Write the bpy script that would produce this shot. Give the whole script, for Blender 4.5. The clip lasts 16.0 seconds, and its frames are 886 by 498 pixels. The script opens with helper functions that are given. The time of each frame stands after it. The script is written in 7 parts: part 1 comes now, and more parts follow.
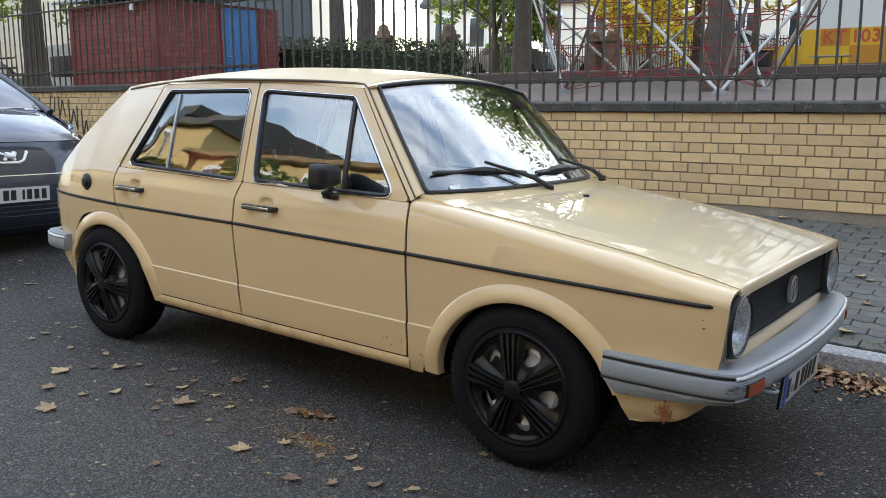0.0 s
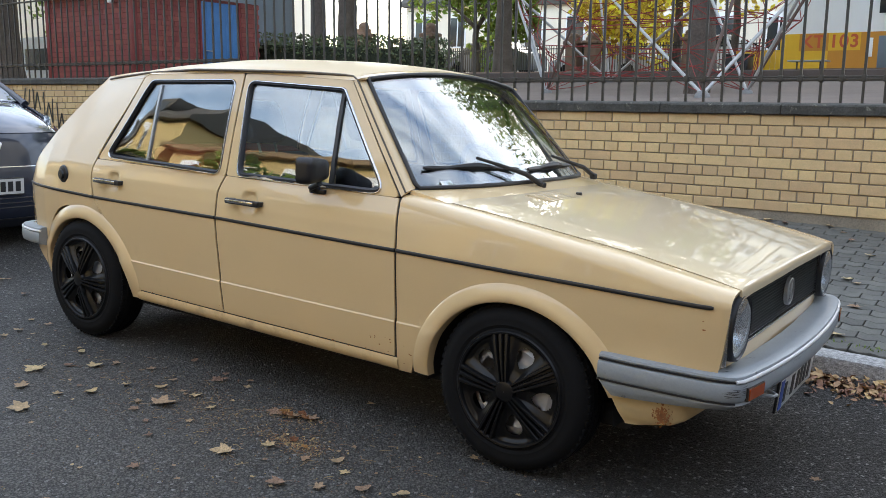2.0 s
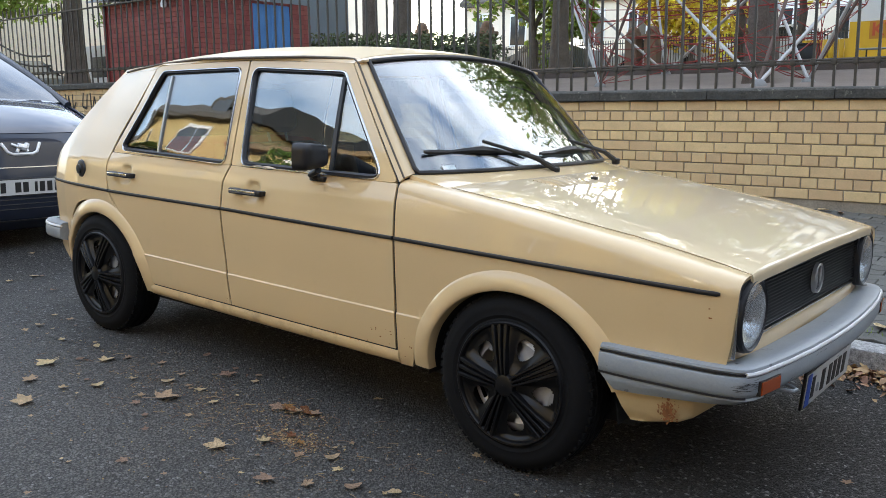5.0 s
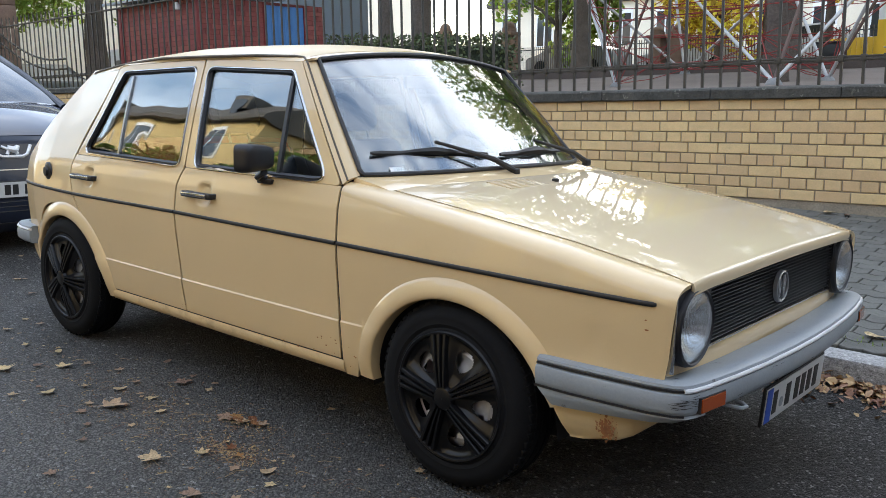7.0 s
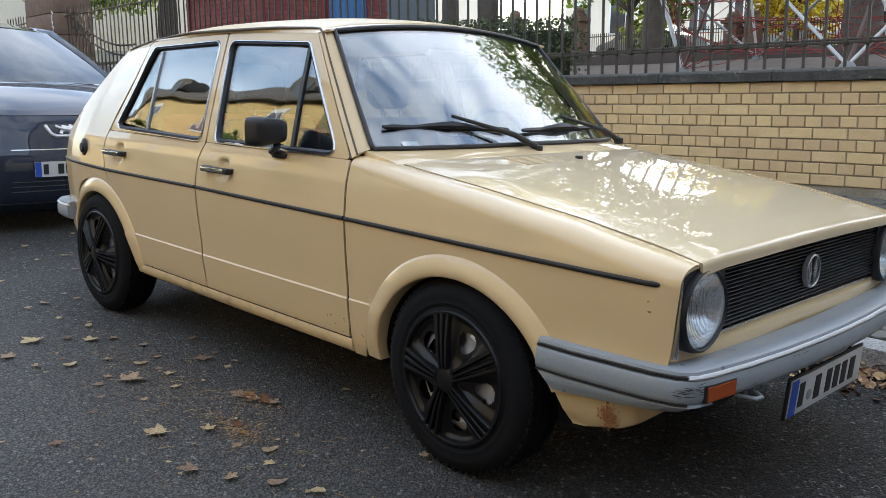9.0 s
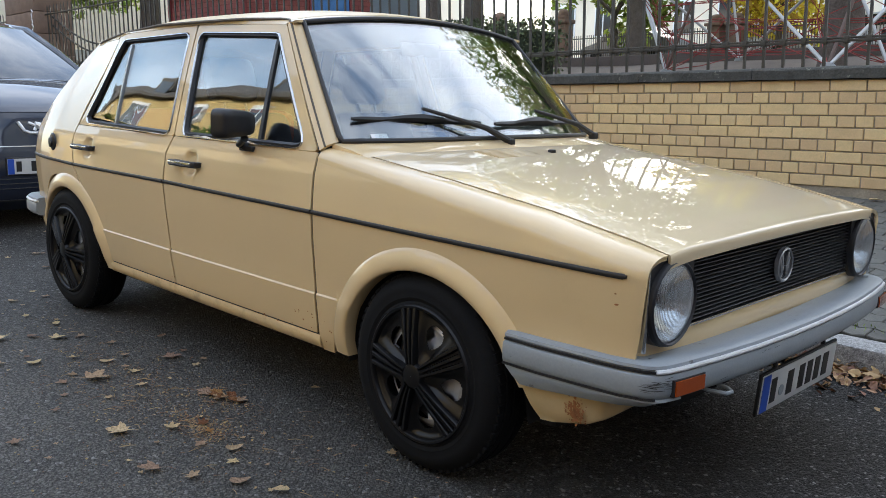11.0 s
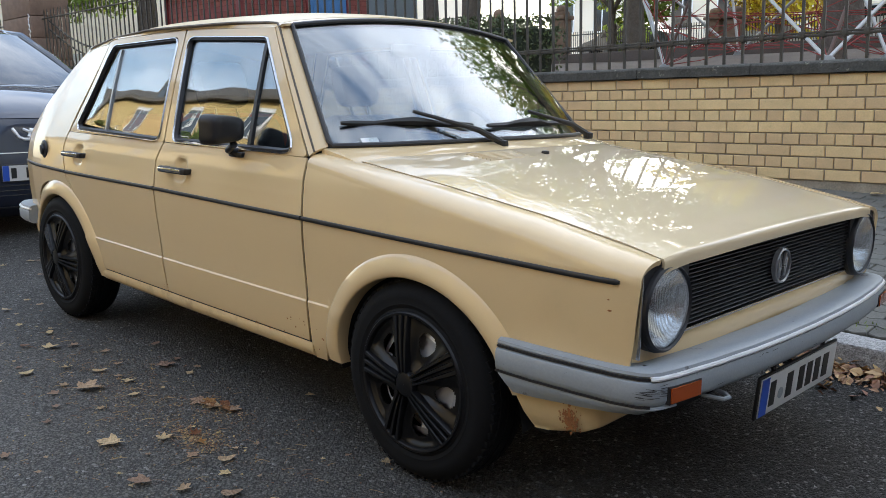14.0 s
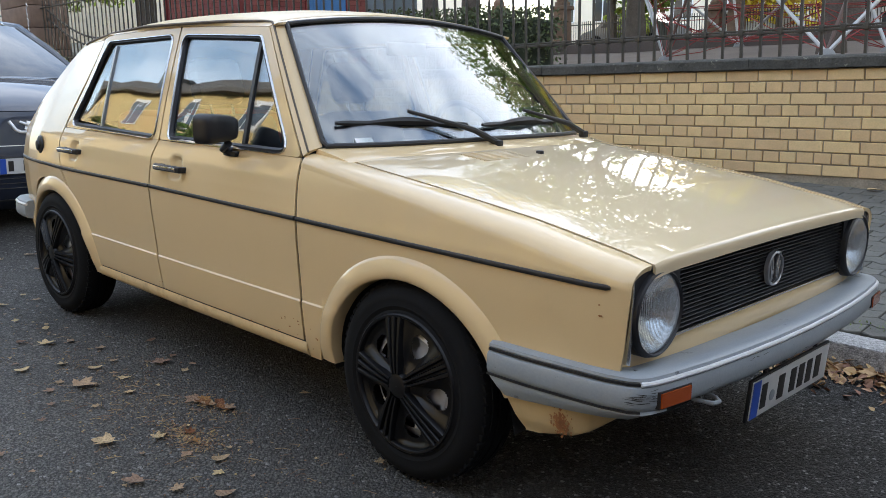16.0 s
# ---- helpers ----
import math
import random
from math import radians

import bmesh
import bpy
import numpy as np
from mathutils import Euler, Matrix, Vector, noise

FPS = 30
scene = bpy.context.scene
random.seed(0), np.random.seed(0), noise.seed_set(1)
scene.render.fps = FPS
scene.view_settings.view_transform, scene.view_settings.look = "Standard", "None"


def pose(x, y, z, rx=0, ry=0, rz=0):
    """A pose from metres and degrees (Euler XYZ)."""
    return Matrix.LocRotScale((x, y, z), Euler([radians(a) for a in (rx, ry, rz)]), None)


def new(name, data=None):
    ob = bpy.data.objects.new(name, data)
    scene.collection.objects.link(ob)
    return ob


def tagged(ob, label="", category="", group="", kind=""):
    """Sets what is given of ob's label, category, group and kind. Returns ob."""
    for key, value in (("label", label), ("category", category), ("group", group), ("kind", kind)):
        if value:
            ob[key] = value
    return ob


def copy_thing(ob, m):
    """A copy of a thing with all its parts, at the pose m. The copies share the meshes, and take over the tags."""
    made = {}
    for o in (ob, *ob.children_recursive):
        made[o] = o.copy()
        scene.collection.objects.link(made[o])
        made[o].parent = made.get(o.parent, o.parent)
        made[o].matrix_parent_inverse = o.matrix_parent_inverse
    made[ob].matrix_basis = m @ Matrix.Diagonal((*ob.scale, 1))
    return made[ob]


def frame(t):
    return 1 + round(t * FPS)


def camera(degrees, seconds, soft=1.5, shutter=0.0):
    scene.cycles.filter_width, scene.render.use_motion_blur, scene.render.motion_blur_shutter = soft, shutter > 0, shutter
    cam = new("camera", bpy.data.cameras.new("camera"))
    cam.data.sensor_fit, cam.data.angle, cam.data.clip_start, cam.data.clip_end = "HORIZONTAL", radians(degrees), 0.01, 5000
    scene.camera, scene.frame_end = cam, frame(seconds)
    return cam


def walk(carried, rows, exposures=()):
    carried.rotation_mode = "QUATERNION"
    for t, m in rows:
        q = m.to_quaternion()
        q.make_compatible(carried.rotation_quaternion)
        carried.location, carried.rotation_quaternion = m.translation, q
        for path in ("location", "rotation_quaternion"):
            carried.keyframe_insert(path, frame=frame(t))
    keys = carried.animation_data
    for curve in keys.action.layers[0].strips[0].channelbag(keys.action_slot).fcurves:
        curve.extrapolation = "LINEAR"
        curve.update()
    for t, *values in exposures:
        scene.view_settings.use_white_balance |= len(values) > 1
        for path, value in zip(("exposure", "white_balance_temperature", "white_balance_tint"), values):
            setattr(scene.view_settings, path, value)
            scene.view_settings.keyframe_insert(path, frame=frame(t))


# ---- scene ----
cam = camera(53.88, 16.0, soft=0.5)
ROWS = [  # seconds, place, turn
    (0.0, 1.4207, -3.2194, 1.2428, 80.208, -1.834, 35.646),
    (0.5, 1.4194, -3.2137, 1.2394, 80.255, -2.086, 34.985),
    (1.0, 1.4096, -3.2113, 1.2370, 80.371, -2.284, 35.420),
    (1.5, 1.3894, -3.1908, 1.2254, 80.428, -2.731, 35.206),
    (2.0, 1.3343, -3.1793, 1.2171, 80.263, -2.661, 34.278),
    (2.5, 1.2976, -3.1640, 1.2059, 80.534, -2.670, 34.060),
    (3.0, 1.2998, -3.1466, 1.1965, 80.373, -2.621, 34.604),
    (3.5, 1.3218, -3.0900, 1.1922, 79.891, -2.183, 35.142),
    (6.0, 1.5180, -2.8412, 1.1383, 80.616, -1.240, 39.918),
    (6.5, 1.5516, -2.7714, 1.1526, 80.679, -1.200, 39.953),
    (7.0, 1.5702, -2.6601, 1.1517, 80.239, -1.195, 40.415),
    (7.5, 1.5757, -2.5979, 1.1448, 79.591, -1.090, 42.415),
    (8.0, 1.5840, -2.5343, 1.1291, 79.424, -1.115, 43.782),
    (8.5, 1.6400, -2.4919, 1.1142, 79.407, -1.287, 45.153),
    (11.0, 1.6564, -2.3959, 1.0703, 79.590, -1.523, 44.253),
    (11.5, 1.6561, -2.3861, 1.0630, 79.695, -1.419, 43.693),
    (12.0, 1.6535, -2.3841, 1.0615, 79.758, -1.258, 43.446),
    (12.5, 1.6528, -2.3847, 1.0621, 79.778, -1.022, 43.528),
    (13.0, 1.6493, -2.3783, 1.0557, 79.741, -0.974, 43.735),
    (13.5, 1.6439, -2.3654, 1.0632, 79.648, -0.867, 44.015),
    (14.0, 1.6492, -2.3445, 1.0848, 79.446, -0.661, 44.274),
    (14.5, 1.6465, -2.3384, 1.0978, 78.909, -0.632, 44.583),
    (15.0, 1.6445, -2.3282, 1.1064, 78.744, -0.529, 44.575),
    (15.5, 1.6520, -2.3290, 1.1180, 78.674, -0.592, 44.539),
    (16.0, 1.6601, -2.3299, 1.1194, 78.750, -0.828, 44.290),
]
walk(cam, [(t, pose(x, y, z, rx, ry, rz)) for t, x, y, z, rx, ry, rz in ROWS],
     [(t, ev, 6320, 10) for t, ev in ((0.0, 0.29), (3.5, 0.30), (6.0, 0.43), (7.0, 0.35), (8.5, 0.24), (11.0, 0.21), (16.0, 0.21))])

# ---- light ----
SUN_EL, SUN_AZ = radians(20), radians(-15)
world = bpy.data.worlds.new("sky")
scene.world = world
world.use_nodes = True
wn, wl = world.node_tree.nodes, world.node_tree.links
wn.clear()
w_out = wn.new("ShaderNodeOutputWorld")
w_bg = wn.new("ShaderNodeBackground")
w_sky = wn.new("ShaderNodeTexSky")
w_sky.sky_type, w_sky.sun_disc = "NISHITA", False
w_sky.dust_density = 0.9
w_sky.sun_elevation, w_sky.sun_rotation = SUN_EL, SUN_AZ
w_geo = wn.new("ShaderNodeTexCoord")
w_map = wn.new("ShaderNodeMapping")
w_map.inputs["Scale"].default_value = (1.2, 2.6, 3.4)
w_noise = wn.new("ShaderNodeTexNoise")
w_noise.inputs["Scale"].default_value = 2.2
w_noise.inputs["Detail"].default_value = 7
w_noise.inputs["Roughness"].default_value = 0.58
w_ramp = wn.new("ShaderNodeValToRGB")
w_ramp.color_ramp.elements[0].position, w_ramp.color_ramp.elements[1].position = 0.36, 0.86
w_ramp.color_ramp.elements[0].color, w_ramp.color_ramp.elements[1].color = (0.02, 0.02, 0.02, 1), (0.58, 0.58, 0.58, 1)
w_mix = wn.new("ShaderNodeMixRGB")
w_mix.inputs["Color2"].default_value = (10.6, 10.7, 10.8, 1)  # cloud
wl.new(w_geo.outputs["Generated"], w_map.inputs["Vector"])
wl.new(w_map.outputs["Vector"], w_noise.inputs["Vector"])
wl.new(w_noise.outputs["Fac"], w_ramp.inputs["Fac"])
wl.new(w_ramp.outputs["Color"], w_mix.inputs["Fac"])
wl.new(w_sky.outputs["Color"], w_mix.inputs["Color1"])
wl.new(w_mix.outputs["Color"], w_bg.inputs["Color"])
wl.new(w_bg.outputs["Background"], w_out.inputs["Surface"])
w_bg.inputs["Strength"].default_value = 0.435
sun = new("sun", bpy.data.lights.new("sun", "SUN"))
sun.data.energy, sun.data.angle, sun.data.color = 3.8, radians(0.6), (1.0, 0.88, 0.72)
sun.matrix_world = Matrix.Translation((0, 0, 30)) @ Vector((math.sin(SUN_AZ) * math.cos(SUN_EL), math.cos(SUN_AZ) * math.cos(SUN_EL), math.sin(SUN_EL))).to_track_quat("Z", "Y").to_matrix().to_4x4()

# ---- materials ----
def mat(name, color, rough=0.6, metal=0.0, spread=0.12, scale=6.0, fine=60.0, bump=0.0, bump_scale=None, coat=0.0, spec=0.5, dark=None, dark_at=(0.55, 0.75), per_object=0.0, per_island=0.0, transmission=0.0, sheen=0.0):
    """A surface with blotches, grain, relief and, where given, stains of a second colour."""
    m = bpy.data.materials.new(name)
    m.use_nodes = True
    n, l = m.node_tree.nodes, m.node_tree.links
    b = n["Principled BSDF"]
    b.inputs["Roughness"].default_value = rough
    b.inputs["Metallic"].default_value = metal
    b.inputs["Specular IOR Level"].default_value = spec
    b.inputs["Coat Weight"].default_value = coat
    b.inputs["Coat Roughness"].default_value = 0.015
    b.inputs["Transmission Weight"].default_value = transmission
    co = n.new("ShaderNodeTexCoord")
    big = n.new("ShaderNodeTexNoise")
    big.inputs["Scale"].default_value, big.inputs["Detail"].default_value = scale, 5
    small = n.new("ShaderNodeTexNoise")
    small.inputs["Scale"].default_value, small.inputs["Detail"].default_value = fine, 4
    where = co.outputs["Object"]
    if per_object:
        info, move = n.new("ShaderNodeObjectInfo"), n.new("ShaderNodeVectorMath")
        scale_ = n.new("ShaderNodeMath")
        scale_.operation = "MULTIPLY"
        scale_.inputs[1].default_value = 37.0
        l.new(info.outputs["Random"], scale_.inputs[0])
        l.new(co.outputs["Object"], move.inputs[0])
        l.new(scale_.outputs[0], move.inputs[1])
        where = move.outputs["Vector"]
    for t in (big, small):
        l.new(where, t.inputs["Vector"])
    hsv = n.new("ShaderNodeHueSaturation")
    hsv.inputs["Color"].default_value = (*color, 1)
    add = n.new("ShaderNodeMath")
    add.operation = "ADD"
    l.new(big.outputs["Fac"], add.inputs[0])
    l.new(small.outputs["Fac"], add.inputs[1])
    rng = n.new("ShaderNodeMapRange")
    rng.inputs["From Min"].default_value, rng.inputs["From Max"].default_value = 0.6, 1.4
    rng.inputs["To Min"].default_value, rng.inputs["To Max"].default_value = 1 - spread, 1 + spread
    l.new(add.outputs[0], rng.inputs["Value"])
    val = rng.outputs["Result"]
    if per_object or per_island:
        src = n.new("ShaderNodeObjectInfo") if per_object else n.new("ShaderNodeNewGeometry")
        r2 = n.new("ShaderNodeMapRange")
        a = per_object or per_island
        r2.inputs["To Min"].default_value, r2.inputs["To Max"].default_value = 1 - a, 1 + a
        l.new(src.outputs["Random" if per_object else "Random Per Island"], r2.inputs["Value"])
        mul = n.new("ShaderNodeMath")
        mul.operation = "MULTIPLY"
        l.new(val, mul.inputs[0])
        l.new(r2.outputs["Result"], mul.inputs[1])
        val = mul.outputs[0]
        r3 = n.new("ShaderNodeMapRange")
        r3.inputs["To Min"].default_value, r3.inputs["To Max"].default_value = 0.5 - a * 0.06, 0.5 + a * 0.06
        l.new(src.outputs["Random" if per_object else "Random Per Island"], r3.inputs["Value"])
        l.new(r3.outputs["Result"], hsv.inputs["Hue"])
    l.new(val, hsv.inputs["Value"])
    out = hsv.outputs["Color"]
    if dark:
        st = n.new("ShaderNodeTexNoise")
        st.inputs["Scale"].default_value, st.inputs["Detail"].default_value, st.inputs["Roughness"].default_value = scale * 1.7, 8, 0.65
        l.new(where, st.inputs["Vector"])
        rp = n.new("ShaderNodeMapRange")
        rp.inputs["From Min"].default_value, rp.inputs["From Max"].default_value = dark_at
        l.new(st.outputs["Fac"], rp.inputs["Value"])
        mx = n.new("ShaderNodeMixRGB")
        mx.inputs["Color2"].default_value = (*dark, 1)
        l.new(rp.outputs["Result"], mx.inputs["Fac"])
        l.new(out, mx.inputs["Color1"])
        out = mx.outputs["Color"]
    l.new(out, b.inputs["Base Color"])
    if bump:
        bp = n.new("ShaderNodeBump")
        bp.inputs["Strength"].default_value = 1.0
        bp.inputs["Distance"].default_value = bump
        bt = n.new("ShaderNodeTexNoise")
        bt.inputs["Scale"].default_value, bt.inputs["Detail"].default_value = bump_scale or fine, 6
        l.new(where, bt.inputs["Vector"])
        l.new(bt.outputs["Fac"], bp.inputs["Height"])
        l.new(bp.outputs["Normal"], b.inputs["Normal"])
    return m


def thin_leaf(m, share=0.55):
    """Lets light through a leaf, so that crowns glow against the sky."""
    n, l = m.node_tree.nodes, m.node_tree.links
    b = n["Principled BSDF"]
    colour = b.inputs["Base Color"].links[0].from_socket
    tl, mx = n.new("ShaderNodeBsdfTranslucent"), n.new("ShaderNodeMixShader")
    mx.inputs["Fac"].default_value = share
    l.new(colour, tl.inputs["Color"])
    l.new(b.outputs["BSDF"], mx.inputs[1])
    l.new(tl.outputs["BSDF"], mx.inputs[2])
    l.new(mx.outputs["Shader"], n["Material Output"].inputs["Surface"])
    return m


def glass_mat(name, tint, head_on=0.1):
    """A clear pane: see-through, with gloss by Fresnel."""
    m = bpy.data.materials.new(name)
    m.use_nodes = True
    n, l = m.node_tree.nodes, m.node_tree.links
    n.remove(n["Principled BSDF"])
    tr, gl, mx, fr = n.new("ShaderNodeBsdfTransparent"), n.new("ShaderNodeBsdfGlossy"), n.new("ShaderNodeMixShader"), n.new("ShaderNodeLayerWeight")
    tr.inputs["Color"].default_value = (*tint, 1)
    gl.inputs["Roughness"].default_value = 0.0
    co, no, bp = n.new("ShaderNodeTexCoord"), n.new("ShaderNodeTexNoise"), n.new("ShaderNodeBump")
    no.inputs["Scale"].default_value, no.inputs["Detail"].default_value = 5.0, 1.0
    bp.inputs["Distance"].default_value, bp.inputs["Strength"].default_value = 0.0010, 1.0
    l.new(co.outputs["Object"], no.inputs["Vector"])
    l.new(no.outputs["Fac"], bp.inputs["Height"])
    l.new(bp.outputs["Normal"], gl.inputs["Normal"])
    fr.inputs["Blend"].default_value = 0.5
    pw, mr = n.new("ShaderNodeMath"), n.new("ShaderNodeMapRange")
    pw.operation = "POWER"
    pw.inputs[1].default_value = 4.0
    mr.inputs["To Min"].default_value, mr.inputs["To Max"].default_value = head_on, 1.0
    l.new(fr.outputs["Facing"], pw.inputs[0])
    l.new(pw.outputs[0], mr.inputs["Value"])
    l.new(mr.outputs["Result"], mx.inputs["Fac"])
    l.new(tr.outputs["BSDF"], mx.inputs[1])
    l.new(gl.outputs["BSDF"], mx.inputs[2])
    l.new(mx.outputs["Shader"], n["Material Output"].inputs["Surface"])
    return m


M_PAINT = mat("beige_paint", (0.675, 0.503, 0.268), 0.5, spread=0.025, scale=3, fine=400, coat=1.0, spec=0.3, dark=(0.58, 0.44, 0.24), dark_at=(0.62, 0.9))
M_PAINT_ROOF = mat("sun_faded_beige_paint", (0.66, 0.515, 0.30), 0.5, spread=0.05, scale=4, fine=300, coat=0.12, dark=(0.56, 0.43, 0.25), dark_at=(0.6, 0.85))
# bonnet's copy of the paint, creamier: white reflections are put into its colour
M_PAINT_BONNET = mat("pale_sheen_bonnet_paint", (0.665, 0.528, 0.325), 0.5, spread=0.03, scale=3, fine=400, coat=1.0, spec=0.3, dark=(0.60, 0.475, 0.29), dark_at=(0.62, 0.9))
M_SILL = mat("road_stained_paint", (0.60, 0.44, 0.225), 0.55, spread=0.08, scale=5, fine=200, coat=0.5, spec=0.3, dark=(0.27, 0.18, 0.09), dark_at=(0.50, 0.80))
M_BLACK = mat("black_plastic", (0.013, 0.013, 0.015), 0.45, spread=0.2, fine=300, bump=0.0003)
M_RUBBER = mat("tyre_rubber", (0.0075, 0.0078, 0.0085), 0.8, spec=0.14, spread=0.25, scale=9, fine=200, bump=0.0005, dark=(0.017, 0.016, 0.015), dark_at=(0.6, 0.85))
M_HUB = mat("matt_black_cover", (0.0055, 0.0055, 0.0062), 0.33, spec=0.32, spread=0.15, fine=150)
M_GRILLE = mat("worn_grille_plastic", (0.026, 0.026, 0.026), 0.4, spread=0.3, scale=14, fine=200)
M_STEEL = mat("silver_steel", (0.42, 0.43, 0.44), 0.35, 0.8, spread=0.15)
M_CHROME = mat("chrome", (0.62, 0.62, 0.62), 0.2, 1.0, spread=0.05)
M_GREY = mat("grey_bumper_plastic", (0.265, 0.292, 0.31), 0.45, spread=0.10, scale=9, fine=160, bump=0.0004, dark=(0.10, 0.10, 0.105), dark_at=(0.645, 0.70))
M_DARK = mat("underbody", (0.012, 0.012, 0.012), 0.9)
M_GLASS = glass_mat("car_glass", (0.87, 0.91, 0.90), 0.19)
M_SEAT = mat("dark_blue_cloth", (0.035, 0.045, 0.075), 0.9, fine=300, bump=0.0008)
M_RED = mat("red_cloth", (0.40, 0.065, 0.03), 0.9, fine=200)
M_AMBER = mat("amber_lens", (0.34, 0.062, 0.010), 0.15, spread=0.1, fine=200, coat=0.5)
M_WHITE = mat("white_plate", (0.58, 0.58, 0.56), 0.4, spread=0.05)
M_BLUE_BAND = mat("blue_band", (0.02, 0.08, 0.42), 0.4, spread=0.05)
M_INK = mat("black_ink", (0.015, 0.015, 0.015), 0.5)
M_KERB = mat("granite", (0.34, 0.335, 0.325), 0.8, spread=0.75, scale=45, fine=190, bump=0.006, bump_scale=110, dark=(0.16, 0.155, 0.145), dark_at=(0.56, 0.68))
M_PAVER = mat("grey_paver", (0.118, 0.115, 0.100), 0.85, spread=0.3, scale=5, fine=120, bump=0.002, per_object=0.12, dark=(0.075, 0.08, 0.06), dark_at=(0.55, 0.8))
M_JOINT = mat("sandy_joint", (0.05, 0.05, 0.04), 0.95, spread=0.3, dark=(0.07, 0.10, 0.02), dark_at=(0.62, 0.75))
M_BRICK = mat("yellow_brick", (0.65, 0.468, 0.242), 0.75, spread=0.12, scale=9, fine=90, bump=0.002, per_object=0.09, dark=(0.40, 0.29, 0.15), dark_at=(0.62, 0.86))
M_MORTAR = mat("grey_mortar", (0.32, 0.27, 0.20), 0.95, spread=0.35, scale=5, fine=90, bump=0.004)
M_COPING = mat("dark_stone", (0.068, 0.066, 0.058), 0.95, spread=0.5, scale=11, fine=70, bump=0.010, bump_scale=45, dark=(0.22, 0.22, 0.17), dark_at=(0.61, 0.68))
M_IRON = mat("dark_iron", (0.060, 0.054, 0.044), 0.55, 0.3, spread=0.3, scale=12, fine=100, bump=0.0006, dark=(0.10, 0.06, 0.04), dark_at=(0.62, 0.8))
M_SHED = mat("red_painted_brick", (0.24, 0.062, 0.052), 0.7, spread=0.22, scale=5, fine=60, bump=0.002, per_object=0.10, dark=(0.22, 0.12, 0.08), dark_at=(0.68, 0.82))
M_BLUE = mat("blue_painted_wood", (0.05, 0.165, 0.38), 0.55, spread=0.15, scale=6, fine=80, bump=0.001, dark=(0.02, 0.05, 0.12), dark_at=(0.66, 0.8))
M_POLE = mat("white_steel_pole", (0.46, 0.46, 0.45), 0.4, 0.3, spread=0.12)
M_BROWN_POLE = mat("brown_pole", (0.10, 0.06, 0.045), 0.6, spread=0.2)
M_ROPE = mat("red_rope", (0.24, 0.035, 0.03), 0.8, spread=0.2, fine=300, bump=0.002)
M_YELLOW = mat("yellow_panel", (0.75, 0.45, 0.02), 0.5, spread=0.06, scale=3)
M_OCHRE = mat("ochre_panel", (0.55, 0.24, 0.02), 0.5, spread=0.06, scale=3)
M_OFFWHITE = mat("white_panel", (0.84, 0.85, 0.86), 0.55, spread=0.05, scale=2)
M_BARK = mat("bark", (0.105, 0.085, 0.07), 0.95, spread=0.4, scale=5, fine=35, bump=0.02, bump_scale=22)
M_LEAF = thin_leaf(mat("green_leaves", (0.20, 0.26, 0.05), 0.6, spread=0.3, per_island=0.5))
M_LEAF_Y = thin_leaf(mat("autumn_leaves", (0.72, 0.56, 0.07), 0.6, spread=0.3, per_island=0.55))
M_HEDGE = mat("hedge_leaves", (0.080, 0.098, 0.038), 0.6, spread=0.3, per_island=0.5)
M_DRY = mat("dry_leaf", (0.50, 0.35, 0.205), 0.75, spread=0.35, scale=2.5, fine=12, bump=0.03, bump_scale=6, per_object=0.42)
M_DRY_STUFF = mat("dry_litter", (0.27, 0.17, 0.085), 0.8, spread=0.3, scale=25, per_island=0.5)
M_SOIL = mat("playground_ground", (0.155, 0.122, 0.10), 0.95, spread=0.25, scale=1.5, fine=40, bump=0.004)
M_STONE = mat("sandstone", (0.19, 0.125, 0.09), 0.9, spread=0.3, scale=6, fine=60, bump=0.004)
M_CREAM = mat("cream_render", (0.84, 0.76, 0.62), 0.9, spread=0.08, scale=0.6, fine=20)
M_FACADE = mat("ochre_render", (0.59, 0.44, 0.19), 0.9, spread=0.1, scale=0.5, fine=15)
M_ROOF = mat("slate_roof", (0.085, 0.075, 0.062), 0.75, spread=0.3, scale=1.5, fine=15)
M_TILE = mat("clay_tiles", (0.27, 0.18, 0.09), 0.8, spread=0.3, scale=1.5, fine=12, dark=(0.14, 0.12, 0.05), dark_at=(0.5, 0.7))
M_WINDOW = mat("window_pane", (0.03, 0.035, 0.04), 0.08, spread=0.05)
M_SLATE = mat("slate_blue_paint", (0.014, 0.019, 0.036), 0.5, 0.0, spread=0.06, fine=500, coat=1.0, spec=0.25)
M_CARW = mat("white_car_paint", (0.60, 0.61, 0.62), 0.3, spread=0.04, coat=0.8)
M_CARD = mat("dark_car_paint", (0.12, 0.13, 0.14), 0.3, spread=0.04, coat=0.8)
M_MORTAR_RED = mat("dark_red_joint", (0.16, 0.040, 0.034), 0.9, spread=0.2)
M_SHEDROOF = mat("sheet_roof", (0.30, 0.34, 0.38), 0.5, spread=0.1)
M_REDWOOD = mat("red_painted_wood", (0.17, 0.022, 0.02), 0.6, spread=0.2, fine=80)
M_HEDGE_SHADE = mat("hedge_core", (0.02, 0.028, 0.012), 0.9, spread=0.4, scale=20, bump=0.02, bump_scale=25)
M_ORANGE = mat("orange_letters", (0.55, 0.10, 0.03), 0.5, spread=0.05)
M_PITEDGE = mat("pit_edge", (0.085, 0.066, 0.055), 0.9, spread=0.25, scale=2, fine=40)
M_GREYC = mat("blue_grey_panel", (0.15, 0.18, 0.22), 0.5, spread=0.1, scale=2)
M_BRICK_REST = mat("yellow_bricks", (0.62, 0.445, 0.23), 0.75, spread=0.12, scale=9, fine=90, bump=0.002, per_island=0.09, dark=(0.40, 0.29, 0.15), dark_at=(0.62, 0.86))
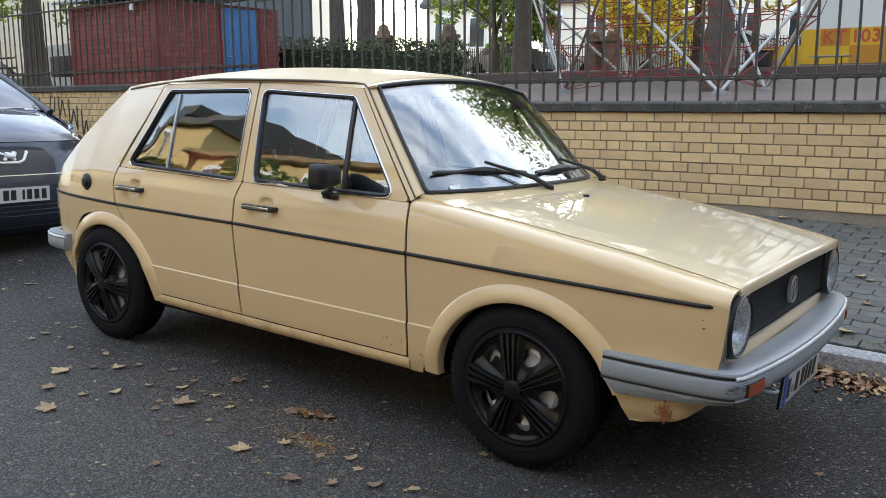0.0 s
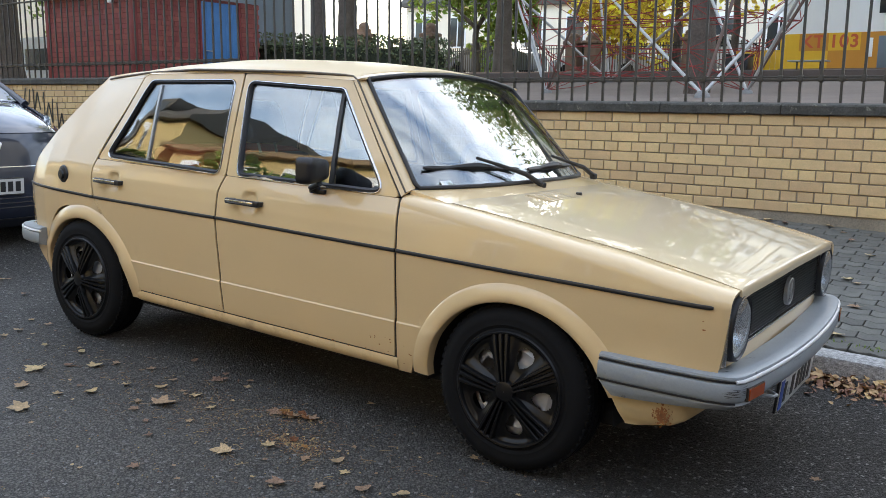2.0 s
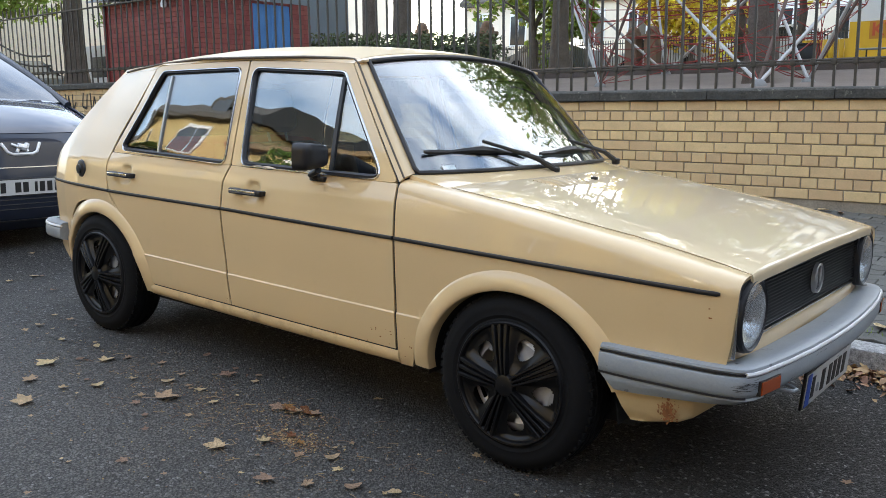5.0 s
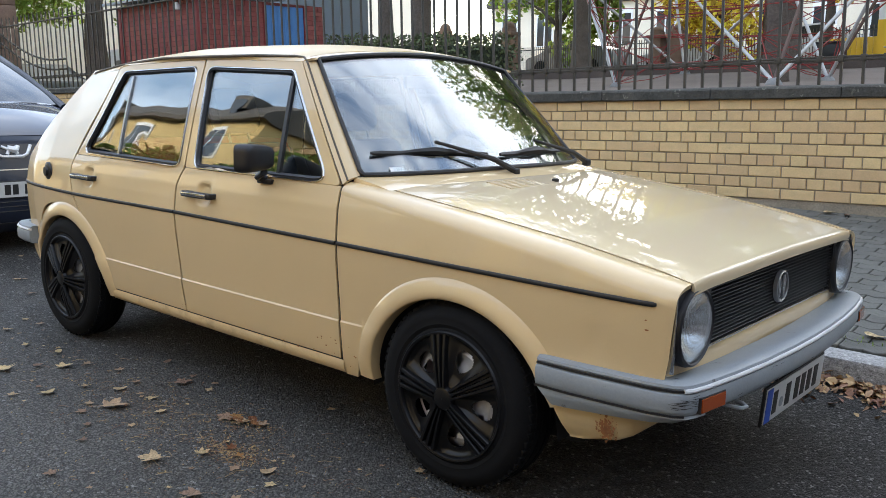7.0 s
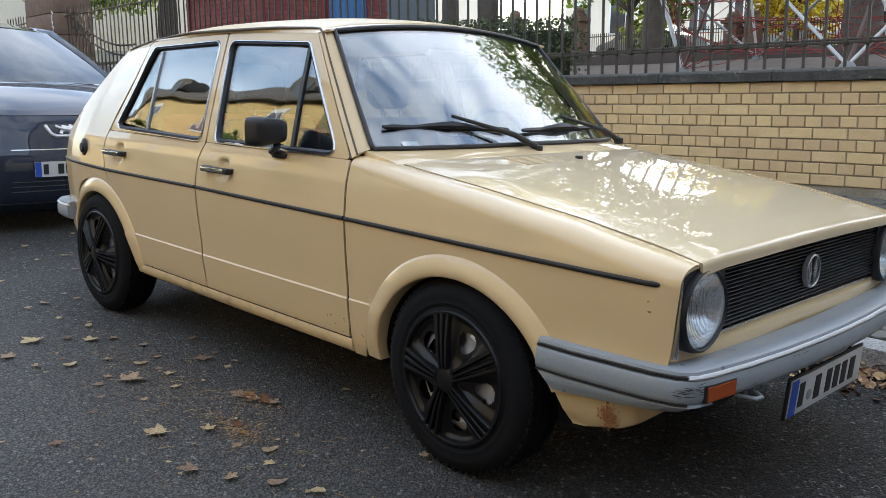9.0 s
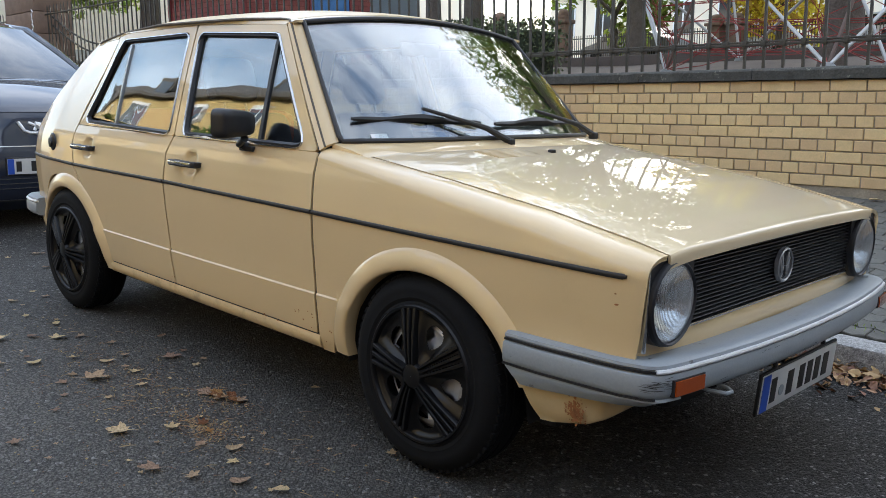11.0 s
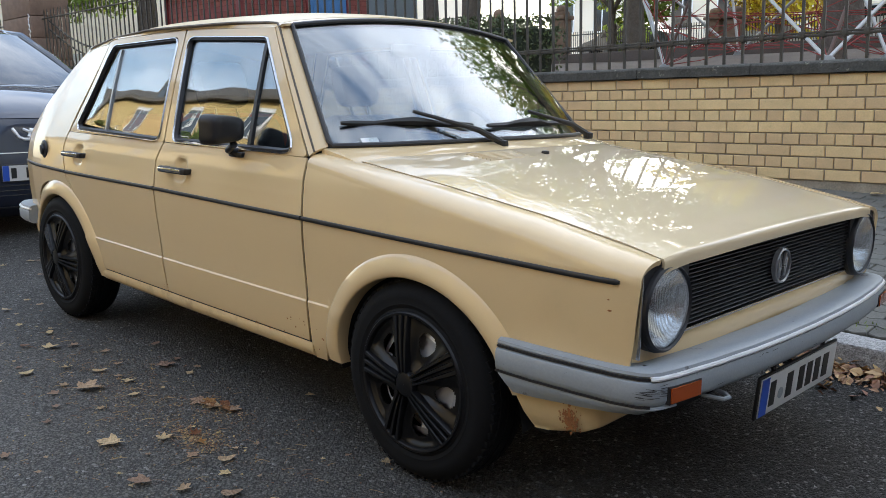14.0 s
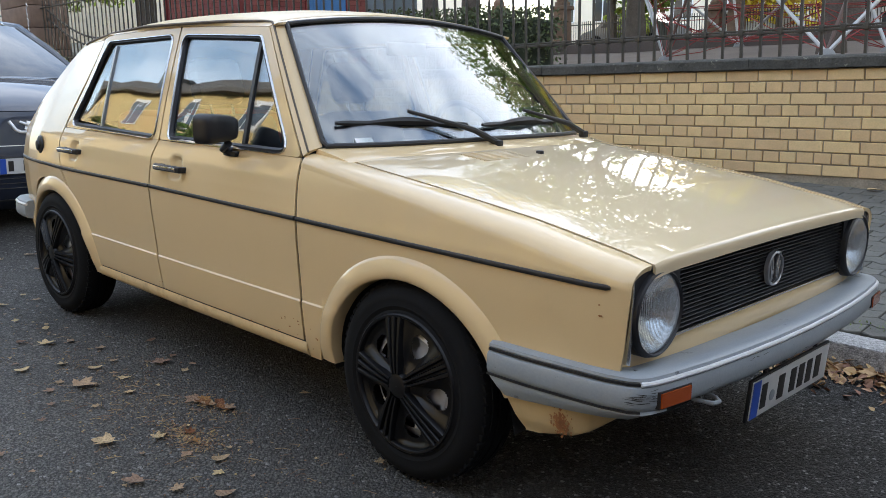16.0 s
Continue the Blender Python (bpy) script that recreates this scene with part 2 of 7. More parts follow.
M_PAVER_REST = mat("grey_pavers", (0.118, 0.115, 0.100), 0.85, spread=0.3, scale=5, fine=120, bump=0.002, per_island=0.12, dark=(0.075, 0.08, 0.06), dark_at=(0.55, 0.8))
M_DARKGLASS = mat("dark_glass", (0.02, 0.025, 0.028), 0.03, spread=0.05, spec=0.8)
M_MOSS = mat("moss", (0.16, 0.24, 0.02), 0.9, spread=0.3, scale=40)


def asphalt_mat():
    """Asphalt: dark binder with pale and brown chips that stand proud, worn lighter in patches, dusty and painted
    brighter round the leaf litter.
    """
    m = bpy.data.materials.new("asphalt_chips")
    m.use_nodes = True
    n, l = m.node_tree.nodes, m.node_tree.links
    b = n["Principled BSDF"]
    b.inputs["Specular IOR Level"].default_value = 0.26
    co = n.new("ShaderNodeTexCoord")
    vor, vor2 = n.new("ShaderNodeTexVoronoi"), n.new("ShaderNodeTexVoronoi")
    vor.inputs["Scale"].default_value, vor2.inputs["Scale"].default_value = 105, 240
    big, mid = n.new("ShaderNodeTexNoise"), n.new("ShaderNodeTexNoise")
    big.inputs["Scale"].default_value, big.inputs["Detail"].default_value = 1.6, 8
    mid.inputs["Scale"].default_value, mid.inputs["Detail"].default_value = 38, 5
    for t in (vor, vor2, big, mid):
        l.new(co.outputs["Object"], t.inputs["Vector"])
    tones = []
    for v, stops in ((vor, ((0.0, 0.007), (0.5, 0.016), (0.80, 0.036), (0.93, 0.11), (1.0, 0.34))), (vor2, ((0.0, 0.008), (0.6, 0.018), (0.9, 0.075), (1.0, 0.20)))):
        tone, chips = n.new("ShaderNodeSeparateColor"), n.new("ShaderNodeValToRGB")
        l.new(v.outputs["Color"], tone.inputs["Color"])
        e = chips.color_ramp.elements
        e[0].position, e[1].position = stops[0][0], stops[-1][0]
        for p, c in stops[1:-1]:
            e.new(p)
        for k, (p, c) in zip(e, stops):
            k.color = (c, c * 0.985, c * 0.95, 1)
        l.new(tone.outputs["Red"], chips.inputs["Fac"])
        tones.append(chips)
    both = n.new("ShaderNodeMixRGB")
    pick = n.new("ShaderNodeMapRange")
    pick.inputs["From Min"].default_value, pick.inputs["From Max"].default_value = 0.45, 0.55
    l.new(mid.outputs["Fac"], pick.inputs["Value"])
    l.new(pick.outputs["Result"], both.inputs["Fac"])
    l.new(tones[0].outputs["Color"], both.inputs["Color1"])
    l.new(tones[1].outputs["Color"], both.inputs["Color2"])
    worn = n.new("ShaderNodeMapRange")
    worn.inputs["From Min"].default_value, worn.inputs["From Max"].default_value = 0.3, 0.7
    worn.inputs["To Min"].default_value, worn.inputs["To Max"].default_value = 0.72, 1.40
    l.new(big.outputs["Fac"], worn.inputs["Value"])
    hsv = n.new("ShaderNodeHueSaturation")
    l.new(both.outputs["Color"], hsv.inputs["Color"])
    l.new(worn.outputs["Result"], hsv.inputs["Value"])
    # trodden dust where leaves crumble, made paler to paint in stronger light there
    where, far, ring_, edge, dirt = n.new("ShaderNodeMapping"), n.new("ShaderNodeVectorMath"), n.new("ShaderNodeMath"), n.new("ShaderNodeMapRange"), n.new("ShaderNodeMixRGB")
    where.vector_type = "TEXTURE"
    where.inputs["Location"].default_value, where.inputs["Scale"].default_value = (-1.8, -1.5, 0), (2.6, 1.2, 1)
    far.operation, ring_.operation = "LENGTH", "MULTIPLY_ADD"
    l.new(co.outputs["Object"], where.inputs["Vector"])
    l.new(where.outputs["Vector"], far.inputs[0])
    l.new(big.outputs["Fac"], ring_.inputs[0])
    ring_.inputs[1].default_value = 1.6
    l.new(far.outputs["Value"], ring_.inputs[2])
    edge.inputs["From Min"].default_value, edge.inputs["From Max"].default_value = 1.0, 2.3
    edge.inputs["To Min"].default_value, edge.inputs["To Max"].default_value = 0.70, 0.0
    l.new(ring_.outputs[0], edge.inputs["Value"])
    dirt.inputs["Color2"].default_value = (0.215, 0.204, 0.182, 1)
    tops, held = n.new("ShaderNodeMapRange"), n.new("ShaderNodeMath")  # the pale dust tone lies on the chips, not in the pits
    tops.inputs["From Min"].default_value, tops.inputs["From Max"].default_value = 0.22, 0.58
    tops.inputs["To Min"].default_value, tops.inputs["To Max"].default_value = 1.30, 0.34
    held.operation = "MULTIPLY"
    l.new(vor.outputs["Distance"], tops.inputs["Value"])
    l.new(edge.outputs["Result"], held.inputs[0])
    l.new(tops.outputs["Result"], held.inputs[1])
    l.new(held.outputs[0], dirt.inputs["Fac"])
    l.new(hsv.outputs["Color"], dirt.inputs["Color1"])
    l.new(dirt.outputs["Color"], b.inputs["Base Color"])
    gloss = n.new("ShaderNodeMapRange")
    gloss.inputs["From Min"].default_value, gloss.inputs["From Max"].default_value = 0.35, 0.65
    gloss.inputs["To Min"].default_value, gloss.inputs["To Max"].default_value = 0.50, 0.70
    l.new(mid.outputs["Fac"], gloss.inputs["Value"])
    l.new(gloss.outputs["Result"], b.inputs["Roughness"])
    bp = n.new("ShaderNodeBump")
    bp.inputs["Distance"].default_value, bp.inputs["Strength"].default_value = 0.012, 1.0
    bp.invert = True
    add, add2, half = n.new("ShaderNodeMath"), n.new("ShaderNodeMath"), n.new("ShaderNodeMath")
    half.operation, half.inputs[1].default_value = "MULTIPLY", 0.55
    l.new(vor2.outputs["Distance"], half.inputs[0])
    l.new(vor.outputs["Distance"], add.inputs[0])
    l.new(half.outputs[0], add.inputs[1])
    l.new(add.outputs[0], add2.inputs[0])
    l.new(mid.outputs["Fac"], add2.inputs[1])
    l.new(add2.outputs[0], bp.inputs["Height"])
    l.new(bp.outputs["Normal"], b.inputs["Normal"])
    return m


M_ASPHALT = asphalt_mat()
M_BRIGHT = mat("bright_strip", (0.80, 0.81, 0.82), 0.3, 0.3, spread=0.1)
M_DRIFT = mat("drifted_leaves", (0.37, 0.225, 0.125), 0.8, spread=0.3, scale=25, per_island=0.5)
# for added unseen houses, dark so that they bounce little light
M_UNSEEN_DARK = mat("unseen_dark_wall", (0.10, 0.06, 0.045), 0.9, spread=0.2, scale=1.0, fine=12)
M_FOOT = mat("galvanised_foot", (0.20, 0.20, 0.195), 0.6, spread=0.2)
M_SILVER = mat("silver_wheel_paint", (0.46, 0.47, 0.49), 0.35, 0.2, spread=0.12)
M_RUST = mat("rust", (0.27, 0.11, 0.035), 0.9, spread=0.35, scale=60)

# ---- mesh tools ----
def finish(bm, sharp=38, weld=1e-5):
    if weld:
        bmesh.ops.remove_doubles(bm, verts=bm.verts, dist=weld)
    bmesh.ops.recalc_face_normals(bm, faces=bm.faces)
    lim = radians(sharp)
    for f in bm.faces:
        f.smooth = True
    for e in bm.edges:
        if len(e.link_faces) == 1 or len(e.link_faces) == 2 and e.calc_face_angle(0) > lim:
            e.smooth = False
    return bm


def to_mesh(name, bm, material):
    me = bpy.data.meshes.new(name)
    bm.to_mesh(me)
    bm.free()
    me.materials.append(material)
    return me


def part(name, bm, material, parent=None, label="", sharp=38, solid=0.0, weld=1e-5):
    """One mesh object, under a thing or a part where given."""
    ob = new(name, to_mesh(name, finish(bm, sharp, weld), material))
    if solid:
        s = ob.modifiers.new("thickness", "SOLIDIFY")
        s.thickness, s.offset = solid, -1
    if parent:
        ob.parent = parent
    return tagged(ob, label)


def thing(name, label, category, m=None, group="", kind=""):
    ob = new(name)
    ob.empty_display_size = 0.1
    if m is not None:
        ob.matrix_basis = m
    return tagged(ob, label, category, group, kind)


def box(bm, lo, hi, bevel=0.0, m=None):
    vs = [bm.verts.new((x, y, z)) for x in (lo[0], hi[0]) for y in (lo[1], hi[1]) for z in (lo[2], hi[2])]
    fs = [bm.faces.new([vs[i] for i in q]) for q in ((0, 1, 3, 2), (4, 6, 7, 5), (0, 4, 5, 1), (2, 3, 7, 6), (0, 2, 6, 4), (1, 5, 7, 3))]
    if bevel:
        es = list({e for f in fs for e in f.edges})
        r = bmesh.ops.bevel(bm, geom=es, offset=bevel, segments=2, affect="EDGES", profile=0.5)
        vs = list({v for f in r["faces"] for v in f.verts} | {v for v in vs if v.is_valid})
    if m is not None:
        bmesh.ops.transform(bm, matrix=m, verts=[v for v in vs if v.is_valid])
    return bm


def new_box(lo, hi, bevel=0.0, m=None):
    return box(bmesh.new(), lo, hi, bevel, m)


def grid(bm, rows, closed=False, flip=False):
    """A sheet through rows of points of equal length."""
    vv = [[bm.verts.new(p) for p in r] for r in rows]
    for a, b in zip(vv, vv[1:]):
        n = len(a)
        for i in range(n if closed else n - 1):
            j = (i + 1) % n
            q = [a[i], a[j], b[j], b[i]]
            bm.faces.new(q[::-1] if flip else q)
    return vv


def tube(bm, pts, r, seg=8, caps=True):
    """A round bar along points; r may be one radius or one for each point."""
    pts = [Vector(p) for p in pts]
    rings = []
    for i, p in enumerate(pts):
        d = (pts[min(i + 1, len(pts) - 1)] - pts[max(i - 1, 0)]).normalized()
        u = d.cross(Vector((0, 0, 1)) if abs(d.z) < 0.9 else Vector((1, 0, 0))).normalized()
        v = d.cross(u)
        rr = r[i] if isinstance(r, (list, tuple)) else r
        rings.append([p + rr * (math.cos(2 * math.pi * k / seg) * u + math.sin(2 * math.pi * k / seg) * v) for k in range(seg)])
    vv = grid(bm, rings, closed=True)
    if caps:
        bm.faces.new(vv[0][::-1])
        bm.faces.new(vv[-1])
    return bm


def sweep(bm, path, section, caps=True):
    """A section of (across, up) points along a level path; across grows to the path's right."""
    path = [Vector(p) for p in path]
    rings = []
    for i, p in enumerate(path):
        d = (path[min(i + 1, len(path) - 1)] - path[max(i - 1, 0)])
        d.z = 0
        d.normalize()
        side = Vector((d.y, -d.x, 0))
        rings.append([p + side * a + Vector((0, 0, h)) for a, h in section])
    vv = grid(bm, rings, closed=True)
    if caps:
        bm.faces.new(vv[0][::-1])
        bm.faces.new(vv[-1])
    return bm


def lathe(bm, prof, seg=32, m=None, closed=False):
    """Turns (radius, along y) points round the y axis."""
    rows = []
    for k in range(seg + 1):
        a = 2 * math.pi * k / seg
        rows.append([Vector((r * math.cos(a), y, r * math.sin(a))) for r, y in prof])
    if m is not None:
        rows = [[m @ p for p in r] for r in rows]
    grid(bm, rows, closed=closed)
    return bm


def prism(bm, outline, depth, m=None):
    """An outline in x and z, given depth along y."""
    a = [bm.verts.new((x, 0, z)) for x, z in outline]
    b = [bm.verts.new((x, depth, z)) for x, z in outline]
    bm.faces.new(a)
    bm.faces.new(b[::-1])
    n = len(a)
    for i in range(n):
        bm.faces.new((a[i], b[i], b[(i + 1) % n], a[(i + 1) % n]))
    if m is not None:
        bmesh.ops.transform(bm, matrix=m, verts=a + b)
    return bm


def interp(x, tab):
    xs, ys = zip(*tab)
    return float(np.interp(x, xs, ys))


def smooth(a, b, x):
    t = min(1, max(0, (x - a) / (b - a)))
    return t * t * (3 - 2 * t)

# ---- setting: the road is z = 0; what stands behind the kerb is laid out along the garden wall ----
# u along the wall, v behind its face, w up from the foot of its top brick course
W_U, W_V, W_W, W_O = Vector((0.999428, -0.0150286, 0.0302955)), Vector((0.0143899, 0.9996719, 0.0211911)), Vector((-0.030604, -0.0207431, 0.9993163)), Vector((-1.53963, 4.06729, 1.10116))
WALL = Matrix(((W_U.x, W_V.x, W_W.x, W_O.x), (W_U.y, W_V.y, W_W.y, W_O.y), (W_U.z, W_V.z, W_W.z, W_O.z), (0, 0, 0, 1)))
BRICK, COURSE = 0.2545, 0.0848  # with their joints
KERB_Y, PAVE_Z, FOOT_Z = 1.13, 0.115, 0.405


def structure(name, bm, material, label, category, m=None, sharp=38, solid=0.0):
    ob = part(name, bm, material, None, label, sharp, solid)
    if m is not None:
        ob.matrix_basis = m
    return tagged(ob, label, category, kind="structure")


# road: one sheet out to the horizon, finer near the cars
bm = bmesh.new()
xs = [-900, -200, -60, -20] + list(np.arange(-12, 6.01, 0.25)) + [12, 40, 200, 900]
ys = [-900, -200, -60, -20, -9] + list(np.arange(-4.5, 1.26, 0.25)) + [1.3]
rng = random.Random(3)
grid(bm, [[Vector((x, y, (0.004 * noise.noise(Vector((x * 0.9, y * 0.9, 0))) if -12 < x < 6 and -4.5 < y < 1.2 and not (abs(y) < 1.0 and -3 < x < 0.6) else 0) - 0.001)) for x in xs] for y in ys])
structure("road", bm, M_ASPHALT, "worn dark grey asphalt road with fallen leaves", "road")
bm = bmesh.new()
grid(bm, [[Vector((x, y, z)) for x in (-900, -60, -14, 8, 60, 900)] for y, z in ((1.29, -0.002), (1.30, PAVE_Z - 0.055), (4.2, FOOT_Z - 0.045))])
structure("pavement", bm, M_JOINT, "pavement of dark grey interlocking concrete pavers", "pavement")
bm = bmesh.new()
GROUND_V = [(0.30, -0.6), (0.31, 0.12), (2.0, 0.20), (6.0, 0.30), (8.0, 0.52), (16.0, 1.0), (30.0, 1.35), (60.0, 2.0), (900.0, 4.0)]
us = [-900, -60] + list(np.arange(-24, 8.1, 0.5)) + [60, 900]
vs_ = [0.30, 0.31] + list(np.arange(0.8, 16.1, 0.6)) + [20, 30, 60, 900]
grid(bm, [[Vector((u, v, interp(v, GROUND_V) + (0.03 * noise.noise(Vector((u * 0.7, v * 0.7, 2))) if 0.5 < v < 17 else 0))) for u in us] for v in vs_])
structure("playground_ground", bm, M_SOIL, "bare pale playground ground behind the wall", "ground", WALL)


def soil(v):
    return interp(v, GROUND_V)

# kerb stones
kerb = thing("kerb", "grey granite kerb of long stones", "kerb", kind="structure")
rng = random.Random(5)
x = -14.0
while x < 7:
    ln = rng.uniform(0.85, 1.15)
    bm = new_box((x + 0.004, KERB_Y + rng.uniform(-0.004, 0.004), -0.12), (x + ln - 0.004, KERB_Y + 0.165, PAVE_Z + rng.uniform(-0.003, 0.003)), 0.012)
    part("kerb_stone", bm, M_KERB, kerb)
    x += ln

# garden wall: mortar core, coping stones, and bricks further down in this file
STEP_U = -5.2
wall = thing("garden_wall", "low wall of yellow bricks with a dark stone coping", "wall", WALL, kind="structure")
for name, u0, u1, top in (("wall_core", -30.0, STEP_U, 0.339), ("wall_core", STEP_U, 16.0, 0.0848)):
    part(name, new_box((u0, 0.006, -1.5), (u1, 0.30, top), 0), M_MORTAR, wall)
rng = random.Random(8)
for u0, u1, low in ((-30.0, STEP_U, 0.34), (STEP_U, 16.0, 0.086)):
    joints = [-1.78 + 0.985 * k for k in range(-40, 22)]
    for a, b in zip(joints, joints[1:]):
        a, b = max(a, u0), min(b, u1)
        if b - a < 0.1:
            continue
        bm = bmesh.new()
        sec = [(-0.040, 0.004), (-0.040, 0.070), (-0.028, 0.082), (0.15, 0.095), (0.33, 0.082), (0.345, 0.07), (0.345, 0.004)]
        k = max(2, int((b - a) / 0.12))
        rows = []
        for i in range(k + 1):
            uu = a + 0.003 + (b - a - 0.006) * i / k
            rows.append([Vector((uu, v + 0.004 * noise.noise(Vector((uu * 6, v * 5, 1))), low + w + 0.004 * noise.noise(Vector((uu * 7, v * 9, 4))))) for v, w in sec])
        vv = grid(bm, rows, closed=True)
        bm.faces.new(vv[0][::-1])
        bm.faces.new(vv[-1])
        part("coping_stone", bm, M_COPING, wall)


# iron fence
def fence_panel(name, u0, u1, base, first, pitch, top):
    f = thing(name, "tall dark iron railing with square bars on the wall", "fence", WALL, "iron railings", "structure")
    part("bottom_rail", new_box((u0, 0.132, base + 0.185), (u1, 0.168, base + 0.205), 0.003), M_IRON, f)
    part("bottom_rail", new_box((u0, 0.138, base + 0.208), (u1, 0.162, base + 0.222), 0.003), M_IRON, f)
    part("top_rail", new_box((u0, 0.135, top - 0.03), (u1, 0.165, top - 0.008), 0.003), M_IRON, f)
    u = first
    rng = random.Random(int(abs(u0) * 10))
    me = collar = None
    while u < u1:
        if u > u0:
            if me is None:
                bm = bmesh.new()
                box(bm, (-0.0098, -0.0085, 0), (0.0098, 0.0085, top - base + 0.10))
                tipz = top - base + 0.10
                vs = [bm.verts.new(p) for p in ((-0.0098, -0.0085, tipz), (0.0098, -0.0085, tipz), (0.0098, 0.0085, tipz), (-0.0098, 0.0085, tipz), (0, 0, tipz + 0.05))]
                for i in range(4):
                    bm.faces.new((vs[i], vs[(i + 1) % 4], vs[4]))
                me = to_mesh("bar", finish(bm), M_IRON)
                collar = to_mesh("collar", finish(new_box((-0.019, -0.024, 0.178), (0.019, 0.024, 0.228), 0.004)), M_IRON)
            b = new("bar", me)
            b.matrix_basis = pose(u, 0.15, base, rng.uniform(-0.25, 0.25), rng.uniform(-0.3, 0.3), 0)
            b.parent = f
            c = new("collar", collar)
            c.matrix_basis = pose(u, 0.15, base)
            c.parent = f
        u += pitch
    return f


fence_panel("fence", STEP_U, 9.0, 0.165, STEP_U + 0.0145, 0.1535, 1.40)
fence_panel("fence", -17.0, STEP_U, 0.42, -17.0, 0.1535, 1.56)

# house rows across the street and beyond the playground
def house(name, label, lo, hi, material, roof_h, floors, bays, face, group="", roof_m=None):
    """A house with its storeys, windows and roof; face: the side with windows (-1 towards the wall, 1 towards the road)."""
    h = thing(name, label, "house", group=group)
    part("wall", new_box(lo, hi), material, h)
    bm = bmesh.new()
    y0, y1, z = lo[1] - 0.4, hi[1] + 0.4, hi[2]
    prof = [(y0, z), (y0, z + 0.25), (y0 + 1.5, z + roof_h * 0.8), ((y0 + y1) / 2, z + roof_h), (y1 - 1.5, z + roof_h * 0.8), (y1, z + 0.25), (y1, z)]
    a, b = [bm.verts.new((lo[0] - 0.3, y, q)) for y, q in prof], [bm.verts.new((hi[0] + 0.3, y, q)) for y, q in prof]
    bm.faces.new(a)
    bm.faces.new(b[::-1])
    for i in range(len(prof)):
        bm.faces.new((a[i], b[i], b[(i + 1) % len(prof)], a[(i + 1) % len(prof)]))
    part("roof", bm, roof_m or M_ROOF, h, sharp=20)
    yf = hi[1] if face > 0 else lo[1]
    fl = (hi[2] - lo[2]) / floors
    bay = (hi[0] - lo[0]) / bays
    for f in range(floors):
        for k in range(bays):
            x, z = lo[0] + bay * (k + 0.5), lo[2] + fl * f + fl * 0.30
            wdw = part("window", new_box((x - 0.62, yf - 0.06, z - 0.08), (x + 0.62, yf + 0.06, z + fl * 0.58), 0.01), M_OFFWHITE, h)
            for s in (-1, 1):
                part("pane", new_box((x + s * 0.29 - 0.24, yf - 0.075, z), (x + s * 0.29 + 0.24, yf + 0.075, z + fl * 0.50)), M_WINDOW, wdw)
    if roof_h > 2:
        for k in range(0, bays, 2):
            x = lo[0] + bay * (k + 0.5)
            yd = yf - 0.9 * face
            d = part("dormer", new_box((x - 0.7, yd - 0.8, z + fl), (x + 0.7, yd + 0.8, hi[2] + 1.9), 0.02), M_ROOF, h)
            part("pane", new_box((x - 0.42, yd - 0.83, hi[2] + 0.7), (x + 0.42, yd + 0.83, hi[2] + 1.6)), M_WINDOW, d)
    return h

# ---- the beige hatchback; x ahead, y to its left, origin on the road under the front axle ----
ARCH_Z, ARCH_RX, ARCH_RZ = 0.25, 0.350, 0.332
PLAN = [(-3.02, 0.585), (-2.97, 0.625), (-2.88, 0.668), (-2.75, 0.695), (-2.6, 0.712), (-2.07, 0.738), (-1.2, 0.757), (-0.5, 0.766), (0, 0.766), (0.45, 0.76), (0.60, 0.754), (0.66, 0.744), (0.70, 0.728)]
RISE = [(0.15, -0.085), (0.25, -0.045), (0.295, -0.03), (0.424, -0.013), (0.4295, -0.0165), (0.60, -0.003), (0.684, 0), (0.75, -0.009), (0.80, -0.019), (0.83, -0.0295), (0.866, -0.043)]


def arch_z(x, cx, low):
    u = abs(x - cx) / (ARCH_RX * 1.14)
    return max(low, ARCH_Z + ARCH_RZ * 1.14 * math.sqrt(1 - u * u)) if u < 1 else low


def half_width(x, z):
    """Half the body's width at a place on its side."""
    dz = max(0, z - 0.866)
    w = interp(x, PLAN) + interp(z, RISE) - 0.27 * dz - 0.10 * dz * dz
    w -= 0.088 * min(1, max(0, (-2.08 - x) / 0.45)) * min(1, max(0, (z - 0.85) / 0.40)) ** 1.2
    for xc in HANDLES:
        d = ((abs(x - xc - 0.012) / 0.052) ** 3.2 + (abs(z - 0.777) / 0.047) ** 3.2) ** 0.3125
        if d < 1:
            w -= 0.015 * smooth(1.0, 0.5, d)
    w -= 0.005 * math.exp(-((x - 0.47) ** 2 + (z - 0.545) ** 2) / 0.0012)
    return w


HANDLES = (-1.256, -2.168)
FINE = [0.728 + 0.0075 * k for k in range(14)]
KNOTS = [0.235, 0.25, 0.27, 0.295, 0.33, 0.36, 0.39, 0.424, 0.4295, 0.46, 0.50, 0.53, 0.56, 0.59, 0.62, 0.65, 0.684, 0.71, 0.74, 0.77, 0.80, 0.83, 0.85, 0.866, 0.90, 0.95, 1.0, 1.05, 1.10, 1.15, 1.20, 1.23]


LOWER = [z for z in KNOTS if z < 0.87]


def rising(zs, low, step=0.0035):
    """The heights zs, pressed together above low where they lie under it."""
    out = []
    for z in zs:
        out.append(max(z, low if not out else out[-1] + step))
    return out


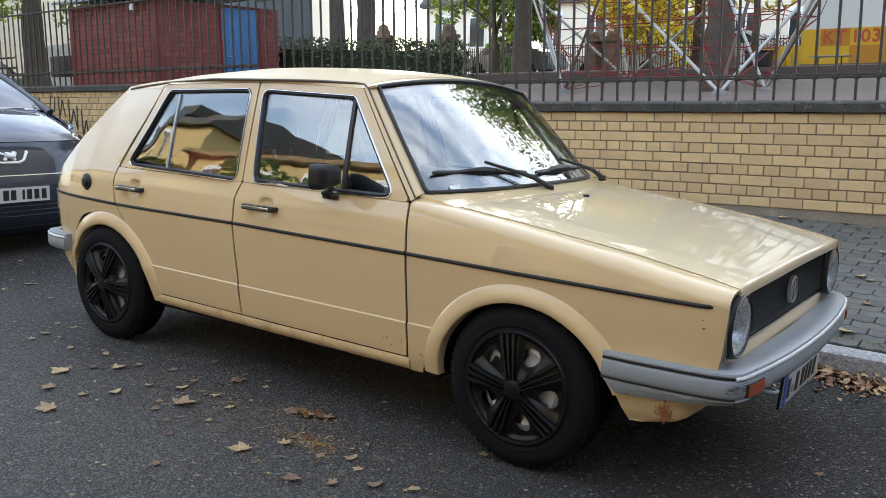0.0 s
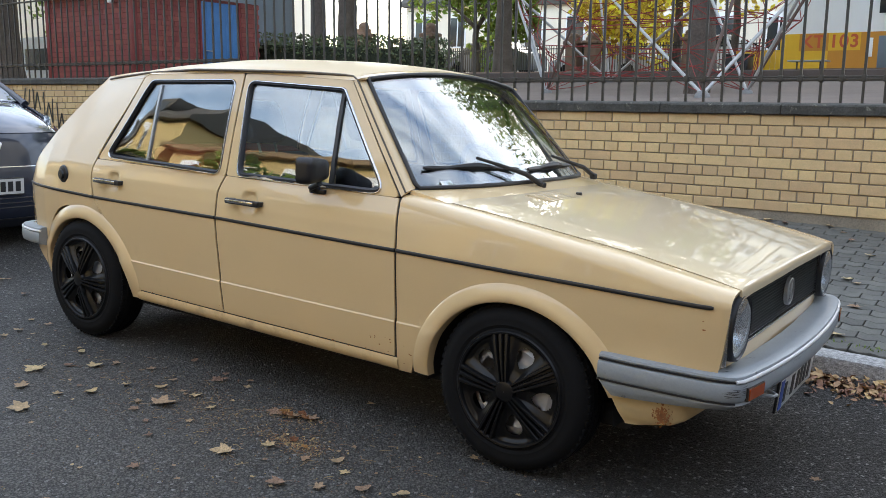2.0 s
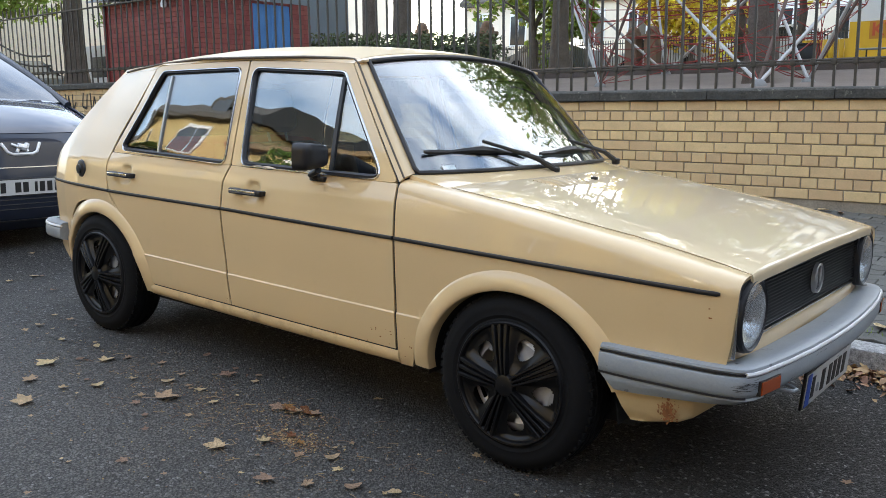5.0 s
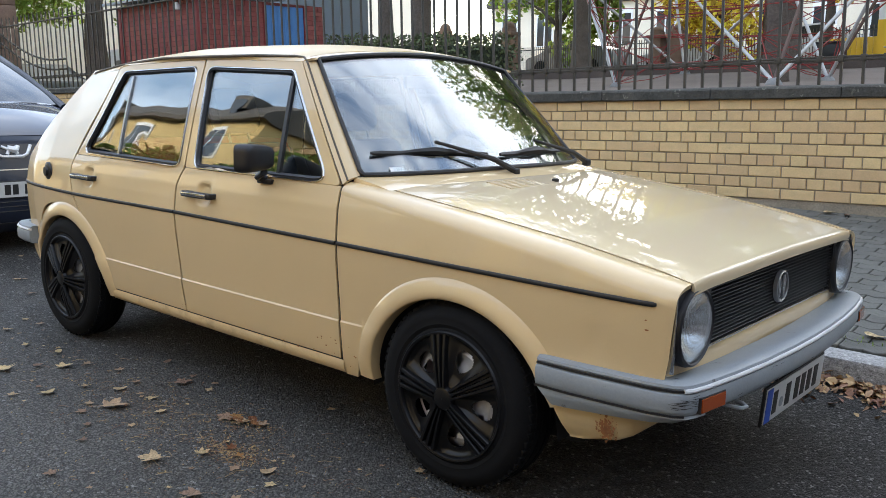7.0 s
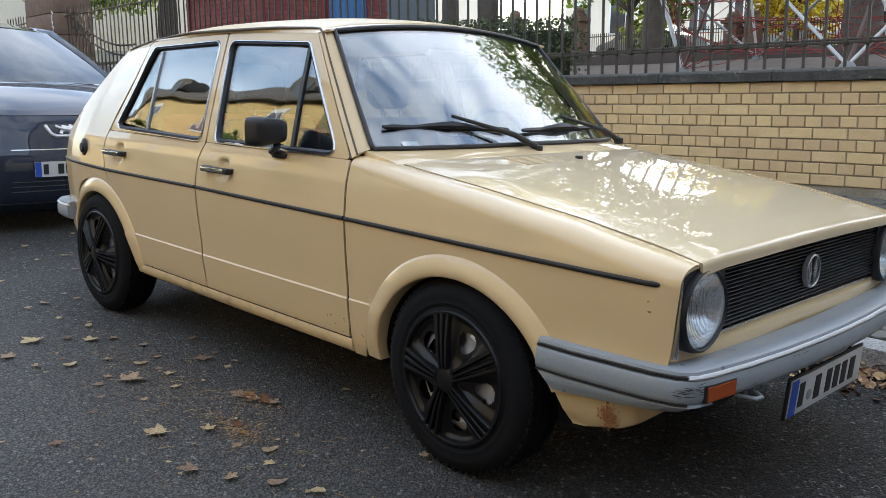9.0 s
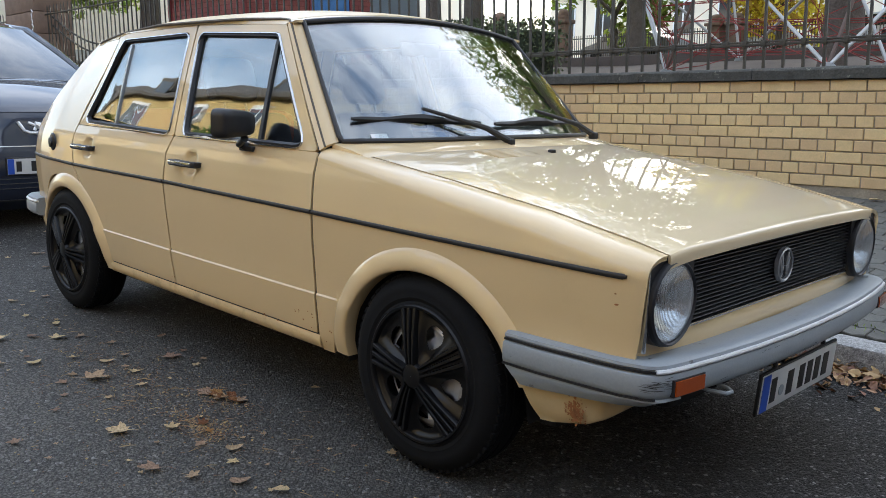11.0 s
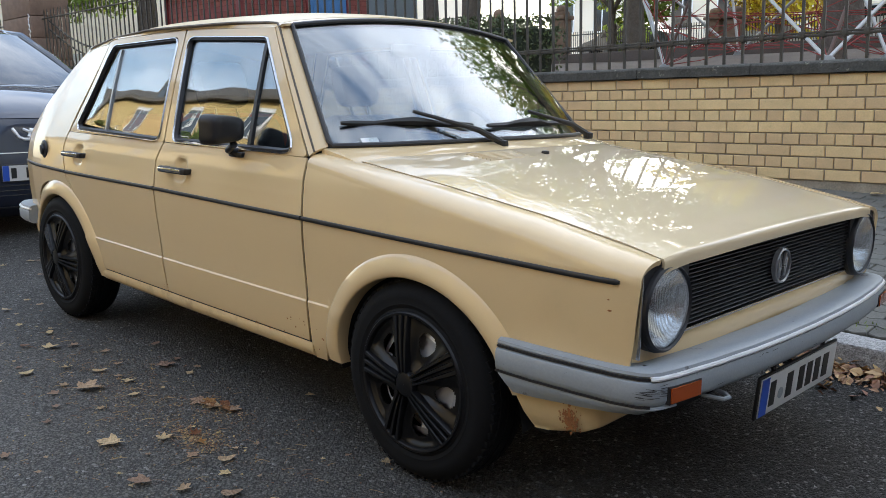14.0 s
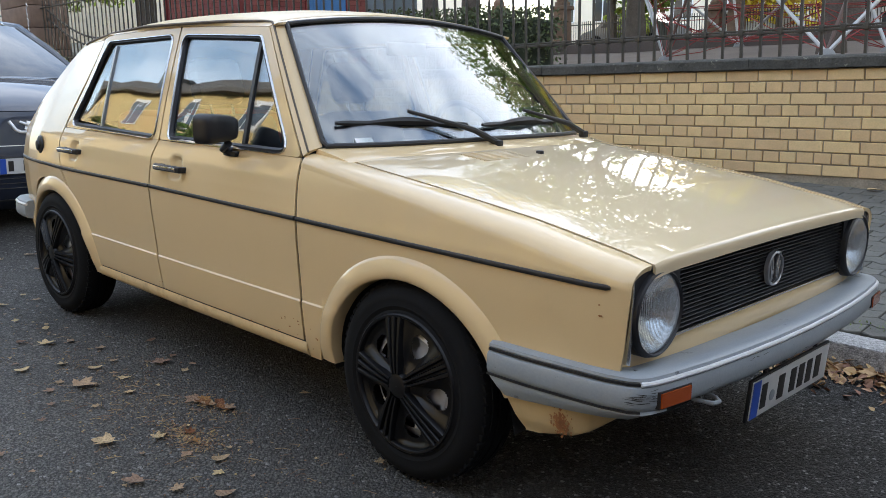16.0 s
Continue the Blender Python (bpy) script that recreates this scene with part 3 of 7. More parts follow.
def side_rows(xa, xb, low, top, s, n=60, arch=None, extra=()):
    """Rows of points over the body's side from the edge xa(z) to xb(z)."""
    zs = sorted({z for z in KNOTS if low < z < top and not (extra and extra[0] < z < extra[-1])} | {low, top} | set(extra))
    cols = []
    for i in range(n + 1):
        u = i / n
        xm = xa(0.45) + (xb(0.45) - xa(0.45)) * u
        col = []
        for z in rising(zs, arch_z(xm, arch, low)) if arch is not None else zs:
            x = xa(z) + (xb(z) - xa(z)) * u
            col.append(Vector((x, s * half_width(x, z), z)))
        cols.append(col)
    return [list(r) for r in zip(*cols)]


REAR_DOOR_EDGE = [(0.29, -2.030), (0.35, -2.040), (0.43, -2.075), (0.53, -2.150), (0.60, -2.215), (0.684, -2.292), (0.76, -2.328), (0.822, -2.338), (0.866, -2.325), (0.966, -2.285), (1.266, -2.108)]
B_GAP = [(0.29, -1.408), (0.48, -1.415), (0.683, -1.430), (0.80, -1.436), (0.84, -1.425), (0.866, -1.412)]
A_GAP = [(0.24, -0.488), (0.30, -0.486), (0.46, -0.482), (0.69, -0.484), (0.875, -0.505)]
NOSE = [(0.24, 0.40), (0.262, 0.44), (0.29, 0.52), (0.33, 0.59), (0.38, 0.63), (0.45, 0.655), (0.52, 0.668), (0.70, 0.684)]
G = 0.0052  # half a panel gap
SHOULDER = [(-0.505, 0.872), (-0.336, 0.852), (0.0, 0.808), (0.35, 0.758), (0.60, 0.712), (0.69, 0.693)]
HOOD_EDGE = [(-0.505, 0.880), (-0.336, 0.864), (0.0, 0.824), (0.35, 0.777), (0.60, 0.732), (0.684, 0.714)]


def hood_y(x):
    return interp(x, [(-0.505, 0.672), (-0.336, 0.659), (0.684, 0.650)])


def ws_low(y):
    a = abs(y) / 0.658
    return Vector((-0.335 - 0.15 * a ** 3, y, 0.906 - 0.008 * a * a))


def ws_high(y):
    a = abs(y) / 0.554
    return Vector((-0.780 - 0.030 * a * a, y, 1.278 + 0.040 * (1 - a * a)))


def ring(bm, outer, inner):
    a, b = [bm.verts.new(p) for p in outer], [bm.verts.new(p) for p in inner]
    n = len(a)
    for i in range(n):
        j = (i + 1) % n
        bm.faces.new((a[i], a[j], b[j], b[i]))


def loop_points(corners, radius, s, inset=0.0, per=8, arc=5):
    """A closed outline with round corners, in x and z, laid on the body's side."""
    c = [Vector(p) for p in corners]
    mid = sum(c, Vector((0, 0))) / len(c)
    out = []
    n = len(c)
    for i in range(n):
        p, a, b = c[i], c[i - 1], c[(i + 1) % n]
        da, db = (a - p).normalized(), (b - p).normalized()
        half = da.angle(db) / 2
        t = radius / math.tan(half)
        p0, p1 = p + da * t, p + db * t
        for k in range(arc + 1):
            u = k / arc
            out.append((1 - u) ** 2 * p0 + 2 * u * (1 - u) * p + u * u * p1)
        q0 = b + (p - b).normalized() * (radius / math.tan((c[i] - b).angle(c[(i + 2) % n] - b) / 2))
        for k in range(1, per):
            out.append(p1 + (q0 - p1) * k / per)
    if inset:
        m = len(out)
        res = []
        for i in range(m):
            tan = (out[(i + 1) % m] - out[i - 1])
            nrm = Vector((-tan.y, tan.x))
            nrm.normalize()
            if nrm.dot(mid - out[i]) < 0:
                nrm = -nrm
            res.append(out[i] + nrm * inset)
        out = res
    return [Vector((p.x, s * half_width(p.x, p.y), p.y)) for p in out]


def shift(pts, s, d):
    return [Vector((p.x, p.y + s * d, p.z)) for p in pts]


def strip_along(bm, pts, w, h, s, taper=False):
    """A half-round strip along points on a side: w high, standing h proud."""
    rows = []
    w0, h0 = w, h
    for i, p in enumerate(pts):
        if i == len(pts) - 1 and taper:
            w, h = w0 * 0.55, h0 * 0.6
        rows.append([p + Vector((0, -s * 0.004, -w / 2)), p + Vector((0, s * h * 0.7, -w / 2)), p + Vector((0, s * h, -w / 4)), p + Vector((0, s * h, w / 4)), p + Vector((0, s * h * 0.7, w / 2)), p + Vector((0, -s * 0.004, w / 2))])
    vv = grid(bm, rows, closed=True)
    bm.faces.new(vv[0][::-1])
    bm.faces.new(vv[-1])


def wheel_mesh():
    """Tyre, cover and steel wheel about the y axis, outside towards -y; the origin is the cover's centre."""
    tyre = bmesh.new()
    prof = [(0.166, 0.02), (0.182, 0.004), (0.193, 0.000), (0.199, -0.004), (0.206, 0.000), (0.214, -0.003), (0.217, -0.0045), (0.220, -0.003), (0.235, -0.006), (0.252, -0.003), (0.268, 0.008), (0.279, 0.022), (0.2835, 0.030), (0.284, 0.034), (0.281, 0.036), (0.281, 0.041), (0.2865, 0.043), (0.287, 0.062), (0.282, 0.064), (0.282, 0.071), (0.287, 0.073), (0.2875, 0.100), (0.2825, 0.102), (0.2825, 0.109), (0.287, 0.111), (0.2865, 0.130), (0.281, 0.132), (0.281, 0.137), (0.283, 0.140), (0.272, 0.158), (0.25, 0.172), (0.20, 0.170), (0.168, 0.15)]
    lathe(tyre, prof, 72, closed=True)
    for k in range(64):  # shoulder blocks
        a = 2 * math.pi * k / 64
        mm = Matrix.Rotation(-a, 4, "Y") @ Matrix.Translation((0.2815, 0.030, 0)) @ Matrix.Rotation(radians(12), 4, "X")
        box(tyre, (-0.014, -0.012, -0.0095), (0.0022, 0.014, 0.0095), 0, mm)
    cover = bmesh.new()
    nr, na = 36, 360
    rr = [0.028 + (0.187 - 0.028) * i / nr for i in range(nr + 1)]

    def dish(r):
        return -0.004 - 0.018 * math.sin(min(1, max(0, (0.19 - r) / 0.17)) * math.pi / 2)

    def sunk(r, off):
        """The webs between the spokes lie deeper than the spokes."""
        return 0.010 + 0.013 * smooth(10, 24, abs(off)) * smooth(0.030, 0.075, r) * smooth(0.187, 0.168, r)

    def between(k):
        return (360 * k / na - 102 + 36) % 72 - 36  # 0 on a spoke group, 36 midway

    pts = [[cover.verts.new((r * math.cos(2 * math.pi * k / na), dish(r) + sunk(r, between(k)), r * math.sin(2 * math.pi * k / na))) for k in range(na)] for r in rr]
    for i in range(nr):
        rm = (rr[i] + rr[i + 1]) / 2
        for k in range(na):
            off = abs(between(k + 0.5)) - 36
            if ((rm - 0.122) / 0.035) ** 2 + (off / (11.0 + 60 * (rm - 0.08))) ** 2 >= 1:
                cover.faces.new((pts[i][k], pts[i][(k + 1) % na], pts[i + 1][(k + 1) % na], pts[i + 1][k]))
    ribs = []
    for g in range(5):
        for j in (-1, 0, 1):
            bm = bmesh.new()
            rows = []
            for i in range(13):
                u = i / 12
                r = 0.034 + 0.154 * u
                a = radians(102 + 72 * g) + j * (0.0115 + 0.0135 * u) / r
                c = Vector((r * math.cos(a), 0, r * math.sin(a)))
                t = Vector((-math.sin(a), 0, math.cos(a)))
                w = 0.0048 + 0.0046 * u
                h = dish(r) - 0.005 * (1 - u) - 0.002
                rows.append([c + t * w + Vector((0, h + 0.018, 0)), c + t * w * 0.82 + Vector((0, h + 0.001, 0)), c + t * w * 0.5 + Vector((0, h - 0.003, 0)), c - t * w * 0.5 + Vector((0, h - 0.003, 0)), c - t * w * 0.82 + Vector((0, h + 0.001, 0)), c - t * w + Vector((0, h + 0.018, 0))])
            grid(bm, rows)
            ribs.append(bm)
    rim = bmesh.new()
    lathe(rim, [(0.181, 0.012), (0.184, -0.003), (0.188, -0.008), (0.194, -0.009), (0.198, -0.005), (0.200, 0.004)], 64)
    cap = bmesh.new()
    lathe(cap, [(0.001, -0.0315), (0.026, -0.031), (0.033, -0.0285), (0.037, -0.022), (0.038, -0.008)], 32)
    steel = bmesh.new()
    prof = [(0.001, 0.030), (0.05, 0.030), (0.075, 0.024), (0.092, 0.027), (0.106, 0.030), (0.120, 0.030), (0.134, 0.026), (0.150, 0.034), (0.168, 0.05), (0.172, 0.14)]
    vv = [[steel.verts.new((r * math.cos(2 * math.pi * k / 120), y, r * math.sin(2 * math.pi * k / 120))) for k in range(120)] for r, y in prof]
    for i in range(len(prof) - 1):
        for k in range(120):
            if not (3 <= i <= 5 and 5 + (i != 4) <= k % 20 <= 12 - (i != 4)):  # vents round the hub
                steel.faces.new((vv[i][k], vv[i][(k + 1) % 120], vv[i + 1][(k + 1) % 120], vv[i + 1][k]))
    lathe(steel, [(0.001, 0.085), (0.169, 0.085)], 30)
    return tyre, cover, ribs, rim, cap, steel


def make_wheel():
    w = thing("wheel", "", "")
    tyre, cover, ribs, rim, cap, steel = wheel_mesh()
    part("tyre", tyre, M_RUBBER, w, "worn black rubber tyre")
    c = part("wheel_cover", cover, M_HUB, w, "matt black plastic wheel cover", solid=0.003)
    part("steel_rim", steel, M_SILVER, w, "silver steel wheel behind the cover")
    for bm in ribs:
        part("spoke", bm, M_HUB, c)
    part("cover_rim", rim, M_HUB, c)
    part("centre_cap", cap, M_HUB, c)
    return w


def copy_under(ob, parent, m):
    c = copy_thing(ob, m)
    c.parent = parent
    return c


car = thing("car", "old beige five-door hatchback with black wheel covers parked at the kerb", "car")


def build_side(s):
    near = s < 0
    # lower panels
    bm = bmesh.new()
    re = lambda z: interp(z, [(0.30, -2.80), (0.36, -2.90), (0.45, -2.975), (0.60, -2.985), (0.70, -2.960), (0.78, -2.915), (0.866, -2.858), (0.95, -2.79), (1.10, -2.655), (1.20, -2.565), (1.252, -2.515)])
    grid(bm, side_rows(re, lambda z: interp(z, REAR_DOOR_EDGE) - G, 0.29, 1.252, s, 110, -2.39), flip=not near)
    quarter = part("rear_quarter", bm, M_PAINT, car, solid=0.012, sharp=30)
    bm = bmesh.new()
    grid(bm, side_rows(lambda z: interp(z, REAR_DOOR_EDGE) + G, lambda z: interp(z, B_GAP) - G, 0.2945, 0.866, s, 120, None, FINE), flip=not near)
    rear_door = part("rear_door", bm, M_PAINT, car, solid=0.012, sharp=30)
    bm = bmesh.new()
    grid(bm, side_rows(lambda z: interp(z, B_GAP) + G, lambda z: interp(z, A_GAP) - G, 0.2945, 0.866, s, 120, None, FINE), flip=not near)
    front_door = part("front_door", bm, M_PAINT, car, solid=0.012, sharp=30)
    # fender: side and shoulder in one sheet
    bm = bmesh.new()
    cols = []
    n = 130
    for i in range(n + 1):
        u = i / n
        col = []
        xe = lambda z: interp(z, A_GAP) + G + (interp(z, NOSE) - interp(z, A_GAP) - G) * u
        xm = xe(0.7)
        zs = interp(xm, SHOULDER) - 0.028
        for z in rising([min(z, zs - 0.0035 * (len(LOWER) - 1 - j)) for j, z in enumerate(LOWER)], arch_z(xe(0.45), 0.0, 0.238 if u < 0.55 else 0.362)):
            x = xe(z)
            if u > 0.55 and z < 0.45:
                x = xe(0.45) + (x - xe(0.45)) * min(1, max(0, (xe(0.45) - 0.42) / 0.15))
            col.append(Vector((x, s * half_width(x, z), z)))
        x = xe(zs)
        y0, y1, z1 = half_width(x, zs), hood_y(x) + G, interp(x, HOOD_EDGE)
        for k in range(1, 8):
            a = math.pi / 2 * k / 7
            col.append(Vector((x, s * (y1 + (y0 - y1) * math.cos(a) ** 0.9), zs + (z1 - zs) * math.sin(a) ** 0.9)))
        cols.append(col)
    grid(bm, cols, flip=near)
    fender = part("front_fender", bm, M_PAINT, car, solid=0.012, sharp=30)
    # sill
    bm = bmesh.new()
    rows = []
    for i in range(41):
        x = -2.0 + (1.52 * i / 40)
        w = half_width(x, 0.295)
        rows.append([Vector((x, s * (w - 0.004), 0.2885)), Vector((x, s * (w - 0.001), 0.282)), Vector((x, s * (w - 0.002), 0.262)), Vector((x, s * (w - 0.010), 0.246)), Vector((x, s * (w - 0.03), 0.236)), Vector((x, s * (w - 0.12), 0.232))])
    grid(bm, rows, flip=near)
    part("sill", bm, M_SILL, car, "beige sill stained with road dirt", solid=0.006)
    # black strip paints the shade between doors and sill
    bm = bmesh.new()
    grid(bm, [[Vector((x, s * (half_width(x, 0.29) - 0.0035), z)) for x in np.linspace(-2.0, -0.49, 30)] for z in (0.2865, 0.2945)])
    part("panel_gap", bm, M_INK, car)
    # upper door frames with their windows
    for door, outer, inner, rad in ((front_door, [(-1.436, 1.287), (-0.846, 1.272), (-0.507, 0.868), (-1.408, 0.868)], [(-1.408, 1.262), (-0.872, 1.246), (-0.560, 0.868), (-1.350, 0.868)], 0.042),
                                    (rear_door, [(-2.105, 1.266), (-1.445, 1.287), (-1.416, 0.868), (-2.316, 0.868)], [(-2.040, 1.246), (-1.480, 1.263), (-1.447, 0.864), (-2.268, 0.876)], 0.042)):
        bm = bmesh.new()
        ring(bm, loop_points(outer, 0.012, s), loop_points(inner, rad, s))
        part("window_frame", bm, M_PAINT, door, solid=0.012)
        o, i1, i2 = loop_points(inner, rad, s), loop_points(inner, rad, s, 0.005), loop_points(inner, rad, s, 0.0065)
        bm = bmesh.new()
        vv = grid(bm, [shift(o, s, 0.001), shift(loop_points(inner, rad, s, 0.002), s, 0.006), shift(loop_points(inner, rad, s, 0.0045), s, 0.006), shift(i2, s, -0.001)], closed=True)
        part("chrome_trim", bm, M_CHROME, door, "thin chrome strip")
        i3 = loop_points(inner, rad, s, 0.019)
        bm = bmesh.new()
        grid(bm, [shift(i2, s, 0.000), shift(loop_points(inner, rad, s, 0.013), s, 0.002), shift(i3, s, -0.006), shift(i3, s, -0.014)], closed=True)
        part("window_seal", bm, M_BLACK, door, "black rubber seal")
        bm = bmesh.new()
        zl, zh = min(p.z for p in i3) - 0.004, max(p.z for p in i3) + 0.004
        rows = []
        for q in range(15):
            z = zl + (zh - zl) * q / 14
            zc = min(max(z, zl + 0.008), zh - 0.008)
            hits = [i3[k].x + (i3[(k + 1) % len(i3)].x - i3[k].x) * (zc - i3[k].z) / (i3[(k + 1) % len(i3)].z - i3[k].z) for k in range(len(i3)) if (i3[k].z - zc) * (i3[(k + 1) % len(i3)].z - zc) < 0]
            xl, xr = min(hits) - 0.006, max(hits) + 0.006
            rows.append([Vector((xl + (xr - xl) * k / 12, s * (half_width(xl + (xr - xl) * k / 12, z) - 0.011), z)) for k in range(13)])
        grid(bm, rows)
        g = part("window_glass", bm, M_GLASS, door, "clear glass side window", solid=0.004)
        g.visible_shadow = False
    # posts inside the windows
    for door, p0, p1, hw, pm in ((front_door, (-0.878, 1.222), (-0.842, 0.872), 0.0085, M_BLACK), (rear_door, (-1.975, 1.222), (-1.948, 0.880), 0.006, M_STEEL)):
        bm = bmesh.new()
        rows = []
        for i in range(9):
            u = i / 8
            x, z = p0[0] + (p1[0] - p0[0]) * u, p0[1] + (p1[1] - p0[1]) * u
            w = half_width(x, z) - 0.004
            rows.append([Vector((x - hw, s * (w - 0.012), z)), Vector((x - hw, s * w, z)), Vector((x + hw, s * w, z)), Vector((x + hw, s * (w - 0.012), z))])
        grid(bm, rows, closed=True)
        part("window_post", bm, pm, door)
    # handles in their recesses
    for door, xc in zip((front_door, rear_door), HANDLES):
        zc = 0.775
        w = half_width(xc, zc) + 0.014
        bm = bmesh.new()
        box(bm, (xc - 0.095, s * w + (-0.034 if s < 0 else 0.014), zc - 0.011), (xc + 0.095, s * w + (-0.014 if s < 0 else 0.034), zc + 0.012), 0.006)
        h = part("door_handle", bm, M_BLACK, door, "chrome and black door handle")
        bm = bmesh.new()
        box(bm, (xc - 0.088, s * w + (-0.0375 if s < 0 else 0.030), zc - 0.006), (xc + 0.070, s * w + (-0.030 if s < 0 else 0.0375), zc + 0.008), 0.003)
        part("chrome_cap", bm, M_CHROME, h)
        for xx in (-0.078, 0.078):
            bm = new_box((xc + xx - 0.016, s * w + (-0.026 if s < 0 else -0.004), zc - 0.010), (xc + xx + 0.016, s * w + (0.004 if s < 0 else 0.026), zc + 0.010), 0.004)
            part("handle_foot", bm, M_BLACK, h)
    # black strip along the waist, cut at the panel gaps
    for a, b in ((-2.955, interp(0.69, REAR_DOOR_EDGE) - 0.004), (interp(0.69, REAR_DOOR_EDGE) + 0.004, interp(0.69, B_GAP) - 0.004), (interp(0.69, B_GAP) + 0.004, interp(0.69, A_GAP) - 0.004), (interp(0.69, A_GAP) + 0.004, 0.636)):
        k = max(3, int((b - a) / 0.05))
        pts = []
        for i in range(k + 1):
            x = a + (b - a) * i / k
            z = interp(x, [(-2.955, 0.700), (-2.3, 0.691), (-1.4, 0.694), (-0.48, 0.687), (0.64, 0.670)])
            pts.append(Vector((x, s * half_width(x, z), z)))
        bm = bmesh.new()
        if b > 0:
            pts.insert(-1, pts[-1].lerp(pts[-2], 0.16))
        strip_along(bm, pts, 0.0125, 0.007, s, b > 0)
        part("waist_strip", bm, M_BLACK, car, "black rubber strip")
    # windscreen pillar, rail over the doors, rear pillar
    bm = bmesh.new()
    rows = []
    for i in range(13):
        u = i / 12
        e = ws_low(s * 0.658).lerp(ws_high(s * 0.554), u)
        x, z = -0.505 + (-0.846 + 0.505) * u, 0.872 + (1.271 - 0.872) * u
        f = Vector((x + G, s * half_width(x, z), z))
        mid = e.lerp(f, 0.5) + Vector((0.004, s * 0.012, 0.004))
        rows.append([e, e.lerp(mid, 0.55) + Vector((0.002, s * 0.003, 0.001)), mid, mid.lerp(f, 0.5) + Vector((0.001, s * 0.003, 0)), f])
    grid(bm, rows, flip=near)
    part("windscreen_pillar", bm, M_PAINT, car, solid=0.012)
    bm = bmesh.new()
    rows = []
    for i in range(37):
        u = i / 36
        x = -0.800 + (-2.50 + 0.800) * u
        zg, yg = interp(-x, GUT_Z), interp(-x, GUT_Y)
        xd = max(x, -2.13)
        zd = interp(-x, [(0.81, 1.283), (0.846, 1.2725), (1.44, 1.2885), (2.105, 1.2675), (2.125, 1.248), (2.35, 1.242), (2.52, 1.229)])
        w = half_width(x, zd) + 0.0015
        rows.append([Vector((x, s * w, zd)), Vector((x, s * (w * 0.5 + yg * 0.5), zd * 0.5 + zg * 0.5)), Vector((x, s * yg, zg))])
    grid(bm, rows, flip=near)
    part("roof_rail", bm, M_PAINT, car, solid=0.008)
    # drip rail; shade under it and in its groove is put into the brown
    bm = bmesh.new()
    down = []
    for i in range(15):  # on down the windscreen pillar
        u = 0.985 * i / 14
        e, x, z = ws_low(s * 0.658).lerp(ws_high(s * 0.554), u), -0.505 - 0.341 * u, 0.872 + 0.399 * u
        down.append(e.lerp(Vector((x + G, s * half_width(x, z), z)), 0.62) + Vector((0.004, s * 0.011, 0.003)))
    along = [Vector((-0.86 - 1.63 * i / 40, s * (interp(0.86 + 1.63 * i / 40, GUT_Y) + 0.003), interp(0.86 + 1.63 * i / 40, GUT_Z) - 0.004)) for i in range(41)]
    tube(bm, down + along, [0.0036] * 14 + [0.0045] * 2 + [0.0055] * 40, 8)
    part("drip_rail", bm, M_RAIL_SHADE, car, "drip rail in dark brown that paints in the groove's shade")
    # flared arch edges
    for cx in (0.0, -2.39):
        bm = bmesh.new()
        rows = []
        angs = [(-1, t) for t in (0.235, 0.243)] + [(a, None) for a in np.linspace(0, math.pi, 61)] + [(-2, t) for t in (0.243, 0.235)]
        for a, zz in [q for q in angs if q[1] is None and (cx < -1 or q[0] > 0.24)]:
            row = []
            for rho, off in ((0.985, -0.030), (0.986, 0.011), (0.990, 0.0155), (1.00, 0.0178), (1.03, 0.0190), (1.06, 0.0178), (1.09, 0.0148), (1.12, 0.0106), (1.15, 0.0060), (1.172, 0.0022), (1.19, -0.004)):
                if zz is None:
                    x, z = cx + ARCH_RX * rho * math.cos(a), ARCH_Z + ARCH_RZ * rho * math.sin(a)
                else:
                    x, z = cx + ARCH_RX * rho * (1 if a == -1 else -1), zz
                if cx == 0 and x > 0 and z < 0.40:
                    k = min(1, (0.40 - z) / 0.15)
                    off = off * (1 - k) if off > 0 else -0.030 + 0.027 * k
                    x += 0.026 * k ** 1.4 * (1 - (rho - 0.985) * 3.2)
                    z += max(0, x - 0.385) * 0.19 * k
                if x < cx or cx < -1:  # the leg runs out into the sill
                    k = smooth(0.40, 0.26, z)
                    off = off * (1 - 0.6 * k) if off > 0 else off
                row.append(Vector((x, s * (half_width(x, max(z, 0.25)) + off), z)))
            rows.append(row)
        grid(bm, rows)
        part("arch_flare", bm, M_PAINT, quarter if cx < -1 else fender, sharp=50)
    # black strips in the gaps between the panels, painting in the shade there
    for tab, z0, z1 in ((REAR_DOOR_EDGE, 0.30, 1.26), (B_GAP, 0.295, 0.866), (A_GAP, 0.25, 0.866), ([(0.868, -1.412), (1.286, -1.4435)], 0.868, 1.286), ([(0.872, -0.5055), (1.271, -0.8455)], 0.872, 1.271)):
        bm = bmesh.new()
        rows = []
        for z in np.linspace(z0, z1, 40):
            x = interp(z, tab)
            w = half_width(x, z) - 0.006
            rows.append([Vector((x - 0.007, s * w, z)), Vector((x + 0.007, s * w, z))])
        grid(bm, rows)
        part("panel_gap", bm, M_INK, car)
    # black strip along the bonnet's edge, again painted shade
    bm = bmesh.new()
    grid(bm, [[Vector((x, s * (hood_y(x) - 0.008), interp(x, HOOD_EDGE) - 0.004)), Vector((x, s * (hood_y(x) + 0.009), interp(x, HOOD_EDGE) - 0.004))] for x in np.linspace(-0.335, 0.675, 30)])
    part("panel_gap", bm, M_INK, car)
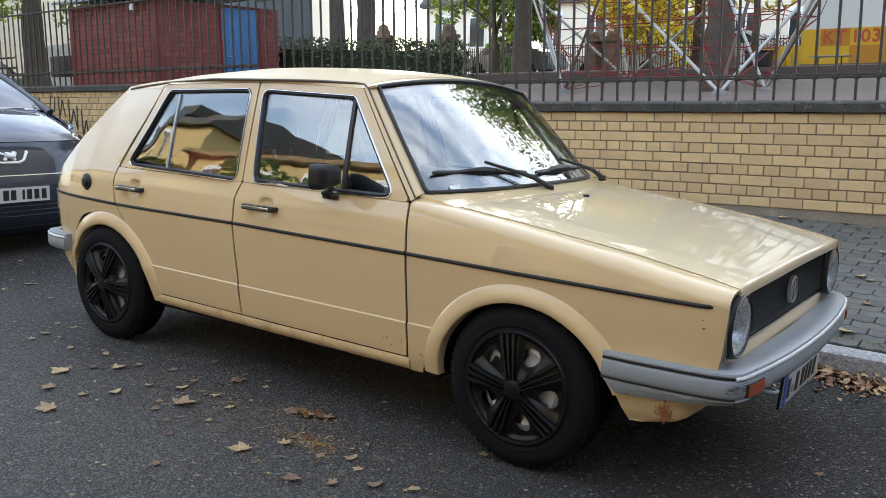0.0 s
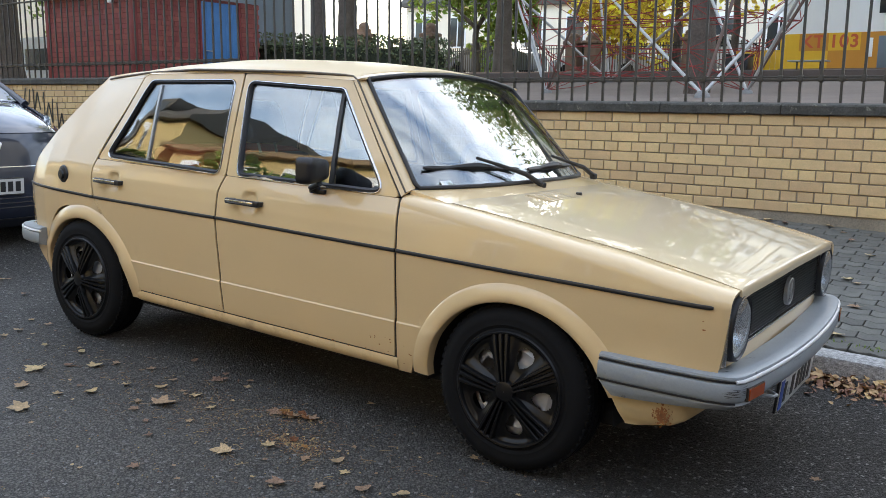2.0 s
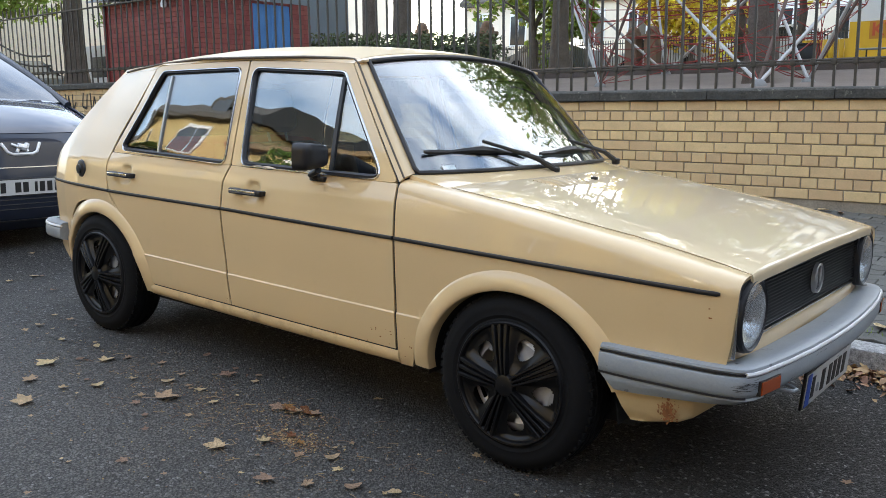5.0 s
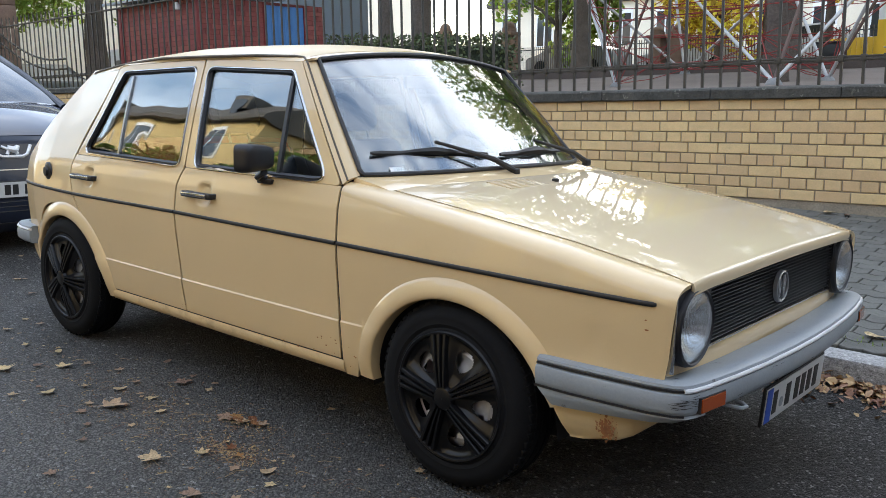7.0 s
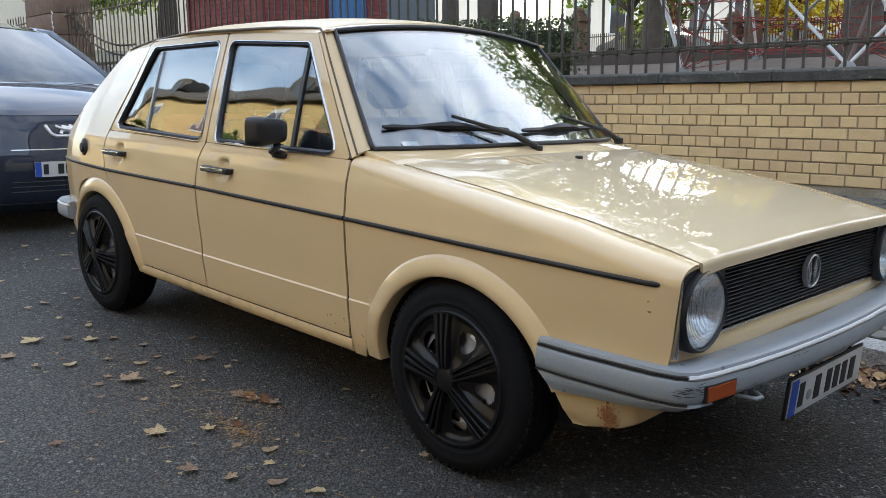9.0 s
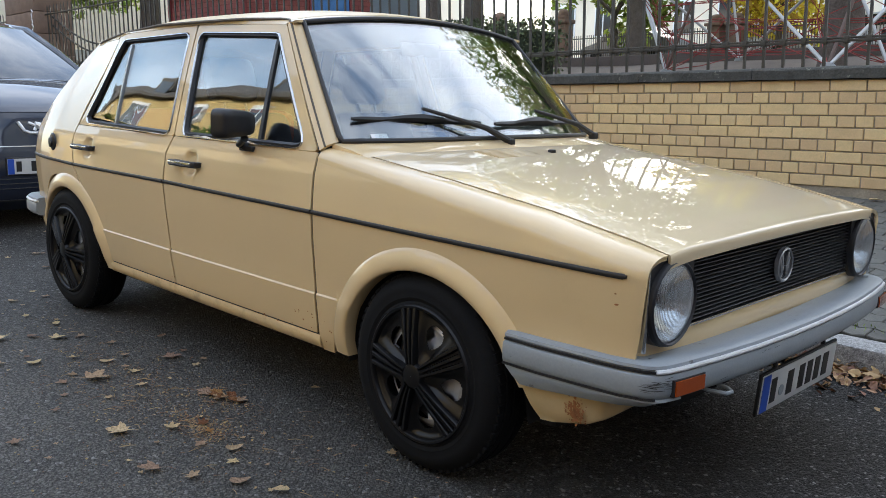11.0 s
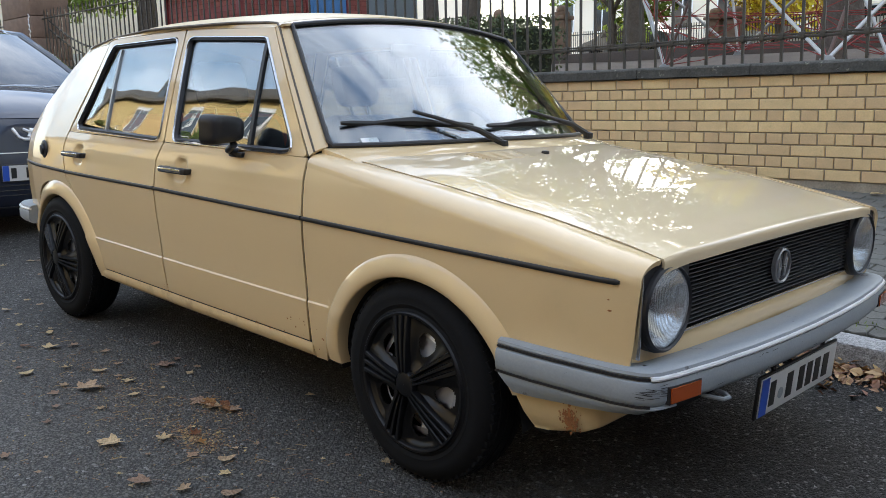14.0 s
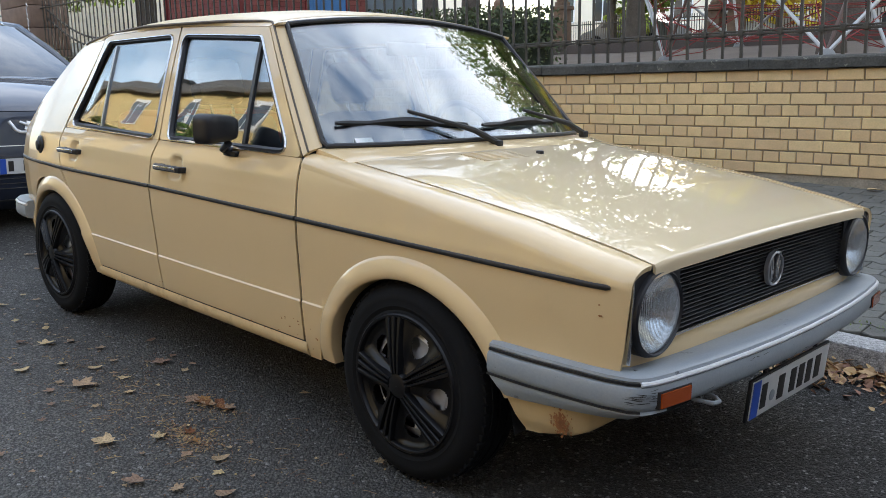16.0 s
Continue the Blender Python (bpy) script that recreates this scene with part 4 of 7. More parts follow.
    # lining of the wheel arches, dark inner doors
    for cx in (0.0, -2.39):
        bm = bmesh.new()
        rows = []
        for k in range(25):
            a = math.pi * k / 24
            x, z = cx + (ARCH_RX + 0.003) * math.cos(a), ARCH_Z + (ARCH_RZ + 0.003) * math.sin(a) - (0.02 if k in (0, 24) else 0)
            w = half_width(x, max(z, 0.26)) - 0.006
            rows.append([Vector((x, s * w, z)), Vector((x, s * (w - 0.03), z + 0.002)), Vector((x, s * 0.45, z)), ])
        grid(bm, rows)
        vs = [bm.verts.new((cx + ARCH_RX * math.cos(math.pi * k / 24), s * 0.46, ARCH_Z + ARCH_RZ * math.sin(math.pi * k / 24))) for k in range(25)]
        bm.faces.new(vs)
        part("wheel_arch_liner", bm, M_DARK, car)
    bm = bmesh.new()
    grid(bm, [[Vector((x, s * (half_width(x, z) - 0.045), z)) for x in np.linspace(-2.02, -0.46, 20)] for z in (0.25, 0.4, 0.6, 0.8, 0.862)])
    part("door_lining", bm, M_BLACK, car, solid=0.01)
    # headlamp in its black frame
    at = Matrix.Translation((0.672, s * 0.612, 0.597)) @ Matrix.Rotation(radians(90), 4, "Z")
    lamp = part("headlamp", lathe(bmesh.new(), [(0.001, -0.025), (0.03, -0.0235), (0.06, -0.020), (0.085, -0.013), (0.095, -0.005), (0.096, 0.004)], 40, at), M_LAMPGLASS, car, "round ribbed glass headlamp")
    lamp.visible_shadow = False
    part("reflector", lathe(bmesh.new(), [(0.001, 0.062), (0.02, 0.060), (0.04, 0.052), (0.06, 0.038), (0.08, 0.018), (0.0955, -0.002)], 40, at), M_BOWL, lamp, "silvered lamp bowl")
    part("bulb_shade", lathe(bmesh.new(), [(0.001, 0.016), (0.012, 0.018), (0.015, 0.026), (0.015, 0.062)], 16, at), M_CHROME, lamp)
    bm = bmesh.new()
    for k in range(-17, 18):
        yy = k * 0.0053
        hh = math.sqrt(max(0, 0.092 ** 2 - yy * yy))
        pts = []
        for i in range(9):
            zz = -hh + 2 * hh * i / 8
            r = math.hypot(yy, zz)
            pts.append(Vector((0.672 + interp(r, [(0, 0.0248), (0.03, 0.0233), (0.06, 0.0198), (0.085, 0.0128), (0.096, 0.004)]), s * 0.612 + yy, 0.597 + zz)))
        tube(bm, pts, 0.0006, 4)
    part("lens_ribs", bm, M_LENS, lamp)
    bm = bmesh.new()
    lathe(bm, [(0.093, -0.009), (0.0965, -0.015), (0.102, -0.011), (0.1045, 0.000), (0.105, 0.03), (0.094, 0.03)], 40, Matrix.Translation((0.672, s * 0.612, 0.597)) @ Matrix.Rotation(radians(90), 4, "Z"))
    part("lamp_bezel", bm, M_BLACK, lamp)
    # wheels
    for cx, yw in ((0.0, 0.763), (-2.39, 0.728)):
        m = Matrix.Translation((cx, s * yw, 0.287)) @ (Matrix.Rotation(radians(180 if s > 0 else 0), 4, "Z")) @ Matrix.Rotation(radians(0 if cx == 0 else 34), 4, "Y")
        copy_under(WHEEL, car, m)


GUT_Z = [(0.80, 1.287), (0.90, 1.295), (1.10, 1.301), (1.45, 1.301), (1.75, 1.299), (2.10, 1.279), (2.40, 1.253), (2.52, 1.240)]
GUT_Y = [(0.80, 0.560), (0.90, 0.574), (1.20, 0.588), (1.70, 0.578), (2.10, 0.548), (2.40, 0.500), (2.52, 0.472)]
M_RAIL_SHADE = mat("shaded_rail_brown", (0.10, 0.075, 0.05), 0.6, spread=0.3, scale=20)
M_LAMPGLASS = glass_mat("lamp_cover_glass", (0.90, 0.93, 0.94), 0.14)
M_BOWL = mat("silvered_bowl", (0.80, 0.81, 0.82), 0.22, 1.0, spread=0.12, scale=30, fine=200, bump=0.0006, bump_scale=45)
M_LENS = mat("lamp_glass", (0.80, 0.82, 0.83), 0.15, 0.7, spread=0.18, scale=14, coat=1.0)
M_RUSTPAINT = mat("rusty_beige_paint", (0.60, 0.455, 0.235), 0.4, spread=0.05, scale=5, coat=0.5, dark=(0.22, 0.09, 0.03), dark_at=(0.63, 0.72))
M_LINING = mat("pale_headlining", (0.45, 0.44, 0.42), 0.9, spread=0.05)
WHEEL = make_wheel()
for side in (-1, 1):
    build_side(side)
for o in (*WHEEL.children_recursive, WHEEL):
    bpy.data.objects.remove(o)

# rust specks along the lower seams
rng = random.Random(77)
for x0, x1, z0, z1, count in ((-2.0, -0.50, 0.287, 0.300, 26), (-0.56, -0.495, 0.29, 0.36, 5), (-0.48, -0.40, 0.26, 0.36, 7), (-1.44, -1.38, 0.29, 0.33, 5), (0.60, 0.64, 0.60, 0.655, 3), (-0.62, -0.52, 0.345, 0.365, 5)):
    bm = bmesh.new()
    for _ in range(count):
        x, z = rng.uniform(x0, x1), z0 + (z1 - z0) * rng.random() ** 1.6
        r = rng.uniform(0.001, 0.0035)
        ring_ = [bm.verts.new((x + r * rng.uniform(0.7, 1.8) * math.cos(k * 1.047), -half_width(x, z) - 0.0012, z + r * rng.uniform(0.4, 1.0) * math.sin(k * 1.047))) for k in range(6)]
        bm.faces.new(ring_)
    tagged(part("rust_specks", bm, M_RUST, car, "small brown rust specks", weld=0), kind="stuff")

# roof
bm = bmesh.new()
rows = []
for i in range(31):
    u = i / 30
    row = []
    for k in range(25):
        v = -1 + 2 * k / 24
        x = -0.838 - 1.682 * u
        yg, zg = interp(-x, GUT_Y), interp(-x, GUT_Z)
        cr = interp(-x, [(0.8, 0.041), (0.95, 0.055), (1.2, 0.067), (1.6, 0.072), (2.2, 0.061), (2.52, 0.048)])
        xx = x + (0.026 * (1 - v * v) if u < 0.2 else 0) * (1 - u / 0.2) - 0.04 * (1 - v * v) * smooth(0.85, 1, u)
        row.append(Vector((xx, yg * v, zg + cr * (1 - v * v) ** 0.85 if abs(v) < 1 else zg)))
    rows.append(row)
grid(bm, rows)
part("roof", bm, M_PAINT_ROOF, car, solid=0.012)
bm = bmesh.new()
front = rows[0]
grid(bm, [[p + Vector((0, 0, -0.001)) for p in front], [p.lerp(ws_high(0.556 * (-1 + 2 * k / 24)), 0.5) + Vector((0.003, 0, 0.004)) for k, p in enumerate(front)], [ws_high(0.556 * (-1 + 2 * k / 24)) + Vector((0.000, 0, 0.007)) for k in range(25)]])
part("roof_front_edge", bm, M_PAINT, car, solid=0.006)
# bonnet
bm = bmesh.new()
rows = []
for i in range(70):
    u = i / 69
    row = []
    for k in range(41):
        v = -1 + 2 * k / 40
        xr = -0.262 - 0.074 * abs(v) ** 3
        x = xr + (0.689 - xr) * min(1, u * 1.09)
        yh = (hood_y(x) - G) * v
        a = abs(yh)
        crown = 0.013 + 0.011 * (1 - (a / 0.555) ** 2) if a < 0.555 else 0.001 + 0.012 * max(0, (0.648 - a) / 0.093) ** 0.8
        z = interp(x, HOOD_EDGE) + crown
        drop = max(0, u * 1.09 - 1) / 0.09
        turn = min(1, drop / 0.75) * math.pi / 2
        z -= 0.020 * (1 - math.cos(turn)) + 0.014 * max(0, drop - 0.75) / 0.25
        x += 0.013 * math.sin(turn)
        x -= 0.018 * abs(v) ** 3 * smooth(0.8, 1, u)
        row.append(Vector((x, yh, z)))
    rows.append(row)
grid(bm, rows)
bonnet = part("bonnet", bm, M_PAINT_BONNET, car, solid=0.008, sharp=40)
# scuttle between bonnet and windscreen
bm = bmesh.new()
rows = []
for k in range(33):
    v = -1 + 2 * k / 32
    p0 = Vector((-0.258 - 0.074 * abs(v) ** 3, 0.674 * v, interp(-0.265 - 0.074 * abs(v) ** 3, HOOD_EDGE) - 0.003 + (0.013 + 0.011 * (1 - (0.66 * v / 0.555) ** 2) if abs(0.66 * v) < 0.555 else 0.001 + 0.012 * max(0, (0.648 - abs(0.66 * v)) / 0.093) ** 0.8)))
    p1 = ws_low(0.676 * v) + Vector((0.006, 0, -0.004))
    rows.append([p0, p0.lerp(p1, 0.4) + Vector((0, 0, 0.002)), p1])
rows = [[p + Vector((0, -0.008, -0.04)) for p in rows[0]]] + rows + [[p + Vector((0, 0.008, -0.04)) for p in rows[-1]]]
grid(bm, rows)
part("scuttle", bm, M_PAINT, car, solid=0.006)
# windscreen
bm = bmesh.new()
rows = []
for i in range(13):
    u = i / 12
    rows.append([ws_low(0.656 * v).lerp(ws_high(0.552 * v), u) + Vector((0.5, 0, 0.4)).normalized() * 0.012 * 4 * u * (1 - u) for v in np.linspace(-1, 1, 25)])
grid(bm, rows)
ws = part("windscreen", bm, M_GLASS, car, "laminated windscreen reflecting the sky", solid=0.005)
ws.visible_shadow = False
edge = [ws_low(0.655 * v) for v in np.linspace(-1, 1, 31)]
edge = [ws_low(-0.655).lerp(ws_high(-0.551), t) for t in np.linspace(1, 0.04, 14)] + [ws_low(0.648 * v) for v in np.linspace(-1, 1, 31)] + [ws_low(0.655).lerp(ws_high(0.551), t) for t in np.linspace(0.04, 1, 14)] + [ws_high(0.545 * v) for v in np.linspace(1, -1, 25)]
edge = [p + Vector((0.6, 0, 0.5)).normalized() * 0.004 for p in edge]
part("windscreen_seal", tube(bmesh.new(), edge, 0.0085, 8, caps=False), M_BLACK, car, "black rubber windscreen seal")
# tailgate
bm = bmesh.new()
rows = []
for z in (0.30, 0.36, 0.45, 0.60, 0.70, 0.866, 0.95, 1.10, 1.20, 1.252):
    xe = interp(z, [(0.30, -2.80), (0.36, -2.90), (0.45, -2.975), (0.60, -2.985), (0.70, -2.960), (0.866, -2.862), (0.95, -2.79), (1.10, -2.655), (1.20, -2.565), (1.252, -2.515)])
    ye = half_width(xe, z)
    rows.append([Vector((xe - 0.035 * (1 - v * v), ye * v, z + (0.05 * (1 - v * v) if z > 1.24 else 0))) for v in np.linspace(-1, 1, 15)])
grid(bm, rows)
tailgate = part("tailgate", bm, M_PAINT, car, solid=0.012)
bm = bmesh.new()
rows = []
for z in (0.90, 0.97, 1.05, 1.13, 1.20):
    xe = interp(z, [(0.866, -2.862), (0.95, -2.79), (1.10, -2.655), (1.20, -2.565), (1.252, -2.515)])
    ye = half_width(xe, z) - 0.075
    rows.append([Vector((xe - 0.006 - 0.035 * (1 - v * v), ye * v, z)) for v in np.linspace(-1, 1, 15)])
grid(bm, rows)
part("rear_window", bm, M_DARKGLASS, tailgate, "dark glass rear window", solid=0.004)
# dark inner shell, floor and seats
part("floor_pan", new_box((-2.85, -0.60, 0.185), (0.36, 0.60, 0.27), 0.02), M_DARK, car)
part("engine_bay", new_box((-0.42, -0.44, 0.26), (0.60, 0.44, 0.68), 0.03), M_DARK, car)

# nose: black grille with bars between the headlamps
part("nose_panel", new_box((0.615, -0.505, 0.425), (0.652, 0.505, 0.705), 0.004), M_DARK, car)
grille = part("grille", new_box((0.650, -0.512, 0.527), (0.656, 0.512, 0.690), 0.002), M_BLACK, car, "black plastic grille with thin level bars")
for i in range(15):
    z = 0.5365 + i * 0.0102
    bm = bmesh.new()
    grid(bm, [[Vector((0.655, y, z - 0.0032)), Vector((0.667, y, z - 0.0022)), Vector((0.668, y, z + 0.0005)), Vector((0.655, y, z + 0.0028))] for y in (-0.508, 0.508)])
    part("grille_bar", bm, M_GRILLE, grille)
for s in (-1, 1):
    bm = bmesh.new()  # black panel with a round hole for the lamp
    hole, rim_ = [], []
    for k in range(48):
        ca, sa = math.cos(2 * math.pi * k / 48), math.sin(2 * math.pi * k / 48)
        hole.append(Vector((0.672, s * 0.612 + 0.098 * ca, 0.597 + 0.098 * sa)))
        if sa > 0:
            rim_.append(Vector((0.672, s * 0.613 + max(-0.101, min(0.101, 0.145 * ca)), 0.597 + min(0.103, 0.145 * sa))))
        else:
            rim_.append(Vector((0.672, s * 0.613 + max(-0.101, min(0.101, 0.110 * ca)), 0.597 + 0.105 * sa)))
    vv = grid(bm, [[p - Vector((0.03, 0, 0)) for p in rim_], rim_, hole, [p - Vector((0.03, 0, 0)) for p in hole]], closed=True)
    part("lamp_panel", bm, M_BLACK, car)
    part("lamp_trim", new_box((0.655, min(s * 0.714, s * 0.720), 0.495), (0.677, max(s * 0.714, s * 0.720), 0.698), 0.002), M_CHROME, car)
part("grille_trim", new_box((0.655, -0.515, 0.5205), (0.672, 0.515, 0.5275), 0.0025), M_CHROME, car, "thin bright strip under the grille")
part("grille_trim", new_box((0.655, -0.515, 0.689), (0.668, 0.515, 0.693), 0.0015), M_STEEL, car)
bm = bmesh.new()
grid(bm, [[Vector((x - 0.03 * abs(v) ** 4, 0.715 * v, z)) for v in np.linspace(-1, 1, 25)] for x, z in ((0.640, 0.5215), (0.664, 0.520), (0.668, 0.512), (0.668, 0.47), (0.664, 0.42))])
part("front_panel", bm, M_PAINT, car, solid=0.004)
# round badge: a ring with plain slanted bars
badge = part("badge", lathe(bmesh.new(), [(0.0415, 0.004), (0.0415, -0.008), (0.045, -0.0105), (0.049, -0.008), (0.050, 0.004)], 36, Matrix.Translation((0.674, 0, 0.611)) @ Matrix.Rotation(radians(90), 4, "Z")), M_STEEL, car, "round metal badge")
part("badge_plate", lathe(bmesh.new(), [(0.001, 0.0), (0.045, 0.0), (0.046, 0.006)], 30, Matrix.Translation((0.674, 0, 0.611)) @ Matrix.Rotation(radians(90), 4, "Z")), M_BLACK, badge)
for yc, tilt, z0, z1 in ((-0.012, 16, -0.002, 0.036), (0.012, -16, -0.002, 0.036), (-0.024, 20, -0.030, 0.020), (0.024, -20, -0.030, 0.020), (-0.008, -20, -0.034, -0.004), (0.008, 20, -0.034, -0.004)):
    part("badge_bar", new_box((0.674, -0.0035, z0), (0.681, 0.0035, z1), 0.001, Matrix.Translation((0, yc, 0.611)) @ Matrix.Rotation(radians(tilt), 4, "X")), M_STEEL, badge)


# bumpers
def bumper_path(front):
    if front:
        half = [(0.312, 0.776), (0.42, 0.778), (0.56, 0.770), (0.640, 0.763), (0.696, 0.748), (0.718, 0.732), (0.731, 0.708), (0.742, 0.660), (0.762, 0.52), (0.778, 0.35), (0.787, 0.17), (0.790, 0.0)]
    else:
        half = [(-2.76, 0.72), (-2.86, 0.715), (-2.95, 0.695), (-3.005, 0.665), (-3.025, 0.62), (-3.04, 0.45), (-3.05, 0.2), (-3.052, 0.0)]
    return [(x, -y) for x, y in half] + [(x, y) for x, y in half[-2::-1]]


def bumper(front):
    path = [Vector((x, y, 0)) for x, y in bumper_path(front)]
    sg = 1 if front else -1
    z0 = 0.0 if front else 0.005
    body = [(-0.115, 0.468), (-0.05, 0.481), (-0.016, 0.482), (-0.006, 0.477), (-0.004, 0.470), (-0.007, 0.4665), (-0.007, 0.459), (0.000, 0.456), (0.003, 0.448), (0.003, 0.415), (-0.001, 0.404), (-0.010, 0.396), (-0.05, 0.388), (-0.10, 0.395)]
    b = part("bumper", sweep(bmesh.new(), path, [(a * sg, h + z0) for a, h in body]), M_GREY, car, "weathered grey plastic bumper", sharp=35)
    strip = [(-0.010, 0.4590), (0.0028, 0.4605), (0.0042, 0.4645), (0.0022, 0.4690), (-0.010, 0.4700)]
    part("bumper_strip", sweep(bmesh.new(), path[5:-5] if front else path, [(a * sg, h + z0) for a, h in strip]), M_BRIGHT, b, "thin bright strip")
    if front:
        for sd in (-1, 1):
            half = [Vector((x, sd * abs(y), 0)) for x, y in bumper_path(True)[:8]]
            dn = [0.352, 0.356, 0.366, 0.373, 0.379, 0.385, 0.389, 0.392]
            rows = []
            for i, p in enumerate(half):
                d = half[min(i + 1, 7)] - half[max(i - 1, 0)]
                out = Vector((d.y, -d.x, 0)).normalized() * (1 if sd < 0 else -1)
                z1 = dn[i]
                x0 = Vector((0.046, 0, 0)) if i == 0 else Vector()
                rows.append([p + out * a_ + x0 * k_ + Vector((0, 0, z_)) for a_, z_, k_ in ((-0.035, 0.398, 0), (-0.001, 0.4005, 0.1), (0.001, 0.394, 0.2), (-0.004, 0.5 * (0.394 + z1), 0.6), (-0.013, z1, 1), (-0.045, z1 - 0.002, 1))])
            bm = bmesh.new()
            vv = grid(bm, rows, closed=True)
            bm.faces.new(vv[0][::-1])
            bm.faces.new(vv[-1])
            part("bumper_skirt", bm, M_GREY, b)
            pts = half if sd < 0 else half[::-1]
            # black strip painting the dark of the groove above the skirt; no recess is cut
            part("skirt_groove", sweep(bmesh.new(), pts[:6] if sd < 0 else pts[2:], [(-0.02, 0.397), (0.0035, 0.3985), (0.0035, 0.4035), (-0.02, 0.4035)]), M_BLACK, b)
            part("end_cap", sweep(bmesh.new(), pts[:6] if sd < 0 else pts[2:], [(-0.02, 0.4595), (-0.002, 0.4605), (-0.002, 0.4655), (-0.02, 0.4665)]), M_BLACK, b)
    return b


fb = bumper(True)
bumper(False)
# scuffs on the front bumper's corner and dents along its face
rng = random.Random(95)
EDGE = [Vector((x, y, 0)) for x, y in bumper_path(True)]
AT = [0.0]
for p, q in zip(EDGE, EDGE[1:]):
    AT.append(AT[-1] + (q - p).length)


def on_bumper(d, out):
    x, y = interp(d, list(zip(AT, [p.x for p in EDGE]))), interp(d, list(zip(AT, [p.y for p in EDGE])))
    x2, y2 = interp(d + 0.004, list(zip(AT, [p.x for p in EDGE]))), interp(d + 0.004, list(zip(AT, [p.y for p in EDGE])))
    n = Vector((y2 - y, x - x2, 0)).normalized()
    return Vector((x, y, 0)) + n * out


bm = bmesh.new()
for d0, d1, z0, z1, n in ((0.37, 0.455, 0.416, 0.450, 26), (0.62, 1.25, 0.400, 0.414, 9), (0.80, 0.95, 0.447, 0.452, 4)):
    for _ in range(n):
        d, ln, z = rng.uniform(d0, d1), rng.uniform(0.006, 0.040), rng.uniform(z0, z1)
        h, dz = rng.uniform(0.0004, 0.0010), rng.uniform(-0.003, 0.003)
        low = z < 0.39
        steps = [on_bumper(d + ln * i / 4, 0.0042 if not low else 0.0002) + Vector((0, 0, z + dz * i / 4)) for i in range(5)]
        up = [bm.verts.new(p + Vector((0, 0, h * math.sin(math.pi * (i + 0.5) / 5)))) for i, p in enumerate(steps)]
        dn = [bm.verts.new(p - Vector((0, 0, h * math.sin(math.pi * (i + 0.5) / 5)))) for i, p in enumerate(steps)]
        for i in range(4):
            bm.faces.new((dn[i], dn[i + 1], up[i + 1], up[i]))
tagged(part("scuffs", bm, M_INK, fb, "dark scuffs on the bumper", weld=0), kind="stuff")
for s in (-1, 1):
    bm = bmesh.new()
    a, b = Vector((0.7405, s * 0.690, 0)), Vector((0.7540, s * 0.585, 0))
    t = (b - a).normalized()
    o = Vector((0.0075, s * 0.002, 0))
    for p0, p1, z0, z1, mt, nm in ((a, b, 0.407, 0.441, M_AMBER, "indicator"), (a - t * 0.004, b + t * 0.004, 0.404, 0.444, M_BLACK, "indicator_frame")):
        bm = bmesh.new()
        k = o * (1.0 if nm == "indicator" else 0.55)
        rows = [[p + Vector((-0.02, 0, z0)), p + k + Vector((0, 0, z0)), p + k + Vector((0, 0, z1)), p + Vector((-0.02, 0, z1))] for p in (p0, p1)]
        vv = grid(bm, rows, closed=True)
        bm.faces.new(vv[0][::-1])
        bm.faces.new(vv[1])
        part(nm, bm, mt, fb, "amber indicator lens" if nm == "indicator" else "")
# apron below the bumper
APRON = [(0.390, 0.318, 0.752, 0.255), (0.430, 0.40, 0.752, 0.259), (0.475, 0.47, 0.750, 0.269), (0.53, 0.53, 0.742, 0.281), (0.570, 0.575, 0.716, 0.300), (0.600, 0.605, 0.678, 0.324), (0.620, 0.624, 0.632, 0.341), (0.632, 0.636, 0.58, 0.352)]


def apron_y(x, z):
    return min(interp(x, [(a[1], a[2]) for a in APRON]), half_width(x, max(z, 0.25)) + 0.007) - 0.016 * (1 - min(1, max(0, (z - 0.26) / 0.148))) ** 3


for s in (-1, 1):
    bm = bmesh.new()
    rows = []
    for i in range(43):
        a = i / 6
        xb, xt, y, low = (interp(a, [(j, APRON[j][k]) for j in range(8)]) for k in range(4))
        row = [Vector((xb - 0.002, s * (y - 0.075), low + 0.004)), Vector((xb - 0.001, s * (y - 0.040), low + 0.001))]
        for k in (0.03, 0.08, 0.16, 0.28, 0.45, 0.7, 1.0):
            z = low + (0.408 - low) * k
            x = xb + (xt - xb) * k
            row.append(Vector((x, s * (min(y, half_width(x, max(z, 0.25)) + 0.007) - 0.016 * (1 - k) ** 3), z)))
        rows.append(row)
    grid(bm, rows)
    part("apron_corner", bm, M_RUSTPAINT, car, "beige apron corner with a rust patch", solid=0.004, sharp=75)
rng = random.Random(91)
bm = bmesh.new()
for _ in range(190):
    k = rng.random()
    x, z = rng.gauss(0.508 + 0.012 * math.sin(k * 9), 0.011), 0.318 + rng.gauss(0, 0.017)
    r = rng.uniform(0.0008, 0.0036) * (1.3 - 12 * abs(x - 0.51))
    bm.faces.new([bm.verts.new((x + r * rng.uniform(0.6, 1.3) * math.cos(q * 0.9), -apron_y(x, z) - 0.0045, z + r * rng.uniform(0.6, 1.4) * math.sin(q * 0.9))) for q in range(7)])
tagged(part("rust_patch", bm, M_RUST, car, "brown rust patch on the apron", weld=0), kind="stuff")
bm = bmesh.new()
grid(bm, [[Vector((x, 0.60 * v, z)) for v in np.linspace(-1, 1, 9)] for x, z in ((0.668, 0.43), (0.65, 0.38), (0.60, 0.335), (0.52, 0.27), (0.40, 0.232))])
part("undertray", bm, M_DARK, car, solid=0.006)
